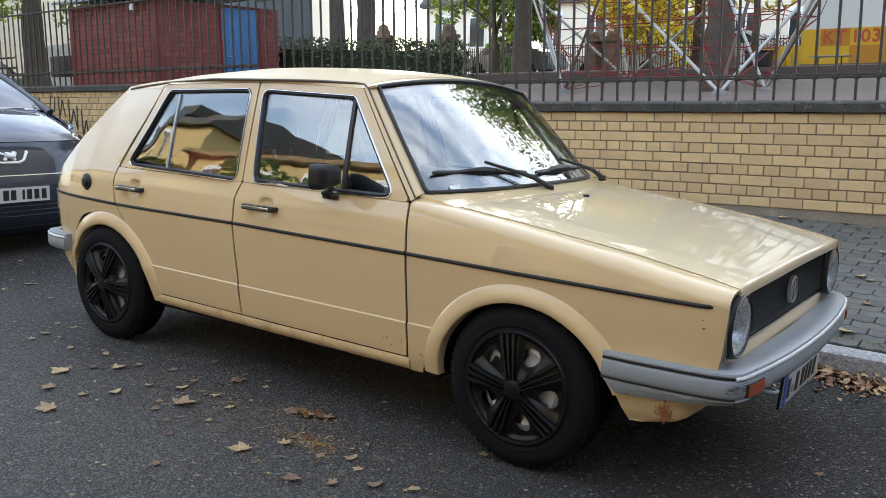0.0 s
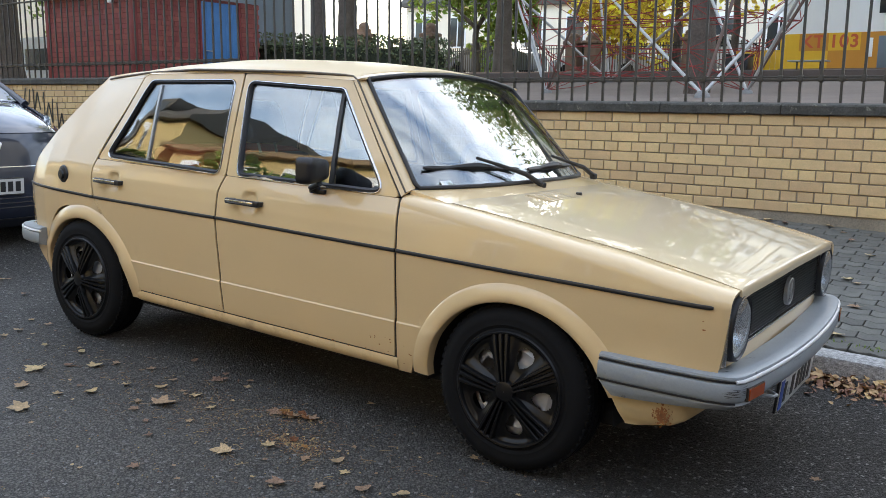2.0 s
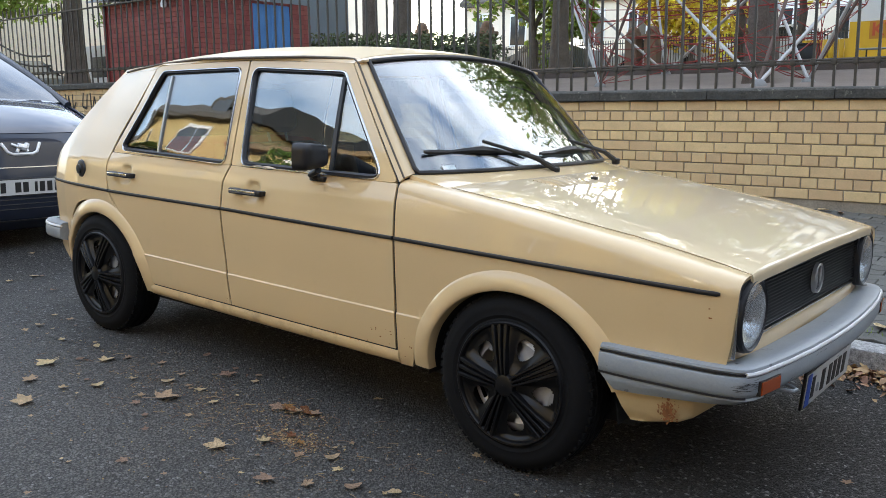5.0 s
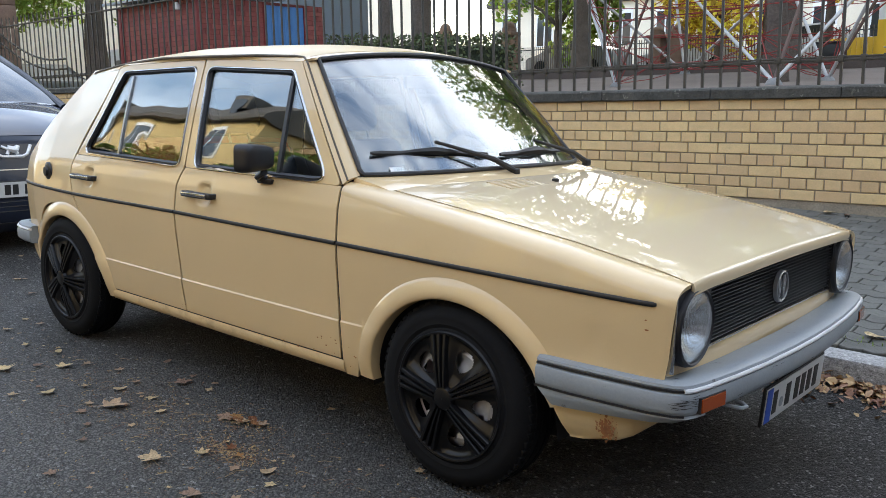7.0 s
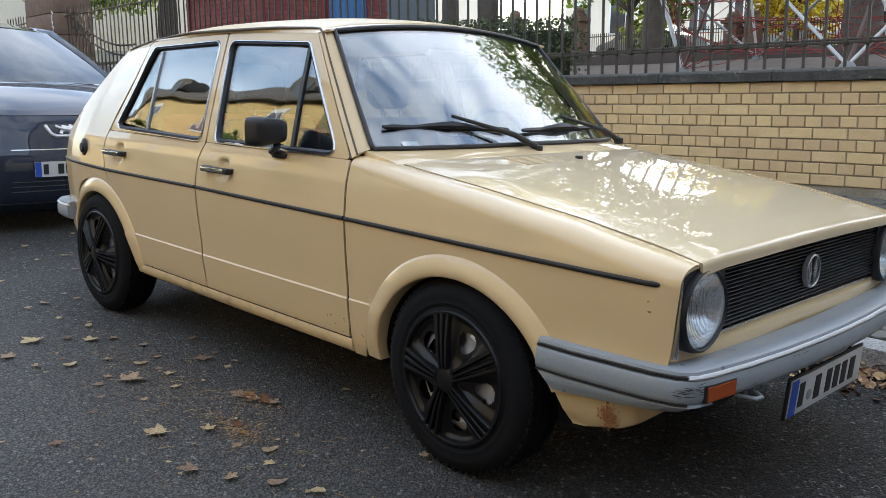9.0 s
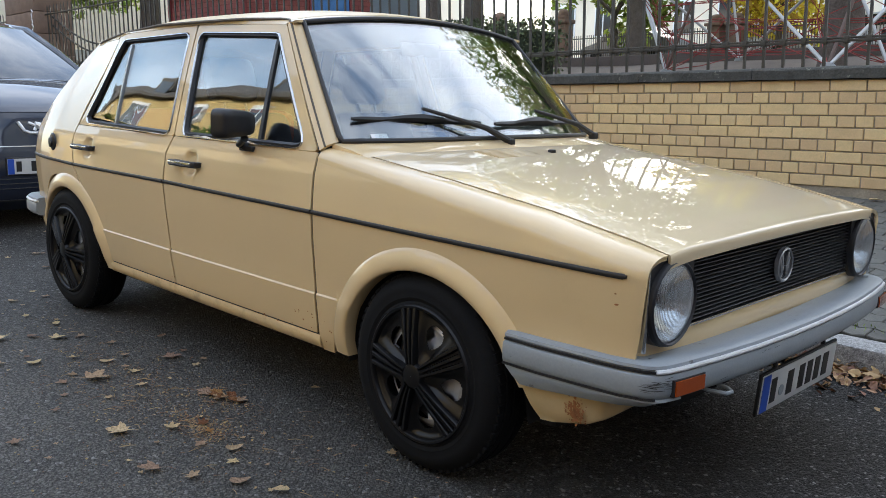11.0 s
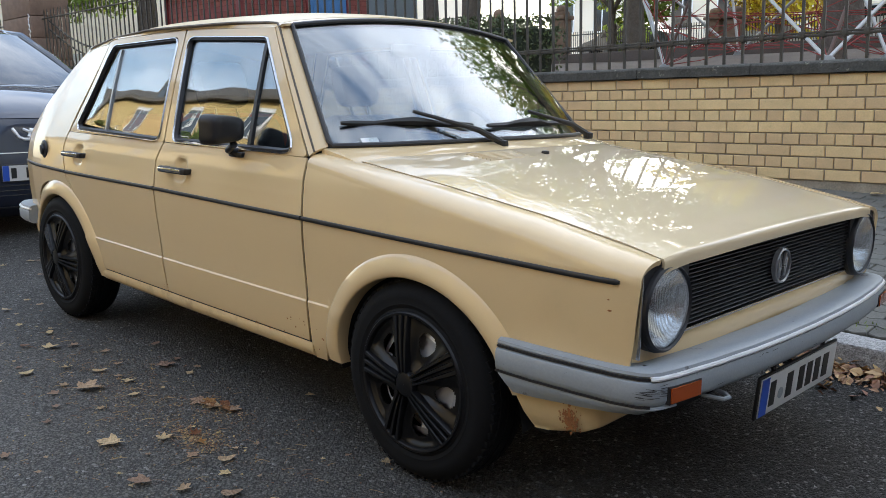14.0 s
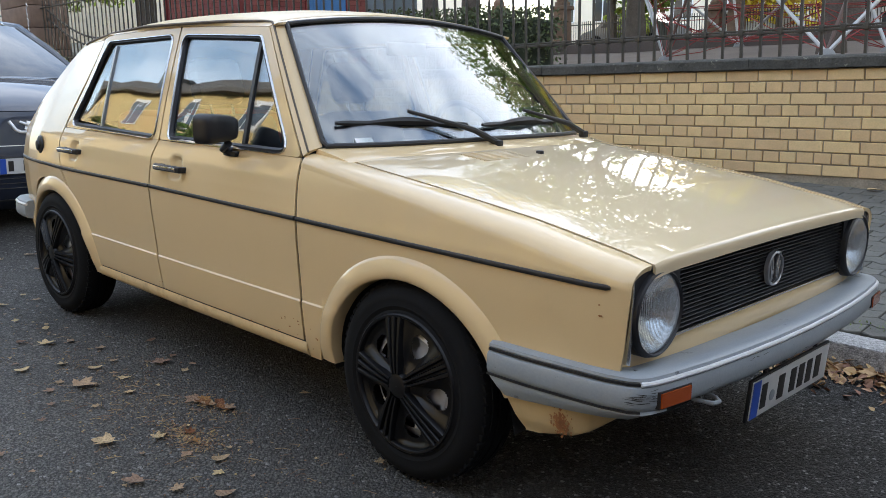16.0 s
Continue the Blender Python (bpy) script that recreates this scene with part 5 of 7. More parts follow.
# towing eye
part("towing_eye", tube(bmesh.new(), [(0.66, -0.50, 0.385), (0.73, -0.505, 0.375), (0.768, -0.488, 0.372), (0.772, -0.466, 0.372), (0.755, -0.452, 0.374), (0.68, -0.45, 0.385)], 0.0055, 8), M_GREY, car, "steel towing eye")
# number plate: characters as plain bars
PLATE = Matrix.Translation((0.7175, 0.088, 0.276)) @ Matrix.Rotation(radians(4), 4, "Y") @ Matrix.Rotation(radians(90), 4, "Z")
plate = part("number_plate", new_box((-0.268, 0.000, -0.062), (0.268, 0.010, 0.062), 0.004, PLATE), M_BLACK, car, "white number plate in a black holder below the bumper")
part("plate_face", new_box((-0.260, -0.003, -0.055), (0.260, 0.002, 0.055), 0.001, PLATE), M_WHITE, plate)
part("plate_band", new_box((-0.258, -0.0045, -0.053), (-0.214, -0.002, 0.053), 0, PLATE), M_BLUE_BAND, plate, "blue band")
for xx, ww in ((-0.185, 0.017), (-0.075, 0.020), (0.005, 0.019), (0.062, 0.019), (0.119, 0.019), (0.182, 0.020)):
    part("plate_bar", new_box((xx - ww, -0.0045, -0.036), (xx + ww, -0.002, 0.036), 0, PLATE), M_INK, plate)
part("plate_seal", lathe(bmesh.new(), [(0.001, -0.0045), (0.016, -0.0045), (0.0165, -0.001)], 20, PLATE @ Matrix.Translation((-0.130, 0, -0.012))), M_GREY, plate)
for yy in (-0.08, 0.26):
    part("plate_bracket", tube(bmesh.new(), [(0.71, yy, 0.40), (0.712, yy, 0.36), (0.714, yy, 0.325)], 0.007, 6), M_BLACK, car)

# door mirror
def mirror(s):
    mw = Matrix.Translation((-0.840, s * 0.806, 0.941)) @ Matrix.Rotation(radians(s * -14), 4, "Z")
    bm = bmesh.new()
    rows = []
    for x, ky, kz in ((-0.026, 0.92, 0.90), (-0.032, 0.985, 0.98), (-0.020, 1.0, 1.0), (0.004, 0.985, 0.98), (0.020, 0.94, 0.92), (0.029, 0.84, 0.80), (0.032, 0.45, 0.40)):
        row = []
        for k in range(32):
            a = 2 * math.pi * k / 32
            ca, sa = math.cos(a), math.sin(a)
            q = (abs(ca) ** 6 + abs(sa) ** 6) ** (-1 / 6)
            row.append(mw @ Vector((x, 0.077 * ky * ca * q, (0.046 - s * 0.006 * (ca * q) * -1) * kz * sa * q)))
        rows.append(row)
    vv = grid(bm, rows, closed=True)
    bm.faces.new(vv[-1])
    bm.faces.new(vv[0][::-1])
    mr = part("door_mirror", bm, M_BLACK, car, "black plastic door mirror", sharp=50)
    part("mirror_glass", new_box((-0.0335, -0.068, -0.040), (-0.031, 0.068, 0.040), 0.001, mw), M_CHROME, mr)
    bm = tube(bmesh.new(), [mw @ Vector((0.0, -s * 0.045, -0.05)), Vector((-0.900, s * 0.752, 0.868)), Vector((-0.885, s * 0.728, 0.858))], [0.014, 0.012, 0.016], 10)
    box(bm, (-0.925, min(s * 0.712, s * 0.738), 0.845), (-0.850, max(s * 0.712, s * 0.738), 0.862), 0.004)
    part("mirror_foot", bm, M_BLACK, mr)


mirror(-1)
mirror(1)
# fuel cap
part("fuel_cap", lathe(bmesh.new(), [(0.001, -0.018), (0.022, -0.017), (0.024, -0.008), (0.036, -0.007), (0.043, -0.004), (0.046, 0.004)], 28, Matrix.Translation((-2.572, -half_width(-2.572, 0.772), 0.772)) @ Matrix.Rotation(radians(-9), 4, "Z")), M_BLACK, car, "black round fuel cap")
# washer nozzle and bonnet louvres
part("washer_nozzle", new_box((-0.170, -0.002, 0.862), (-0.148, 0.018, 0.877), 0.004), M_BLACK, car)
for k in range(7):
    x = -0.235 + 0.0165 * k
    z0 = interp(x, HOOD_EDGE) + 0.0235
    part("louvre", new_box((x - 0.0025, -0.30, z0 - 0.006), (x + 0.0025, -0.07, z0 + 0.0009), 0.0006), M_PAINT_BONNET, bonnet)


# wipers: arm from its cap to the blade's middle, with a bridge
def wiper(cap, mid, tip_a, tip_b):
    cap, mid, a, b = Vector(cap), Vector(mid), Vector(tip_a), Vector(tip_b)
    w = part("wiper_arm", tube(bmesh.new(), [cap + Vector((0, 0, 0.004)), cap.lerp(mid, 0.3) + Vector((0.012, 0, 0.020)), cap.lerp(mid, 0.65) + Vector((0.010, 0, 0.018)), mid + Vector((0.010, 0, 0.014))], [0.012, 0.010, 0.007, 0.006], 8), M_BLACK, car, "black wiper arm and blade")
    part("wiper_cap", new_box((-0.014, -0.016, -0.012), (0.014, 0.016, 0.014), 0.006, Matrix.Translation(cap)), M_BLACK, w)
    pts = [a.lerp(b, i / 14) for i in range(15)]
    part("wiper_blade", tube(bmesh.new(), pts, [0.006] + [0.0095] * 13 + [0.006], 6), M_BLACK, w)
    up = Vector((0.55, 0, 0.45)).normalized() * 0.016
    part("wiper_bridge", tube(bmesh.new(), [a.lerp(b, 0.2), a.lerp(b, 0.36) + up * 0.8, a.lerp(b, 0.5) + up, a.lerp(b, 0.64) + up * 0.8, a.lerp(b, 0.8)], [0.006, 0.010, 0.016, 0.010, 0.006], 6), M_BLACK, w)


def on_glass(y, u, off=0.014):
    return ws_low(y / (1 - 0.16 * u)).lerp(ws_high(y * 0.842 / (1 - 0.16 * u)), u) + Vector((0.75, 0, 0.62)).normalized() * (off + 0.012 * 4 * u * (1 - u))


wiper((-0.296, -0.052, 0.893), on_glass(-0.36, 0.19, 0.01), on_glass(-0.60, 0.15), on_glass(-0.13, 0.10))
wiper((-0.312, 0.472, 0.905), on_glass(0.20, 0.17, 0.01), on_glass(-0.06, 0.09), on_glass(0.42, 0.10))
part("sticker", new_box((-0.001, -0.035, -0.011), (0.001, 0.035, 0.011), 0, Matrix.Translation(on_glass(-0.53, 0.045, -0.008)) @ Matrix.Rotation(radians(-38), 4, "Y")), M_OFFWHITE, car)

# inside
def seat(x, y, back):
    st = thing("car_seat", "", "")
    st.parent = car
    part("cushion", new_box((x - 0.05, y - 0.24, 0.36), (x + 0.45, y + 0.24, 0.50), 0.05), M_SEAT, st)
    m = Matrix.Translation((x, y, 0.46)) @ Matrix.Rotation(radians(-20), 4, "Y")
    part("backrest", new_box((-0.13, -0.23, 0.0), (0.0, 0.23, back), 0.05, m), M_SEAT, st)
    if back < 0.6:
        part("headrest", new_box((-0.11, -0.115, back + 0.045), (-0.01, 0.115, back + 0.24), 0.045, m), M_SEAT, st)
        for k in (-0.05, 0.05):
            part("headrest_rod", tube(bmesh.new(), [m @ Vector((-0.06, k, back - 0.01)), m @ Vector((-0.06, k, back + 0.07))], 0.006, 6), M_STEEL, st)


seat(-1.28, -0.36, 0.54)
seat(-1.28, 0.36, 0.54)
bench = thing("rear_bench", "", "")
bench.parent = car
part("cushion", new_box((-2.18, -0.60, 0.36), (-1.68, 0.60, 0.52), 0.05), M_SEAT, bench)
part("backrest", new_box((-0.14, -0.60, 0.0), (0.0, 0.60, 0.48), 0.05, Matrix.Translation((-2.14, 0, 0.46)) @ Matrix.Rotation(radians(-22), 4, "Y")), M_SEAT, bench)
part("blanket", new_box((-2.10, -0.56, 0.78), (-1.72, 0.10, 0.95), 0.05), M_RED, bench, "red blanket over the rear seat")
bm = bmesh.new()
grid(bm, [[Vector((x - 0.17 * abs(v) ** 3 * (x > -0.6), 0.60 * v, z - 0.012)) for v in np.linspace(-1, 1, 13)] for x, z in ((-0.37, 0.885), (-0.50, 0.895), (-0.66, 0.885), (-0.70, 0.86), (-0.70, 0.60), (-0.55, 0.45))])
part("dashboard", bm, M_BLACK, car, solid=0.01)
part("binnacle", new_box((-0.70, 0.20, 0.86), (-0.50, 0.55, 0.93), 0.025), M_BLACK, car)
sw = Matrix.Translation((-0.80, 0.36, 0.845)) @ Matrix.Rotation(radians(62), 4, "Y")
wheel = part("steering_wheel", tube(bmesh.new(), [sw @ Vector((0.185 * math.cos(2 * math.pi * k / 40), 0.185 * math.sin(2 * math.pi * k / 40), 0)) for k in range(41)], 0.013, 8, caps=False), M_BLACK, car)
for a in (20, 160, 200, 340):
    part("wheel_spoke", tube(bmesh.new(), [sw @ Vector((0, 0, -0.02)), sw @ Vector((0.18 * math.sin(radians(a)), 0.18 * math.cos(radians(a)), 0))], 0.012, 6), M_BLACK, wheel)
part("wheel_hub", new_box((-0.06, -0.07, -0.04), (0.06, 0.07, 0.0), 0.015, sw), M_BLACK, wheel)
bm = bmesh.new()
grid(bm, [[Vector((x, (0.50 - 0.07 * smooth(-1.7, -2.4, x)) * v, interp(-x, GUT_Z) - 0.035 + 0.05 * (1 - v * v))) for v in np.linspace(-1, 1, 9)] for x in (-0.84, -1.2, -1.7, -2.2, -2.46)])
part("headlining", bm, M_LINING, car, solid=0.004)
part("rear_mirror", new_box((-0.82, -0.10, 1.19), (-0.80, 0.10, 1.24), 0.008), M_BLACK, car)
part("hat_shelf", new_box((-2.75, -0.60, 0.84), (-2.32, 0.60, 0.86), 0.006), M_BLACK, car)

# ---- behind the wall: shed, hedge, climbing frame, container, posts, trees ----
def place(u, v, w=None):
    return WALL @ Matrix.Translation((u, v, soil(v) if w is None else w))


# brick shed, painted red, with a blue plank door
SHED = (-10.74, -8.49, 1.08, 3.60)
shed = thing("shed", "small brick shed painted dark red with a blue plank door", "shed", WALL)
u0, u1, v0, v1 = SHED
part("wall", new_box((u0 + 0.012, v0 + 0.012, 0.0), (u1 - 0.012, v1 - 0.012, 1.74)), M_MORTAR_RED, shed)
bm = bmesh.new()
grid(bm, [[Vector((u, v0 - 0.22 if k == 0 else v1 + 0.22, w)) for u in (u0 - 0.2, u1 + 0.2)] for k, w in ((0, 1.765), (0, 1.80), (1, 2.02), (1, 1.985))], closed=False)
part("roof", bm, M_SHEDROOF, shed, "pale sheet roof", solid=0.03)
me_s = {}
rng = random.Random(12)
for row in range(22):
    w = 0.02 + row * 0.078
    half = row % 2
    for face in (0, 1):
        a, b = (u0, u1) if face == 0 else (v0, v1)
        n = int((b - a) / 0.25) + 2
        for k in range(-1, n):
            p, q = a + (k + 0.5 * half) * 0.25, a + (k + 1 + 0.5 * half) * 0.25 - 0.009
            p, q = max(p, a), min(q, b)
            if q - p < 0.04:
                continue
            if face == 1 and p < 3.13 and q > 2.33 and w > 0.1:
                if q > 3.13 and 3.13 < q - 0.04:
                    p = 3.13
                elif p < 2.33 - 0.04:
                    q = 2.33
                else:
                    continue
            key = round(q - p, 3), face
            if key not in me_s:
                bm = new_box((0, 0, 0), (key[0], 0.03, 0.069), 0) if face == 0 else new_box((-0.03, 0, 0), (0, key[0], 0.069), 0)
                me_s[key] = to_mesh("brick", finish(bm), M_SHED)
            br = new("brick", me_s[key])
            br.matrix_basis = Matrix.Translation((p, v0 - rng.uniform(0, 0.003), w) if face == 0 else (u1 + rng.uniform(0, 0.003), p, w))
            br.parent = shed
door = part("door", new_box((u1 - 0.03, 2.33, 0.20), (u1 - 0.012, 3.13, 1.70)), M_BLUE, shed, "blue painted plank door")
for k in range(6):
    part("plank", new_box((u1 - 0.014, 2.335 + k * 0.132, 0.21), (u1 + 0.012, 2.335 + k * 0.132 + 0.128, 1.69), 0.003), M_BLUE, door)
for vv in (2.30, 3.13):
    part("door_frame", new_box((u1 - 0.02, vv, 0.2), (u1 + 0.03, vv + 0.035, 1.73), 0.004), M_REDWOOD, door)
part("door_handle", tube(bmesh.new(), [(u1 + 0.015, 2.42, 0.92), (u1 + 0.05, 2.42, 0.92), (u1 + 0.05, 2.52, 0.915)], 0.009, 6), M_STEEL, door)
part("corner_post", new_box((u1 - 0.05, v0 - 0.035, 0.0), (u1 + 0.035, v0 + 0.05, 1.75), 0.006), M_REDWOOD, shed)
part("corner_post", new_box((u0 - 0.03, v0 - 0.035, 0.0), (u0 + 0.05, v0 + 0.05, 1.75), 0.006), M_REDWOOD, shed)
lamp = thing("wall_lamp", "small grey lamp under the shed's eaves", "lamp", place(-8.92, 1.0, 1.62))
part("shade", lathe(bmesh.new(), [(0.02, -0.06), (0.045, -0.05), (0.05, 0.0), (0.03, 0.05), (0.001, 0.06)], 14, Matrix.Rotation(radians(90), 4, "X")), M_OFFWHITE, lamp)
part("arm", tube(bmesh.new(), [(0, 0.0, 0.05), (0, 0.04, 0.09), (0, 0.10, 0.09)], 0.012, 6), M_IRON, lamp)


# leaves: clumps of small blades in one mesh
def leaf_cloud(bm, centre, radii, count, size, rng, flat=0.5, shell=0.35):
    c = Vector(centre)
    for _ in range(count):
        d = Vector((rng.gauss(0, 1), rng.gauss(0, 1), rng.gauss(0, 1))).normalized() * (shell + (1 - shell) * rng.random()) ** 0.6
        if noise.noise(Vector((d.x * 2.3 + c.x, d.y * 2.3 + c.y, d.z * 2.3 + c.z))) < -0.12:
            continue
        p = c + Vector((d.x * radii[0], d.y * radii[1], d.z * radii[2]))
        nrm = (Vector((rng.gauss(0, 1), rng.gauss(0, 1), rng.gauss(0, 1) + flat))).normalized()
        t = nrm.orthogonal().normalized()
        t.rotate(Matrix.Rotation(rng.uniform(0, 6.28), 3, nrm))
        b = nrm.cross(t)
        s = size * rng.uniform(0.6, 1.3)
        vs = [bm.verts.new(p + q) for q in (t * s, b * s * 0.55 + nrm * s * 0.15, -t * s, -b * s * 0.55 + nrm * s * 0.1)]
        bm.faces.new(vs)


def tree(name, label, u, v, h_trunk, r, crown, leaf_m, count, size, seed, lean=(0, 0), limbs=5, m=None):
    """A tapered trunk with limbs and a crown of many small leaves; crown: centre height, radii."""
    rng = random.Random(seed)
    t = thing(name, label, "tree", place(u, v) if m is None else m)
    pts, rad = [], []
    for i in range(9):
        k = i / 8
        pts.append(Vector((lean[0] * k + 0.05 * noise.noise(Vector((seed, k * 3, 0))), lean[1] * k + 0.05 * noise.noise(Vector((seed, k * 3, 5))), -0.1 + (h_trunk + 0.1) * k)))
        rad.append(r * (1.35 if i == 0 else 1.08 if i == 1 else 1.0 - 0.35 * k))
    bm = tube(bmesh.new(), pts, rad, 14)
    for vtx in bm.verts:
        vtx.co += Vector((1, 1, 0)) * 0.0 + (vtx.co - Vector((0, 0, vtx.co.z))).normalized() * r * 0.12 * noise.noise(vtx.co * (2.2 / max(r, 0.1)))
    part("trunk", bm, M_BARK, t)
    for i in range(limbs):
        a = 2 * math.pi * i / limbs + rng.uniform(-0.4, 0.4)
        p = pts[-1 - (i % 3)]
        q = Vector((crown[1] * 0.6 * math.cos(a), crown[2] * 0.6 * math.sin(a), crown[0] + rng.uniform(-0.3, 0.5) * crown[3]))
        m = p.lerp(q, 0.5) + Vector((0, 0, 0.25 * (q - p).length * 0.3))
        part("limb", tube(bmesh.new(), [p, p.lerp(m, 0.5), m, m.lerp(q, 0.5), q], [r * 0.5, r * 0.42, r * 0.33, r * 0.2, r * 0.08], 8), M_BARK, t)
    bm = bmesh.new()
    clumps = 16
    for i in range(clumps):
        d = Vector((rng.gauss(0, 1), rng.gauss(0, 1), rng.gauss(0, 0.8))).normalized() * rng.uniform(0.45, 0.95)
        c = Vector((d.x * crown[1], d.y * crown[2], crown[0] + d.z * crown[3]))
        leaf_cloud(bm, c, (crown[1] * 0.42, crown[2] * 0.42, crown[3] * 0.38), count // clumps, size, rng)
    part("crown", bm, leaf_m, t, weld=0)
    return t


tree("tree", "grey-barked street tree behind the hedge", -8.80, 5.4, 4.2, 0.16, (5.0, 2.6, 2.6, 1.9), M_LEAF, 5200, 0.085, 21)
tree("tree", "thick dark-barked tree in the yard", -12.45, 10.4, 5.0, 0.27, (7.2, 4.8, 3.8, 3.4), M_LEAF_Y, 11000, 0.12, 22, limbs=8)
tree("tree", "dark slim tree beside the climbing frame", -9.9, 14.0, 4.5, 0.25, (6.2, 3.9, 3.2, 3.0), M_LEAF, 9500, 0.12, 23, limbs=8)
tree("tree", "dark tree behind the red climbing ropes", -2.92, 10.0, 5.2, 0.235, (7.6, 5.8, 4.0, 4.2), M_LEAF, 13000, 0.13, 24, limbs=9)
tree("tree", "tree with green leaves hanging over the railing", -17.6, 4.2, 3.0, 0.30, (3.1, 4.0, 2.6, 1.7), M_LEAF, 15000, 0.08, 25)
tree("tree", "low leafy tree behind the iron gate", -19.0, 8.2, 0.9, 0.12, (1.7, 2.8, 1.2, 1.5), M_LEAF, 7000, 0.085, 35)
tree("tree", "leafy tree behind the gate pillar", -27.0, 5.0, 1.2, 0.14, (2.2, 2.6, 1.2, 1.6), M_LEAF, 6000, 0.10, 36)
tree("tree", "leafy green tree by the far fence", -14.7, 20.0, 1.6, 0.16, (3.3, 2.1, 1.8, 3.0), M_LEAF, 10000, 0.12, 26)
tree("tree", "bright yellow-green tree beyond the playground", -11.2, 26.0, 2.0, 0.2, (4.6, 3.6, 2.4, 3.4), M_LEAF_Y, 7500, 0.16, 27)
tree("tree", "autumn tree beyond the climbing frame", -6.6, 18.5, 2.4, 0.15, (3.5, 2.9, 1.8, 2.4), M_LEAF_Y, 4600, 0.12, 28)
tree("tree", "small bright yellow tree behind the climbing frame", -9.2, 21.0, 1.5, 0.10, (2.2, 2.2, 1.5, 1.9), M_LEAF_Y, 5200, 0.12, 39)
tree("tree", "slim tree beside the container", -4.6, 17.5, 2.6, 0.12, (4.2, 2.4, 1.8, 2.2), M_LEAF, 4800, 0.12, 29)
tree("tree", "low branches of a leafy tree above the yard", -1.6, 6.0, 3.4, 0.16, (4.9, 2.8, 2.4, 1.3), M_LEAF, 6500, 0.08, 30)

# hedge: many small leaves round a solid block
rng = random.Random(31)
hedge = thing("hedge", "clipped dark green hedge behind the railing", "hedge", WALL)
bm = bmesh.new()
for i in range(30):
    k = i / 29
    u = -9.0 + 4.0 * k
    top = 1.30 - 0.20 * k + 0.05 * noise.noise(Vector((u * 3, 0, 0)))
    leaf_cloud(bm, (u, 4.1, top - 0.32), (0.22, 0.42, 0.36), 460, 0.034, rng, shell=0.6)
    leaf_cloud(bm, (u, 4.1, top - 0.72), (0.22, 0.42, 0.36), 220, 0.034, rng, shell=0.6)
part("leaves", bm, M_HEDGE, hedge, weld=0)
# block filling the inside; its dark colour stands for shade among the leaves
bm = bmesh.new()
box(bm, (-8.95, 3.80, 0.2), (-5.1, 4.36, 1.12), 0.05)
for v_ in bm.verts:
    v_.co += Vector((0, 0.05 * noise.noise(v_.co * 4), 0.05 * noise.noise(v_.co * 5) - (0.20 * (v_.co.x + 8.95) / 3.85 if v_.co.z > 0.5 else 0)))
part("hedge_core", bm, M_HEDGE_SHADE, hedge)

# climbing frame: steel poles to ball joints, red ropes between
frame_ob = thing("climbing_frame", "climbing frame of white and brown steel poles with red ropes", "climbing frame", WALL)
FEET = {"a": (-4.11, 5.89), "b": (-3.99, 8.08), "c": (-0.68, 3.56), "d": (-0.74, 5.62)}
TOPS = {"n1": (-5.22, 6.64, 2.06), "n1b": (-4.72, 6.0, 1.95), "n2": (-3.25, 6.12, 1.93), "n3": (-1.45, 5.9, 1.74), "n4": (0.13, 4.9, 1.68), "a2": (-3.50, 6.0, 1.97), "b2": (-4.22, 8.0, 2.2), "c2": (-0.66, 4.6, 1.64), "d2": (0.04, 5.6, 1.72)}
poles = [("a", "n1", M_POLE), ("a", "n1b", M_POLE), ("a", "a2", M_BROWN_POLE), ("b", "n1", M_POLE), ("b", "b2", M_POLE), ("b", "n3", M_POLE), ("c", "n2", M_POLE), ("c", "c2", M_BROWN_POLE), ("c", "n4", M_POLE), ("d", "n3", M_POLE), ("d", "n4", M_POLE), ("d", "d2", M_BROWN_POLE)]
for f, t, m_ in poles:
    a = Vector((*FEET[f], soil(FEET[f][1]) + 0.03))
    b = Vector(TOPS[t])
    part("pole", tube(bmesh.new(), [a, b], 0.023 if m_ is M_POLE else 0.022, 12), m_, frame_ob)
for f in FEET.values():
    part("foot", lathe(bmesh.new(), [(0.10, 0.0), (0.095, 0.03), (0.075, 0.07), (0.04, 0.095), (0.001, 0.10)], 18, Matrix.Translation((*f, soil(f[1]) - 0.02)) @ Matrix.Rotation(radians(90), 4, "X")), M_FOOT, frame_ob, "grey steel foot")
for t in TOPS.values():
    part("joint", lathe(bmesh.new(), [(0.001, -0.07), (0.05, -0.05), (0.07, 0), (0.05, 0.05), (0.001, 0.07)], 14, Matrix.Translation(t)), M_STEEL, frame_ob)
rng = random.Random(33)
anchors = [Vector(t) for t in TOPS.values()] + [Vector((*f, soil(f[1]) + 0.05)) for f in FEET.values()]
def rope(a, b, sag=0.02, r=0.0065):
    m = a.lerp(b, 0.5) - Vector((0, 0, sag))
    part("rope", tube(bmesh.new(), [a, a.lerp(m, 0.6), m, m.lerp(b, 0.4), b], r, 5), M_ROPE, frame_ob)


# a net of ropes in three loose layers, tied to the nodes above and the feet below
net = []
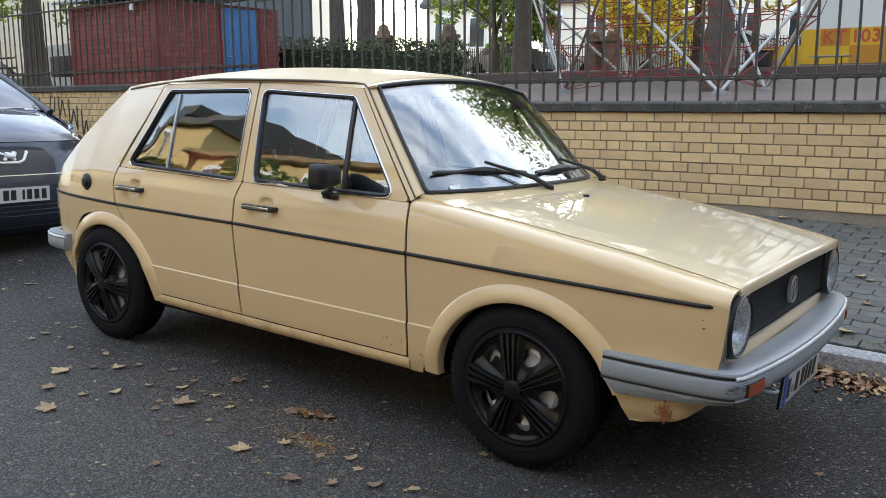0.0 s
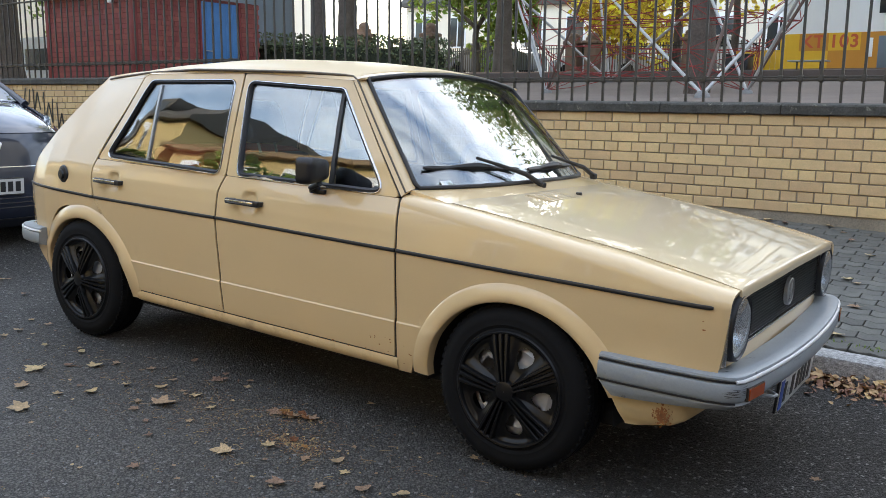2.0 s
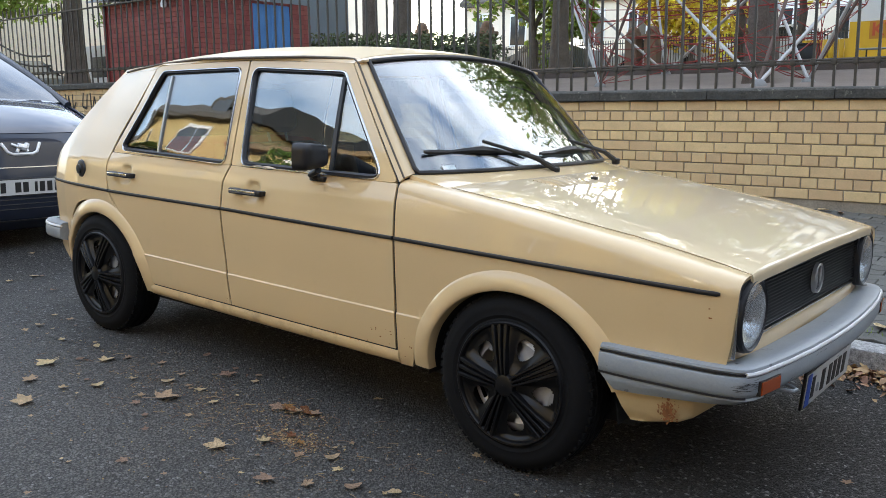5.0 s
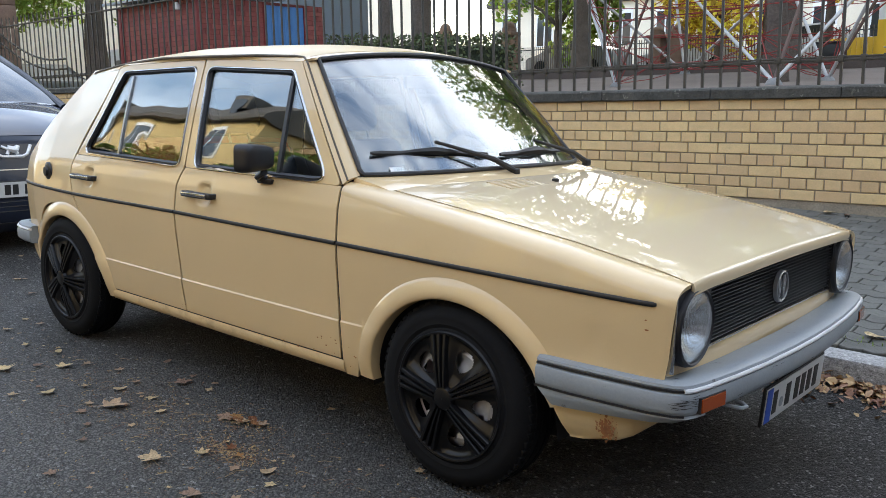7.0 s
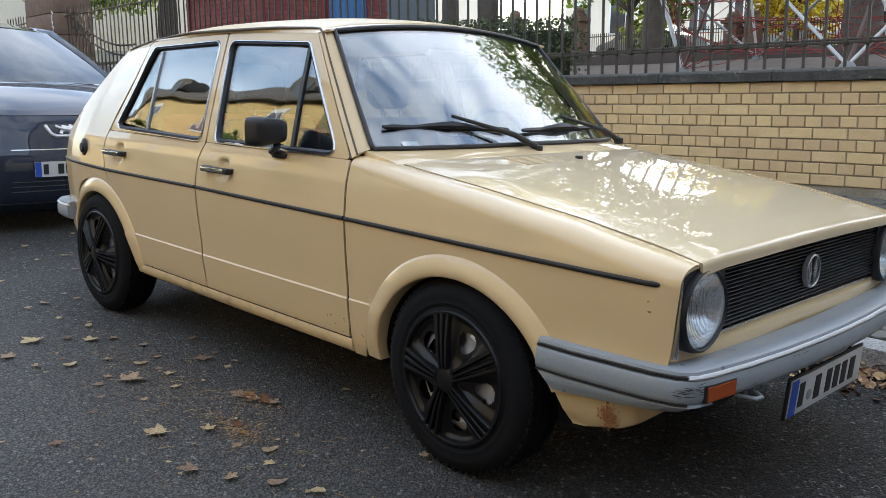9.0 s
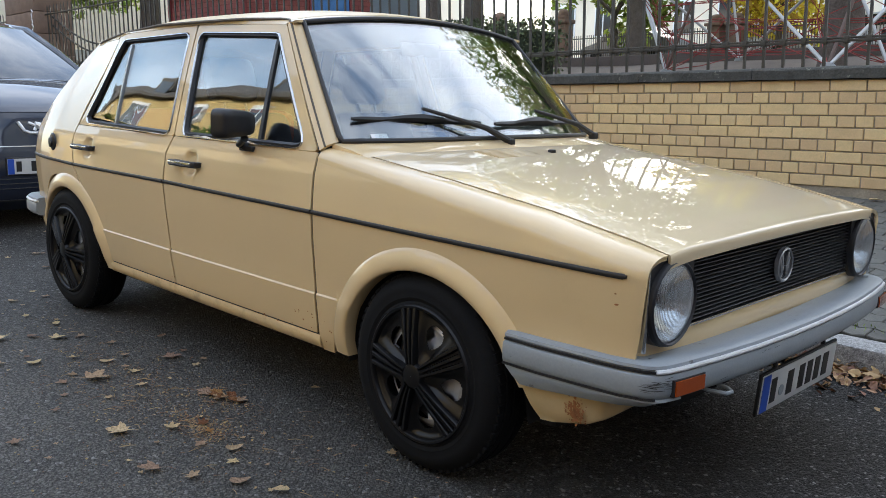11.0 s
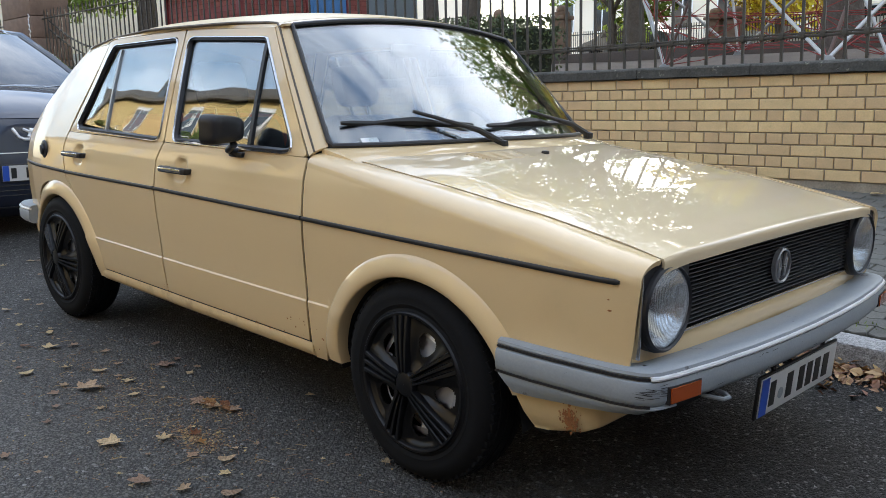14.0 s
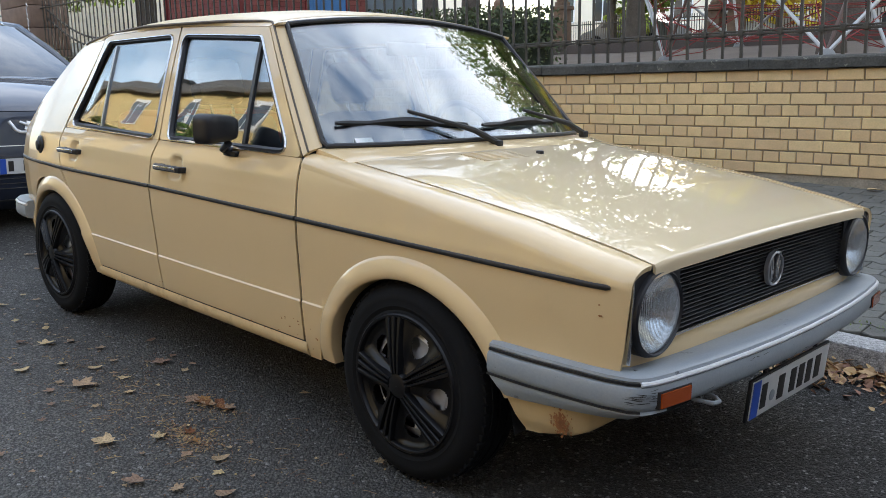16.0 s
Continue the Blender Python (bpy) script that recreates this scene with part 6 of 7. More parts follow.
for lv, (h, n, sp) in enumerate(((1.86, 9, 1.0), (1.42, 9, 0.92), (0.98, 8, 0.78), (0.62, 6, 0.7))):
    ring = []
    for k in range(n):
        ang = 2 * math.pi * (k + 0.35 * lv) / n
        ring.append(Vector((-2.3 + 2.35 * sp * math.cos(ang) + rng.uniform(-0.15, 0.15), 5.9 + 1.25 * sp * math.sin(ang), h + rng.uniform(-0.10, 0.10))))
    net.append(ring)
    for k in range(n):
        rope(ring[k], ring[(k + 1) % n])
        if k % 2 == 0:
            rope(ring[k], ring[(k + n // 2) % n])
for up, dn in zip(net, net[1:]):
    for k, p in enumerate(up):
        for q in sorted(dn, key=lambda q: (q - p).length)[:2]:
            rope(p, q)
tops, feet = anchors[:len(TOPS)], anchors[len(TOPS):]
for p in net[0][::2]:
    rope(p, min(tops, key=lambda q: (q - p).length))
for p in net[3]:
    rope(p, min(feet, key=lambda q: (q - p).length), 0.04)
for f in feet:
    for p in sorted(net[2], key=lambda q: (q - f).length)[:3]:
        rope(p, f, 0.03)

# container painted white over yellow and ochre squares, with its number
cont = thing("container", "white steel container with a yellow and ochre lower band", "container", place(-3.0, 16.0, 1.0))
part("body", new_box((0, 0, 0.02), (6.0, 2.4, 2.6), 0.02), M_OFFWHITE, cont)
sq = [(0, 0.45, 0.0, 0.84, M_YELLOW), (0.45, 1.13, 0.42, 0.84, M_OCHRE), (0.45, 1.13, 0.0, 0.42, M_YELLOW), (1.13, 1.85, 0.0, 0.42, M_OCHRE), (1.13, 1.85, 0.42, 0.84, M_YELLOW), (1.85, 2.6, 0.0, 0.84, M_OCHRE), (2.6, 6.0, 0.0, 0.84, M_YELLOW)]
for a, b, c, d, m_ in sq:
    part("painted_square", new_box((a, -0.012, c + 0.02), (b, 0.004, d + 0.02)), m_, cont)
part("plinth", new_box((-0.02, -0.02, -0.25), (6.02, 2.42, 0.02)), M_STONE, cont)


def letters(text, size, m, material, parent, name="writing"):
    cu = bpy.data.curves.new(name, "FONT")
    cu.body, cu.size, cu.extrude, cu.offset, cu.align_x = text, size, 0.004, 0.010, "LEFT"
    tmp = bpy.data.objects.new("tmp", cu)
    scene.collection.objects.link(tmp)
    me = bpy.data.meshes.new_from_object(tmp.evaluated_get(bpy.context.evaluated_depsgraph_get()))
    bpy.data.objects.remove(tmp)
    me.materials.clear()
    me.materials.append(material)
    ob = new(name, me)
    ob.matrix_basis = m
    ob.parent = parent
    return ob


for ch, dx in (("K", 0.0), ("T", 0.285), ("1", 0.645), ("0", 0.875), ("3", 1.11)):
    letters(ch, 0.42, Matrix.Translation((0.50 + dx, -0.02, 0.52)) @ Matrix.Rotation(radians(90), 4, "X"), M_ORANGE, cont)
part("window", new_box((2.20, -0.03, 1.28), (3.1, 0.0, 1.75), 0.01), M_WINDOW, cont)
part("door", new_box((2.24, -0.03, 0.02), (3.1, 0.0, 0.76), 0.01), M_GREYC, cont, "dark grey door")
part("sign", new_box((2.02, -0.03, 0.28), (2.12, 0.0, 0.72), 0.004), M_OFFWHITE, cont, "narrow white sign")
yf = thing("board_fence", "low fence of yellow boards beside the container", "fence", place(-4.4, 17.0, 0.98), kind="structure")
for k in range(9):
    part("board", new_box((k * 0.13, 0, 0), (k * 0.13 + 0.122, 0.03, 0.56), 0.004), M_YELLOW, yf)
table = thing("table", "small steel table on a thin frame", "table", place(-2.25, 14.0, 0.90))
part("tabletop", new_box((0, -0.25, 0.20), (0.82, 0.25, 0.225), 0.006), M_STEEL, table)
for a in (0.16, 0.66):
    part("leg", tube(bmesh.new(), [(a, 0, 0), (a, 0, 0.2)], 0.018, 6), M_IRON, table)
bin_ = thing("waste_bin", "black wheeled waste bin in the yard", "waste bin", place(-3.75, 14.0, 0.86))
part("body", new_box((0, 0, 0), (0.55, 0.5, 0.40), 0.03), M_BLACK, bin_)
part("lid", new_box((-0.02, -0.02, 0.40), (0.57, 0.52, 0.45), 0.02), M_BLACK, bin_)


# sandstone gate posts and the far picket railing
def post(u, v, h, r, top=True):
    p = thing("gate_post", "round-topped brown sandstone gate post", "gate post", place(u, v), "sandstone posts")
    part("shaft", new_box((-r, -r, -0.1), (r, r, h * 0.72), 0.02), M_STONE, p)
    part("cap", new_box((-r * 1.35, -r * 1.35, h * 0.72), (r * 1.35, r * 1.35, h * 0.80), 0.03), M_STONE, p)
    part("neck", new_box((-r * 0.85, -r * 0.85, h * 0.80), (r * 0.85, r * 0.85, h * 0.88), 0.02), M_STONE, p)
    part("dome", lathe(bmesh.new(), [(r * 0.9, 0), (r * 0.92, h * 0.04), (r * 0.75, h * 0.09), (r * 0.4, h * 0.12), (0.001, h * 0.13)], 18, Matrix.Translation((0, 0, h * 0.88)) @ Matrix.Rotation(radians(90), 4, "X")), M_STONE, p)
    return p


post(-13.85, 16.0, 1.58, 0.20)
post(-20.0, 20.0, 2.05, 0.24)
post(-9.75, 18.0, 1.20, 0.20)
post(-9.10, 18.0, 1.20, 0.20)
post(-6.0, 18.0, 1.20, 0.20)
far = thing("far_railing", "thin dark picket railing at the far side of the yard", "fence", WALL, kind="structure")
bm = bmesh.new()
for k in range(230):
    u = -22 + k * 0.085
    box(bm, (u - 0.009, 18.28, 0.95), (u + 0.009, 18.30, 1.92))
box(bm, (-22, 18.27, 1.05), (-2.4, 18.31, 1.08))
box(bm, (-22, 18.27, 1.80), (-2.4, 18.31, 1.83))
tagged(part("pickets", bm, M_IRON, far, weld=0), kind="stuff")
slab = thing("sand_pit_edge", "low concrete edge of the sand pit", "edge", WALL, kind="structure")
part("edge_stone", new_box((-9.0, 8.3, 0.30), (0.8, 8.55, 0.72), 0.02), M_PITEDGE, slab)
part("edge_stone", new_box((0.8, 8.3, 0.30), (4.5, 8.55, 0.66), 0.02), M_PITEDGE, slab)
ramp = thing("stone_step", "pale stone step beyond the sand pit", "step", WALL, kind="structure")
part("slab", new_box((-16.0, 11.6, 0.4), (-6.4, 12.3, 0.86), 0.03), M_STONE, ramp)

# grey site container with white notices
gc = thing("site_container", "dark grey site container with white notices", "container", place(-15.45, 7.0, 0.4))
part("body", new_box((0, 0, 0), (1.85, 2.6, 2.4), 0.02), M_GREYC, gc)
for a, b, c, d in ((0.72, 1.10, 0.95, 1.42), (1.18, 1.62, 0.95, 1.55)):
    n_ = part("notice", new_box((a, -0.012, c), (b, 0.0, d)), M_OFFWHITE, gc)
    for k in range(4):
        part("notice_bar", new_box((a + 0.05, -0.016, d - 0.10 - k * 0.09), (b - 0.05 - 0.05 * (k % 2), -0.011, d - 0.07 - k * 0.09)), M_STEEL, n_)


# plain parked cars, far off
def far_car(name, label, u, v, length, body_m, w=None, turn=0):
    c = thing(name, label, "car", place(u, v, w) @ Matrix.Rotation(radians(turn), 4, "Z"), "parked cars beyond the yard")
    bm = bmesh.new()
    prof = [(0, 0.25), (0, 0.62), (0.12, 0.72), (0.75, 0.82), (1.25, 1.30), (2.6, 1.38), (3.3, 1.0), (length - 0.1, 0.88), (length, 0.7), (length, 0.25)]
    prism(bm, prof, 1.6)
    bmesh.ops.bevel(bm, geom=[e for e in bm.edges], offset=0.04, segments=2, affect="EDGES")
    part("body", bm, body_m, c)
    bm = bmesh.new()
    prism(bm, [(0.98, 0.86), (1.35, 1.25), (2.5, 1.31), (3.05, 0.98)], 1.62, Matrix.Translation((0, -0.01, 0)))
    part("window", bm, M_WINDOW, c)
    for x in (0.75, length - 0.85):
        for y in (0.08, 1.42):
            part("wheel", lathe(bmesh.new(), [(0.001, -0.1), (0.2, -0.1), (0.3, -0.08), (0.3, 0.1), (0.001, 0.1)], 18, Matrix.Translation((x, y, 0.3))), M_RUBBER, c)
    return c


far_car("car", "dark parked car beyond the far railing", -17.6, 22.0, 3.9, M_CARD, 1.05)
far_car("car", "white parked car beyond the far railing", -13.3, 23.0, 4.0, M_CARW, 0.95)
far_car("car", "white parked car behind the posts", -9.5, 24.0, 4.0, M_CARW, 1.15)
far_car("car", "dark parked car by the gate", -23.0, 3.2, 4.1, M_CARD, -0.10)
van = thing("van", "white parked van behind the railing", "van", place(-22.6, 7.0, -0.25))
bm = bmesh.new()
prism(bm, [(0, 0.3), (0, 1.9), (0.2, 2.08), (3.6, 2.08), (4.4, 1.2), (5.0, 1.05), (5.0, 0.3)], 1.9)
bmesh.ops.bevel(bm, geom=[e for e in bm.edges], offset=0.06, segments=2, affect="EDGES")
part("body", bm, M_CARW, van)
part("window", new_box((0.75, -0.012, 1.15), (2.2, 0.02, 1.75), 0.01), M_WINDOW, van)
part("tail_lamp", new_box((0.04, -0.015, 1.0), (0.16, 0.02, 1.35), 0.01), M_ROPE, van)
for x in (0.9, 4.0):
    part("wheel", lathe(bmesh.new(), [(0.001, -0.1), (0.22, -0.1), (0.33, -0.07), (0.33, 0.1), (0.001, 0.1)], 18, Matrix.Translation((x, 0.1, 0.33))), M_RUBBER, van)

# stone gate pillar and iron gate at the far end of the wall
gp = thing("gate_pillar", "tall brown sandstone pillar beside the gate", "pillar", place(-14.45, 0.3, -1.2), kind="structure")
for k in range(9):
    part("block", new_box((-0.72, -0.36, k * 0.40 + 0.004), (0.72, 0.36, k * 0.40 + 0.396), 0.012), M_STONE, gp)
for k in range(7):
    part("scrawl", tube(bmesh.new(), [(0.60 + 0.02 * math.sin(k), -0.365, 2.2 + k * 0.09), (0.66 + 0.03 * math.cos(k * 2), -0.366, 2.24 + k * 0.09), (0.62, -0.365, 2.29 + k * 0.09)], 0.010, 5), M_OFFWHITE, gp)
gate = thing("gate", "dark iron gate with curved rails", "gate", WALL, kind="structure")
for rise in (0.0, -0.16):
    part("curved_rail", tube(bmesh.new(), [(-13.6 + 2.6 * i / 16, 0.20, 1.52 + rise - 0.62 * math.sin(math.pi / 2 * min(1, i / 14))) for i in range(17)], 0.016, 8), M_IRON, gate)
# tall houses close the view; the first is raised to block the low sun
house("house", "cream rendered house beyond the yard, raised to block the sun", (-20, 44, 0), (2, 54, 17), M_CREAM, 3.6, 5, 8, -1, "houses round the street")
house("house", "low cream house beyond the yard", (-34, 44, 0), (-20.4, 52, 7), M_CREAM, 1.8, 2, 5, -1, "houses round the street")
house("house", "cream rendered house at the far corner of the yard", (-92, 44, 0), (-50, 54, 14), M_CREAM, 3.6, 4, 14, -1, "houses round the street")
house("house", "pale house far beyond the playground", (8, 40, 0), (60, 50, 12), M_CREAM, 3.5, 3, 18, -1, "houses round the street")
house("house", "pale rendered house at the end of the wall", (-44, 5.5, 0), (-25, 14, 9), M_CREAM, 3.0, 3, 6, -1, "houses round the street")
house("house", "ochre rendered house with a dark mansard roof across the street", (-75, -26, 0), (-23.6, -15, 10.0), M_FACADE, 2.2, 3, 9, 1, "houses round the street")
house("house", "low ochre rendered house with a tiled roof across the street", (-23.3, -26, 0), (4, -15, 8.0), M_FACADE, 0.9, 2, 10, 1, "houses round the street", M_TILE)
# unseen, added to hold light off the road ahead of the car
house("house", "unseen dark house added across the street to cut light on the road", (4.7, -20, 0), (50, -9, 9.4), M_UNSEEN_DARK, 2.6, 3, 12, 1, "houses round the street")
# unseen block, added to darken the sky side ahead of the car
house("house", "unseen tall house added to keep light off the car's front", (9, 6.5, 0), (40, 17, 16), M_CREAM, 3.0, 5, 10, -1, "houses round the street")
# unseen too, added against low sky light along the street
house("house", "unseen dark house added to block light from the street's end", (27, -9, 0), (37, 6.4, 11), M_UNSEEN_DARK, 3.0, 3, 4, 1, "houses round the street")
for x, y, seed in ((-22.5, -11.5, 41), (-17.5, -12.0, 42), (-31.0, -11.8, 43), (-13.5, -11.6, 45), (-26.5, -12.2, 46)):
    tree("tree", "leafy green tree across the street", 0, 0, 2.2, 0.13, (3.9, 2.4, 1.8, 2.0), M_LEAF, 4200, 0.16, seed, m=Matrix.Translation((x, y, 0)))

# ---- the dark people carrier behind; its nose at x = -4.78 ----
mpv = thing("car", "slate blue people carrier parked behind the beige car", "car", Matrix.Translation((0, 0.105, 0)))
mp_nose = [(0.14, -4.90), (0.20, -4.80), (0.40, -4.755), (0.52, -4.765), (0.64, -4.80), (0.74, -4.825), (0.82, -4.87)]


def mpv_x(y, z):
    return interp(z, mp_nose) - 0.34 * (abs(y) / 0.90) ** 3.2


MP_HALF = [(0.14, 0.80), (0.30, 0.87), (0.60, 0.91), (0.80, 0.90), (0.95, 0.86), (1.03, 0.80), (1.25, 0.72), (1.48, 0.62)]
bm = bmesh.new()
zs = [0.14, 0.18, 0.24, 0.30, 0.36, 0.42, 0.47, 0.52, 0.58, 0.64, 0.70, 0.76, 0.80, 0.82]
grid(bm, [[Vector((mpv_x(0.86 * v, z), 0.86 * v, z)) for v in np.linspace(-1, 1, 41)] for z in zs])
part("front_bumper", bm, M_SLATE, mpv, solid=0.01)
bm = bmesh.new()
grid(bm, [[Vector((mpv_x(0.86 * v, z) + 0.002, 0.86 * v, z)) for v in np.linspace(-1, 1, 41)] for z in (0.145, 0.18, 0.24, 0.30, 0.36, 0.42, 0.47, 0.52, 0.58, 0.645)])
part("lower_bumper", bm, M_BLACK, mpv, "black lower bumper")
bm = bmesh.new()
rows = []
for i in range(19):
    u = i / 18
    row = []
    for v in np.linspace(-1, 1, 31):
        y = v * (0.84 + 0.03 * u)
        x0 = mpv_x(y, 0.82)
        x = x0 + (-5.72 + 0.16 * (1 - v * v) - x0) * u
        z = 0.822 + 0.205 * u ** 0.75 + 0.035 * (1 - abs(v) ** 2.5) * math.sin(u * 2.2) - 0.05 * smooth(0.75, 1, abs(v)) * (1 - u * 0.4)
        row.append(Vector((x, y, z)))
    rows.append(row)
grid(bm, rows)
part("bonnet", bm, M_SLATE, mpv, solid=0.01)
for s in (-1, 1):
    bm = bmesh.new()
    rows = []
    for i in range(21):
        u = i / 20
        row = []
        for z in (0.22, 0.32, 0.45, 0.60, 0.74, 0.84, 0.93, 1.02):
            x0 = mpv_x(0.86, min(z, 0.82)) - 0.0
            x = x0 + (-9.0 - x0) * u ** 1.3
            w = interp(z, MP_HALF) * smooth(-0.25, 0.10, u) * (0.955 + 0.045 * smooth(0, 0.12, u))
            zz = z - (0.17 * (1 - smooth(0, 0.22, u)) if z > 0.95 else 0.06 * (1 - smooth(0, 0.15, u)) if z > 0.9 else 0)
            row.append(Vector((x, s * w, zz)))
        rows.append(row)
    grid(bm, rows)
    part("body_side", bm, M_SLATE, mpv, solid=0.01)
    for xw in (-5.72, -8.35):
        part("wheel", lathe(bmesh.new(), [(0.001, -0.10), (0.20, -0.10), (0.22, -0.115), (0.30, -0.11), (0.325, -0.08), (0.325, 0.1), (0.001, 0.1)], 36, Matrix.Translation((xw, s * 0.80, 0.325)) @ Matrix.Rotation(radians(180 if s > 0 else 0), 4, "Z")), M_RUBBER, mpv)
    bm = bmesh.new()
    rows = []
    for i in range(11):
        u = i / 10
        xa = mpv_x(0.50, 0.75) - 0.02
        y = 0.50 + 0.375 * u
        xs_ = mpv_x(y, 0.80) - 0.26 * u * u
        zl, zh = 0.705 + 0.075 * u + 0.04 * u * u, 0.775 + 0.165 * math.sin(u * 1.7)
        rows.append([Vector((xs_ + 0.018, s * y, zl)), Vector((xs_ + 0.022, s * y, 0.6 * zl + 0.4 * zh)), Vector((xs_ - 0.03, s * y, zh))])
    grid(bm, rows)
    part("headlamp", bm, M_LENS, mpv, "clear swept-back headlamp", solid=0.01)
bm = bmesh.new()
rows = []
for i in range(9):
    u = i / 8
    rows.append([Vector((-5.66 - 0.95 * u + 0.14 * (1 - v * v) * (1 - 0.5 * u), v * (0.775 - 0.14 * u), 1.035 + 0.44 * u ** 0.9 + 0.03 * (1 - v * v) * u)) for v in np.linspace(-1, 1, 17)])
grid(bm, rows)
g = part("windscreen", bm, M_DARKGLASS, mpv, "dark sloping windscreen", solid=0.005)
bm = bmesh.new()
grid(bm, [[Vector((x, v * h, z + 0.05 * (1 - v * v))) for v in np.linspace(-1, 1, 11)] for x, h, z in ((-6.60, 0.635, 1.475), (-7.0, 0.64, 1.54), (-8.2, 0.62, 1.55), (-9.0, 0.60, 1.45))])
part("roof", bm, M_SLATE, mpv, solid=0.01)
for s in (-1, 1):
    part("windscreen_pillar", tube(bmesh.new(), [(-5.62, s * 0.80, 1.015), (-6.15, s * 0.73, 1.27), (-6.62, s * 0.645, 1.48), (-7.2, s * 0.64, 1.53)], 0.034, 8), M_SLATE, mpv)
    bm = bmesh.new()
    grid(bm, [[Vector((-5.9, s * 0.80, 1.02)), Vector((-9.0, s * 0.80, 1.02))], [Vector((-6.75, s * 0.64, 1.47)), Vector((-8.9, s * 0.62, 1.47))]])
    part("side_window", bm, M_DARKGLASS, mpv, solid=0.005)
part("rear", new_box((-9.05, -0.80, 0.3), (-8.95, 0.80, 1.45), 0.03), M_SLATE, mpv)
bm = bmesh.new()
grid(bm, [[Vector((-5.70 + 0.16 * (1 - v * v), 0.83 * v, 1.0 + 0.025 * (1 - v * v))), Vector((-5.80 + 0.15 * (1 - v * v), 0.80 * v, 1.02 + 0.02 * (1 - v * v)))] for v in np.linspace(-1, 1, 15)])
part("scuttle", bm, M_BLACK, mpv, solid=0.006)
part("wiper", tube(bmesh.new(), [(-5.575, -0.6, 1.045), (-5.53, 0.0, 1.055), (-5.575, 0.55, 1.045)], 0.011, 6), M_BLACK, mpv)


def nose_slab(name, y0, y1, z0, z1, out, material, n=24, taper=0.0, label=""):
    bm = bmesh.new()
    rows = []
    for i in range(n + 1):
        y = y0 + (y1 - y0) * i / n
        k = taper * abs((y - (y0 + y1) / 2) / ((y1 - y0) / 2)) ** 6
        rows.append([Vector((mpv_x(y, z) + o, y, z)) for z, o in ((z0 + k, -0.02), (z0 + k, out), (z1 - k, out), (z1 - k, -0.02))])
    vv = grid(bm, rows, closed=True)
    bm.faces.new(vv[0][::-1])
    bm.faces.new(vv[-1])
    return part(name, bm, material, mpv, label)


nose_slab("upper_grille", -0.44, 0.44, 0.548, 0.632, 0.004, M_INK, taper=0.03)
nose_slab("grille_bar", -0.39, 0.39, 0.590, 0.5965, 0.012, M_CHROME, label="thin chrome bar")
nose_slab("lower_grille", -0.44, 0.44, 0.262, 0.392, 0.004, M_INK, taper=0.03)
for z in (0.295, 0.330, 0.365):
    nose_slab("grille_bar", -0.40, 0.40, z, z + 0.006, 0.012, M_CHROME, label="thin chrome bar")
for s in (-1, 1):
    nose_slab("fog_lamp_recess", min(s * 0.55, s * 0.78), max(s * 0.55, s * 0.78), 0.275, 0.40, 0.004, M_INK, 8, 0.02)
    for z in (0.30, 0.335, 0.37):
        nose_slab("grille_bar", min(s * 0.56, s * 0.76), max(s * 0.56, s * 0.76), z, z + 0.005, 0.010, M_CHROME, 8)
nose_slab("bumper_lip", -0.60, 0.60, 0.205, 0.215, 0.012, M_BLACK)
pb = nose_slab("badge_panel", -0.155, 0.155, 0.662, 0.786, 0.006, M_INK, 12, 0.02)
bm = tube(bmesh.new(), [(mpv_x(y, z) + 0.012, y, z) for y, z in ((-0.140, 0.762), (-0.105, 0.700), (-0.07, 0.684), (0.07, 0.684), (0.105, 0.700), (0.140, 0.762))], 0.012, 8)
part("badge_edge", bm, M_BRIGHT, pb, "chrome edge of the badge panel")
bm = bmesh.new()
for a, b, r in (((-0.03, 0.740), (0.03, 0.728), 0.024), ((0.03, 0.728), (0.045, 0.756), 0.018), ((-0.03, 0.738), (-0.07, 0.756), 0.010), ((-0.02, 0.73), (-0.038, 0.700), 0.012), ((0.02, 0.725), (0.038, 0.701), 0.013)):
    tube(bm, [(mpv_x(y, z) + 0.012, y, z) for y, z in (a, b)], r, 8)
part("badge", bm, M_BRIGHT, pb, "plain silver emblem")
PP = Matrix.Translation((-4.742, 0.0, 0.455)) @ Matrix.Rotation(radians(90), 4, "Z")
pp = part("number_plate", new_box((-0.262, 0.0, -0.062), (0.262, 0.03, 0.062), 0.004, PP), M_INK, mpv, "white number plate")
part("plate_face", new_box((-0.256, -0.003, -0.054), (0.256, 0.004, 0.054), 0, PP), M_WHITE, pp)
part("plate_band", new_box((-0.255, -0.0045, -0.053), (-0.212, -0.002, 0.053), 0, PP), M_BLUE_BAND, pp, "blue band")
for xx, ww in ((-0.18, 0.018), (-0.075, 0.021), (-0.02, 0.020), (0.055, 0.010), (0.10, 0.019), (0.155, 0.019), (0.212, 0.019)):
    part("plate_bar", new_box((xx - ww, -0.0045, -0.036), (xx + ww, -0.002, 0.036), 0, PP), M_INK, pp)
part("underbody", new_box((-8.9, -0.70, 0.20), (-5.3, 0.70, 0.72), 0.05), M_DARK, mpv)

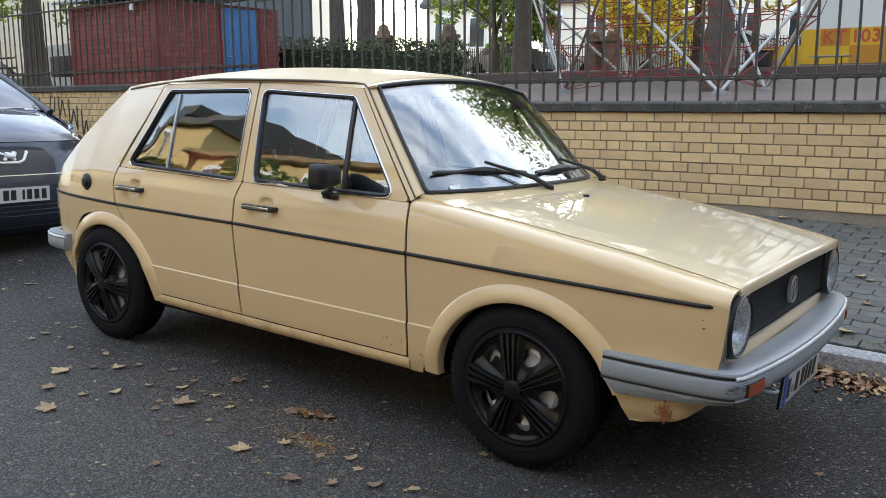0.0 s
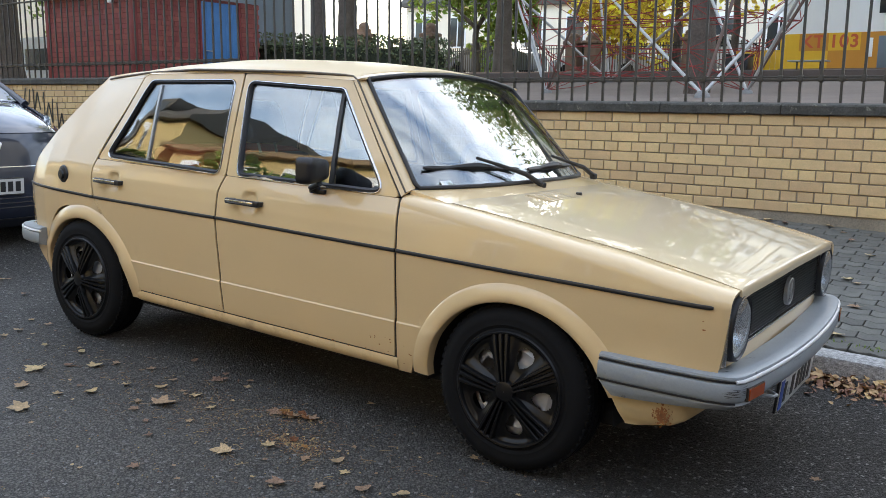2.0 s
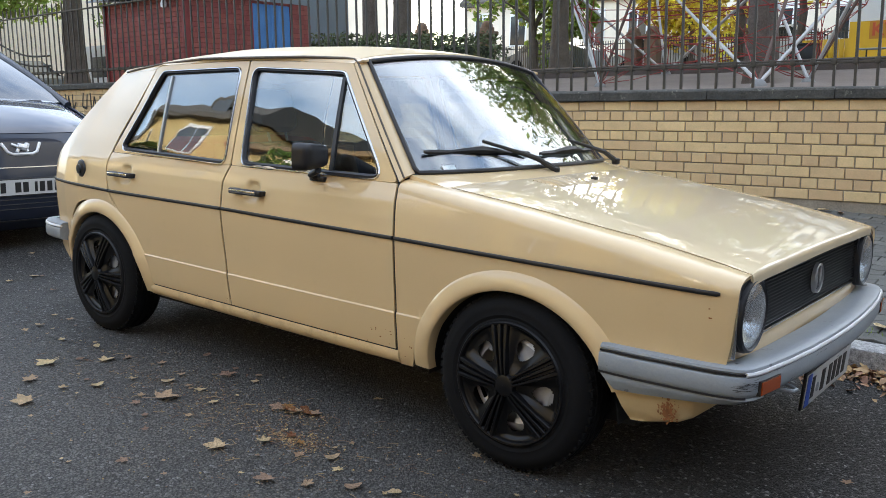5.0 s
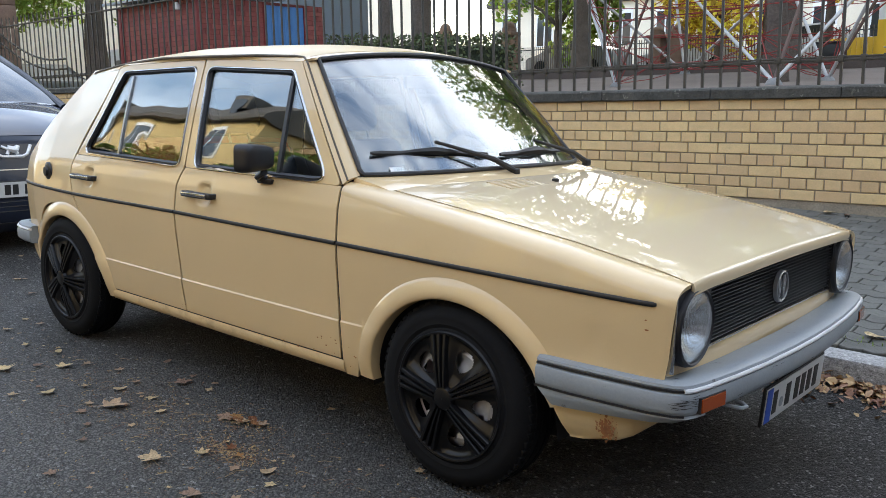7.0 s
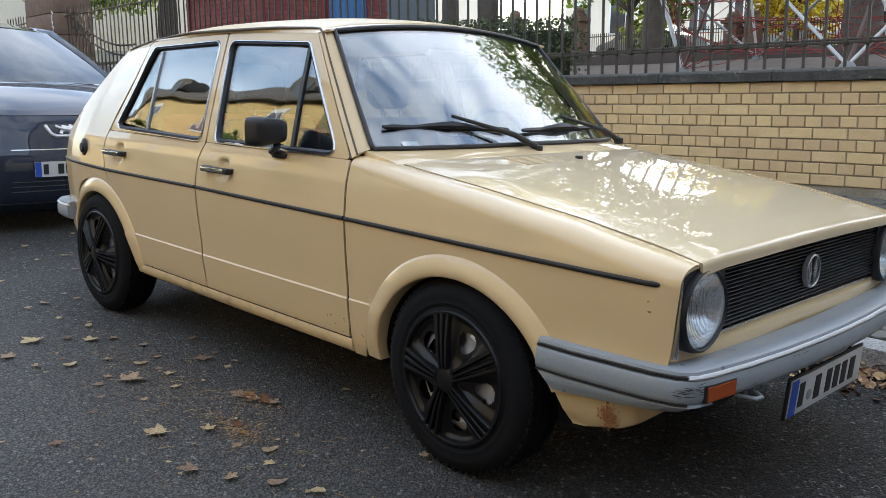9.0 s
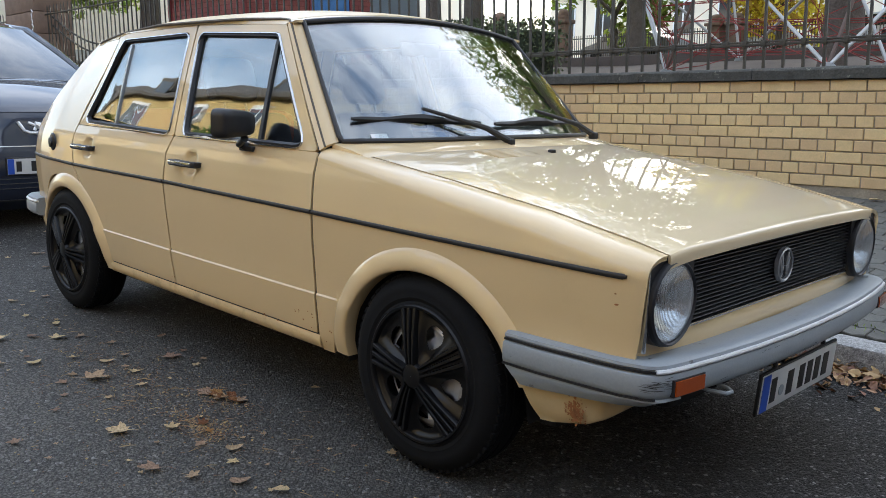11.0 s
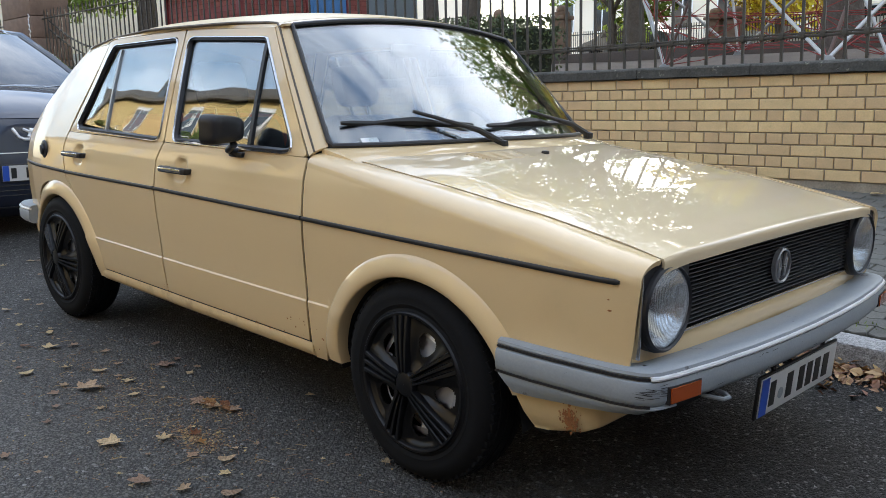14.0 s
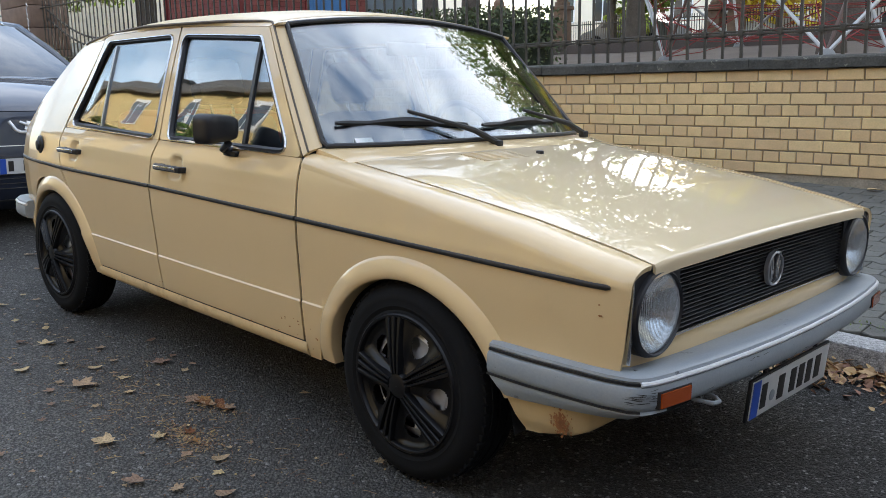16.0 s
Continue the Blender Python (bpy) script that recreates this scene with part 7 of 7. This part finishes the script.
# ---- fallen leaves ----
def leaf_outline(seed):
    """A lobed leaf outline with teeth and a stalk; each seed is worn and torn in its own way."""
    rng = random.Random(seed)
    pts = []
    if seed in (4, 7):
        n = 22
        return [((0.46 + rng.uniform(-0.08, 0.08)) * math.sin(2 * math.pi * k / n) * (1 + 0.25 * math.cos(2 * math.pi * k / n)), (0.9 if seed == 4 else 0.62) * math.cos(2 * math.pi * k / n) + rng.uniform(-0.03, 0.03)) for k in range(n)]
    torn = rng.randrange(5) if seed % 2 else -1
    for k in range(5):
        a = radians(-118 + 59 * k) + rng.uniform(-0.12, 0.12)
        r = (0.66, 0.88, 1.0, 0.88, 0.66)[k] * rng.uniform(0.82, 1.1) * (0.6 if k == torn else 1.0)
        pts += [(a - 0.36, r * 0.68), (a - 0.27, r * 0.80), (a - 0.17, r * 0.78), (a - 0.09, r * 0.92), (a, r), (a + 0.09, r * 0.90), (a + 0.18, r * 0.77), (a + 0.27, r * 0.79), (a + 0.36, r * 0.66)]
        if k < 4:
            pts.append((a + 0.51, r * rng.uniform(0.50, 0.62)))
    return [(r * math.sin(a), r * math.cos(a)) for a, r in pts] + [(0.06, -0.25), (0.025, -0.45), (0.03, -0.95), (-0.01, -0.95), (-0.02, -0.45), (-0.06, -0.25)]


def leaf_mesh(seed, curl):
    bm = bmesh.new()
    rng = random.Random(seed + 50)
    ph, fold = rng.uniform(0, 6.28), rng.uniform(0.2, 0.9)
    o = leaf_outline(seed)

    def at(x, y):
        r = math.hypot(x, y)
        z = curl * (0.55 * r * r * (0.7 + 0.6 * math.sin(2 * math.atan2(y, x) + ph)) + fold * abs(x)) + 0.10 * curl * noise.noise(Vector((x * 4, y * 4, seed)))
        pull = 1 - 0.25 * curl * r
        return (x * pull, y * pull, max(0.02, z + 0.05))

    rings = [[bm.verts.new(at(x * k, y * k)) for x, y in o] for k in (1.0, 0.72, 0.4)]
    c = bm.verts.new(at(0, 0))
    n = len(o)
    for i in range(n):
        j = (i + 1) % n
        for a, b in zip(rings, rings[1:]):
            bm.faces.new((a[i], a[j], b[j], b[i]))
        bm.faces.new((rings[2][i], rings[2][j], c))
    return to_mesh("leaf", finish(bm, 60), M_DRY)


LEAVES = [leaf_mesh(k, (0.08, 0.16, 0.3, 0.12, 0.35, 0.22, 0.18, 0.4, 0.5)[k]) for k in range(9)]


def leaf(x, y, z, size, turn, kind, tilt=0.0):
    ob = new("leaf", LEAVES[kind])
    ob.matrix_basis = pose(x, y, z, tilt, tilt * 0.6, turn) @ Matrix.Scale(size, 4)
    return tagged(ob, "dry brown fallen maple leaf lying on the ground", "leaf", "fallen leaves")


SPOTS_A = [(-2.08, -1.16), (-1.93, -0.99), (-1.91, -1.32), (-1.75, -1.17), (-1.69, -1.45), (-1.35, -1.1), (-1.43, -1.13), (-1.37, -1.19), (-1.24, -1.24), (-1.12, -1.14), (-1.12, -1.32), (-0.81, -1.24), (-0.94, -1.51), (-0.47, -1.06), (-0.5, -1.3), (-0.39, -1.25), (-0.74, -1.12), (-1.41, -0.76), (-1.44, -0.68), (-1.29, -0.68), (-1.24, -0.74), (-1.39, -0.94), (-1.32, -0.94), (-1.17, -1.0)]
SPOTS_B = [(-1.68, -0.65), (-1.54, -0.88), (-0.87, -0.85), (-0.8, -0.83), (-0.95, -0.86), (-0.73, -0.55), (-2.02, -1.05), (-1.66, -1.18), (-1.73, -1.29), (-1.9, -0.9), (-1.73, -0.85), (-1.5, -0.97), (-0.57, -1.11), (-0.39, -1.11), (-0.27, -1.17), (-0.15, -1.12), (-2.83, -0.74), (-3.8, -0.3), (-2.37, -0.94), (-2.65, -0.99), (-2.68, -0.73), (-2.15, -0.9), (-1.63, -1.04), (0.86, -0.13), (-0.13, -0.74)]
BIG = {(-2.08, -1.16): 0.07, (-1.69, -1.45): 0.068, (-1.35, -1.1): 0.078, (-0.81, -1.24): 0.062, (-1.91, -1.32): 0.05, (-1.93, -0.99): 0.055, (-0.5, -1.3): 0.05, (-1.41, -0.76): 0.06, (-0.47, -1.06): 0.036, (-0.87, -0.85): 0.055, (-0.95, -0.86): 0.05}
rng = random.Random(61)
for x, y in SPOTS_A + SPOTS_B:
    leaf(x, y, 0.004, BIG.get((x, y), rng.uniform(0.022, 0.040)), rng.uniform(0, 360), rng.randrange(9), rng.uniform(-6, 6))
for _ in range(70):
    x, y = rng.uniform(-7.5, -2.2), rng.uniform(-2.2, 0.9)
    if y > -0.85 and x > -3.2 or (y > -0.9 and x < -4.7):
        continue
    leaf(x, y, 0.004, rng.uniform(0.02, 0.045), rng.uniform(0, 360), rng.randrange(9), rng.uniform(-6, 6))
for _ in range(80):
    leaf(rng.uniform(-2.6, 0.2), rng.uniform(-1.9, -0.75), 0.004, rng.uniform(0.007, 0.017), rng.uniform(0, 360), rng.randrange(9), rng.uniform(-8, 8))
M_CLUMP = mat("rust_brown_leaf", (0.36, 0.17, 0.05), 0.8, spread=0.4, scale=3, fine=14, bump=0.03, bump_scale=6, per_object=0.3)
for x, y, sz, kind, tilt in ((-0.88, -0.87, 0.052, 8, 9), (-0.82, -0.85, 0.046, 5, -12), (-0.85, -0.83, 0.040, 7, 16), (-0.93, -0.84, 0.034, 2, -8), (-0.70, -1.03, 0.030, 8, 8), (-0.64, -1.05, 0.026, 5, -10)):
    ob = leaf(x, y, 0.006, sz, rng.uniform(0, 360), kind, tilt)
    me = ob.data.copy()
    me.materials.clear()
    me.materials.append(M_CLUMP)
    ob.data = me
    tagged(ob, "crumpled rust-brown leaf on the asphalt", "leaf", "fallen leaves")
pave = lambda y: PAVE_Z + (y - 1.3) * (FOOT_Z - PAVE_Z) / 2.77
for x, y, sz in ((0.47, 2.55, 0.06), (0.54, 2.48, 0.04), (0.62, 2.01, 0.055), (0.61, 1.49, 0.06), (-0.35, 3.93, 0.07), (-0.22, 3.90, 0.05), (0.23, 3.79, 0.04), (0.32, 3.58, 0.05), (0.9, 3.3, 0.05), (1.1, 2.7, 0.05), (0.75, 3.0, 0.04), (0.5, 3.2, 0.045), (1.3, 2.2, 0.05), (1.6, 3.5, 0.06), (0.1, 3.95, 0.06), (0.95, 1.8, 0.05)):
    leaf(x, y, pave(y) + 0.006, sz, rng.uniform(0, 360), rng.randrange(9), rng.uniform(-6, 6))

# leaf litter: crumbs on the road and the drift in the gutter
def litter(name, label, places, seed, size, lift):
    r = random.Random(seed)
    bm = bmesh.new()
    for x, y, z in places:
        nrm = Vector((r.gauss(0, lift), r.gauss(0, lift), 1)).normalized()
        t = nrm.orthogonal().normalized()
        t.rotate(Matrix.Rotation(r.uniform(0, 6.28), 3, nrm))
        b = nrm.cross(t)
        s = size * r.uniform(0.4, 1.4)
        e = r.uniform(0.35, 0.9)
        p = Vector((x, y, z + s * 0.15))
        vs = [bm.verts.new(p + q) for q in (t * s, t * s * 0.4 + b * s * e * 0.8 + nrm * s * 0.2, -t * s * 0.5 + b * s * e * 0.6, -t * s, -t * s * 0.3 - b * s * e + nrm * s * 0.25, t * s * 0.6 - b * s * e * 0.5)]
        bm.faces.new(vs)
    return tagged(part(name, bm, M_DRIFT if lift > 0.4 else M_DRY_STUFF, None, label, weld=0), label, "leaf litter", kind="stuff")


r = random.Random(71)
spots = []
for cx, cy, sx, sy, n in ((-0.85, -0.86, 0.09, 0.035, 260), (-0.68, -1.04, 0.08, 0.03, 700), (-1.05, -1.0, 0.28, 0.09, 520), (-1.35, -0.95, 0.35, 0.14, 420), (-1.7, -1.1, 0.5, 0.22, 240), (-0.5, -1.2, 0.35, 0.22, 260), (-1.2, -1.0, 1.2, 0.5, 700), (-2.0, -1.3, 0.9, 0.35, 300), (-3.6, -0.8, 1.0, 0.5, 80)):
    spots += [(r.gauss(cx, sx), r.gauss(cy, sy), 0.003) for _ in range(n)]
litter("leaf_litter", "brown crumbs of dry leaves strewn on the asphalt", [p for p in spots if p[1] < -0.62 or p[0] < -3.1], 72, 0.0040, 0.22)
straws = bmesh.new()
for _ in range(150):
    x, y = r.gauss(-1.0, 0.5), r.gauss(-1.02, 0.16)
    if y > -0.65:
        continue
    a, ln = r.uniform(0, 6.28), r.uniform(0.012, 0.05)
    d = Vector((math.cos(a), math.sin(a), 0)) * ln
    p = Vector((x, y, 0.004))
    tube(straws, [p, p + d * 0.5 + Vector((r.uniform(-1, 1), r.uniform(-1, 1), 0.6)) * ln * 0.12, p + d], 0.0009, 4)
tagged(part("straws", straws, M_DRY_STUFF, None, weld=0), "thin dry stalks scattered on the asphalt", "leaf stalk", kind="stuff")
drift = []
for _ in range(4200):
    x = r.uniform(-3.0, 4.0)
    y = KERB_Y - abs(r.gauss(0, 0.11))
    drift.append((x, y, 0.004 + max(0, 0.05 - 0.35 * (KERB_Y - y)) * r.random()))
litter("leaf_drift", "drift of dry brown leaves along the kerb", drift, 73, 0.022, 0.55)
tufts = bmesh.new()
for _ in range(260):
    x, y = r.choice(((0.55, 1.42), (0.85, 1.38), (1.25, 1.5), (0.3, 1.36), (1.7, 1.4)))
    x, y = x + r.gauss(0, 0.09), y + r.gauss(0, 0.02)
    a, h = r.uniform(0, 6.28), r.uniform(0.006, 0.022)
    d = Vector((math.cos(a), math.sin(a), 0))
    p = Vector((x, y, pave(y) - 0.004))
    q = Vector((-d.y, d.x, 0)) * 0.004
    vs = [tufts.verts.new(c) for c in (p - q, p + q, p + d * h * 0.8 + Vector((0, 0, h)))]
    tufts.faces.new(vs)
tagged(part("moss", tufts, M_MOSS, None, weld=0), "bright green moss in the paver joints", "moss", kind="stuff")

# ---- pieces of the wall and the pavement ----
rng = random.Random(81)
brick_me = {}
for ln in (BRICK - 0.0105, BRICK / 2 - 0.0105):
    for k in range(3):
        bm = new_box((0, 0, 0), (ln, 0.035, COURSE - 0.0105), 0)
        for v in bm.verts:
            v.co += Vector((rng.uniform(-1, 1), rng.uniform(-1, 1), rng.uniform(-1, 1))) * 0.0012
        bmesh.ops.bevel(bm, geom=[e for e in bm.edges if all(abs(v.co.y) < 0.01 for v in e.verts)], offset=0.003, segments=1, affect="EDGES")
        brick_me[(round(ln, 4), k)] = to_mesh("brick", finish(bm, 20), M_BRICK)
rest = bmesh.new()


def lay(u0, u1, rows, top, loose):
    for j in rows:
        w = top - j * COURSE
        head = j % 2 == 1
        pitch = BRICK / 2 if head else BRICK
        off = BRICK / 4 if head else 0.0
        k = math.floor((u0 - off) / pitch)
        while off + k * pitch < u1:
            u = off + k * pitch
            k += 1
            if u < u0:
                continue
            m = Matrix.Translation((u + 0.005, -rng.uniform(0.004, 0.0085), w + 0.005 + rng.uniform(-0.0008, 0.0008)))
            me = brick_me[(round(pitch - 0.0105, 4), rng.randrange(3))]
            if loose:
                b = new("brick", me)
                b.matrix_basis = m
                b.parent = wall
            else:
                n0 = len(rest.verts)
                rest.from_mesh(me)
                rest.verts.ensure_lookup_table()
                for v in rest.verts[n0:]:
                    v.co = m @ v.co


lay(-2.3, 2.0, range(0, 9), 0.0, True)
lay(2.0, 6.0, range(0, 10), 0.0, False)
lay(STEP_U, -2.3, range(0, 10), 0.0, False)
lay(-16.0, STEP_U, range(-3, 8), 0.0, False)
rest_me = to_mesh("bricks", rest, M_BRICK_REST)
rb = new("bricks", rest_me)
rb.parent = wall
tagged(rb, kind="stuff")
# scrawls of black paint on the far stretch
for k, pts in enumerate((((0, 0.25), (0.05, 0.0), (0.10, 0.22), (0.16, 0.0)), ((0.22, 0.24), (0.22, 0.0), (0.32, 0.12)), ((0.55, 0.26), (0.5, 0.05), (0.62, 0.02), (0.66, 0.24)), ((0.75, 0.25), (0.76, -0.08), (0.86, 0.2), (0.92, -0.06)), ((1.02, 0.2), (1.03, -0.22), (1.14, 0.05), (1.22, -0.24), (1.24, 0.1)), ((1.35, 0.05), (1.36, -0.32), (1.46, -0.1), (1.5, -0.35)))):
    sc = bmesh.new()
    for a, b in zip(pts, pts[1:]):
        d = Vector((b[0] - a[0], 0, b[1] - a[1]))
        n_ = Vector((-d.z, 0, d.x)).normalized() * 0.016
        a3, b3 = Vector((a[0], 0, a[1])), Vector((b[0], 0, b[1]))
        sc.faces.new([sc.verts.new(q) for q in (a3 - n_, b3 - n_, b3 + n_, a3 + n_)])
    ob = part("graffiti", sc, M_INK, wall, "black spray-paint scrawl")
    ob.matrix_basis = Matrix.Translation((-10.2, -0.0105, 0.03))
# interlocking pavers with zigzag sides
def paver(seed):
    r = random.Random(seed)
    L, Wd, z = 0.200, 0.100, 0.012
    n = 4
    low = [(L * i / n, (-z if i % 2 else z)) for i in range(n + 1)]
    high = [(x, y + Wd) for x, y in reversed(low)]
    o = low + high
    cx, cy = L / 2, Wd / 2
    bm = bmesh.new()
    ins = lambda k: [((x - cx) * (1 - k / L * 2) + cx, (y - cy) * (1 - k / Wd * 2) + cy) for x, y in o]
    rings = [[Vector((x, y, zz)) for x, y in ins(k)] for k, zz in ((0.0028, -0.06), (0.0028, -0.004), (0.0055, 0.0))]
    vv = grid(bm, rings, closed=True)
    bm.faces.new(vv[-1])
    return to_mesh("paver", finish(bm, 25), M_PAVER)


pavers = [paver(k) for k in range(3)]
rest = bmesh.new()
pavement = bpy.data.objects["pavement"]
rng = random.Random(91)
slope = math.atan2(FOOT_Z - PAVE_Z, 2.77)
for row in range(28):
    for col in range(-16, 26):
        x, d = col * 0.2 + (row % 2) * 0.1 - 0.1, row * 0.1 + 0.012
        y = 1.30 + d * math.cos(slope)
        if y > 3.98:
            continue
        m = Matrix.Translation((x, y, pave(y) + rng.uniform(-0.002, 0.002))) @ Matrix.Rotation(slope, 4, "X") @ Matrix.Rotation(rng.uniform(-0.01, 0.01), 4, "Z")
        me = pavers[rng.randrange(3)]
        if 0.15 < x < 1.6 and y < 3.9:
            p = new("paver", me)
            p.matrix_basis = m
            p.parent = pavement
        else:
            n0 = len(rest.verts)
            rest.from_mesh(me)
            rest.verts.ensure_lookup_table()
            for v in rest.verts[n0:]:
                v.co = m @ v.co
rp = new("pavers", to_mesh("pavers", rest, M_PAVER_REST))
rp.parent = pavement
tagged(rp, kind="stuff")
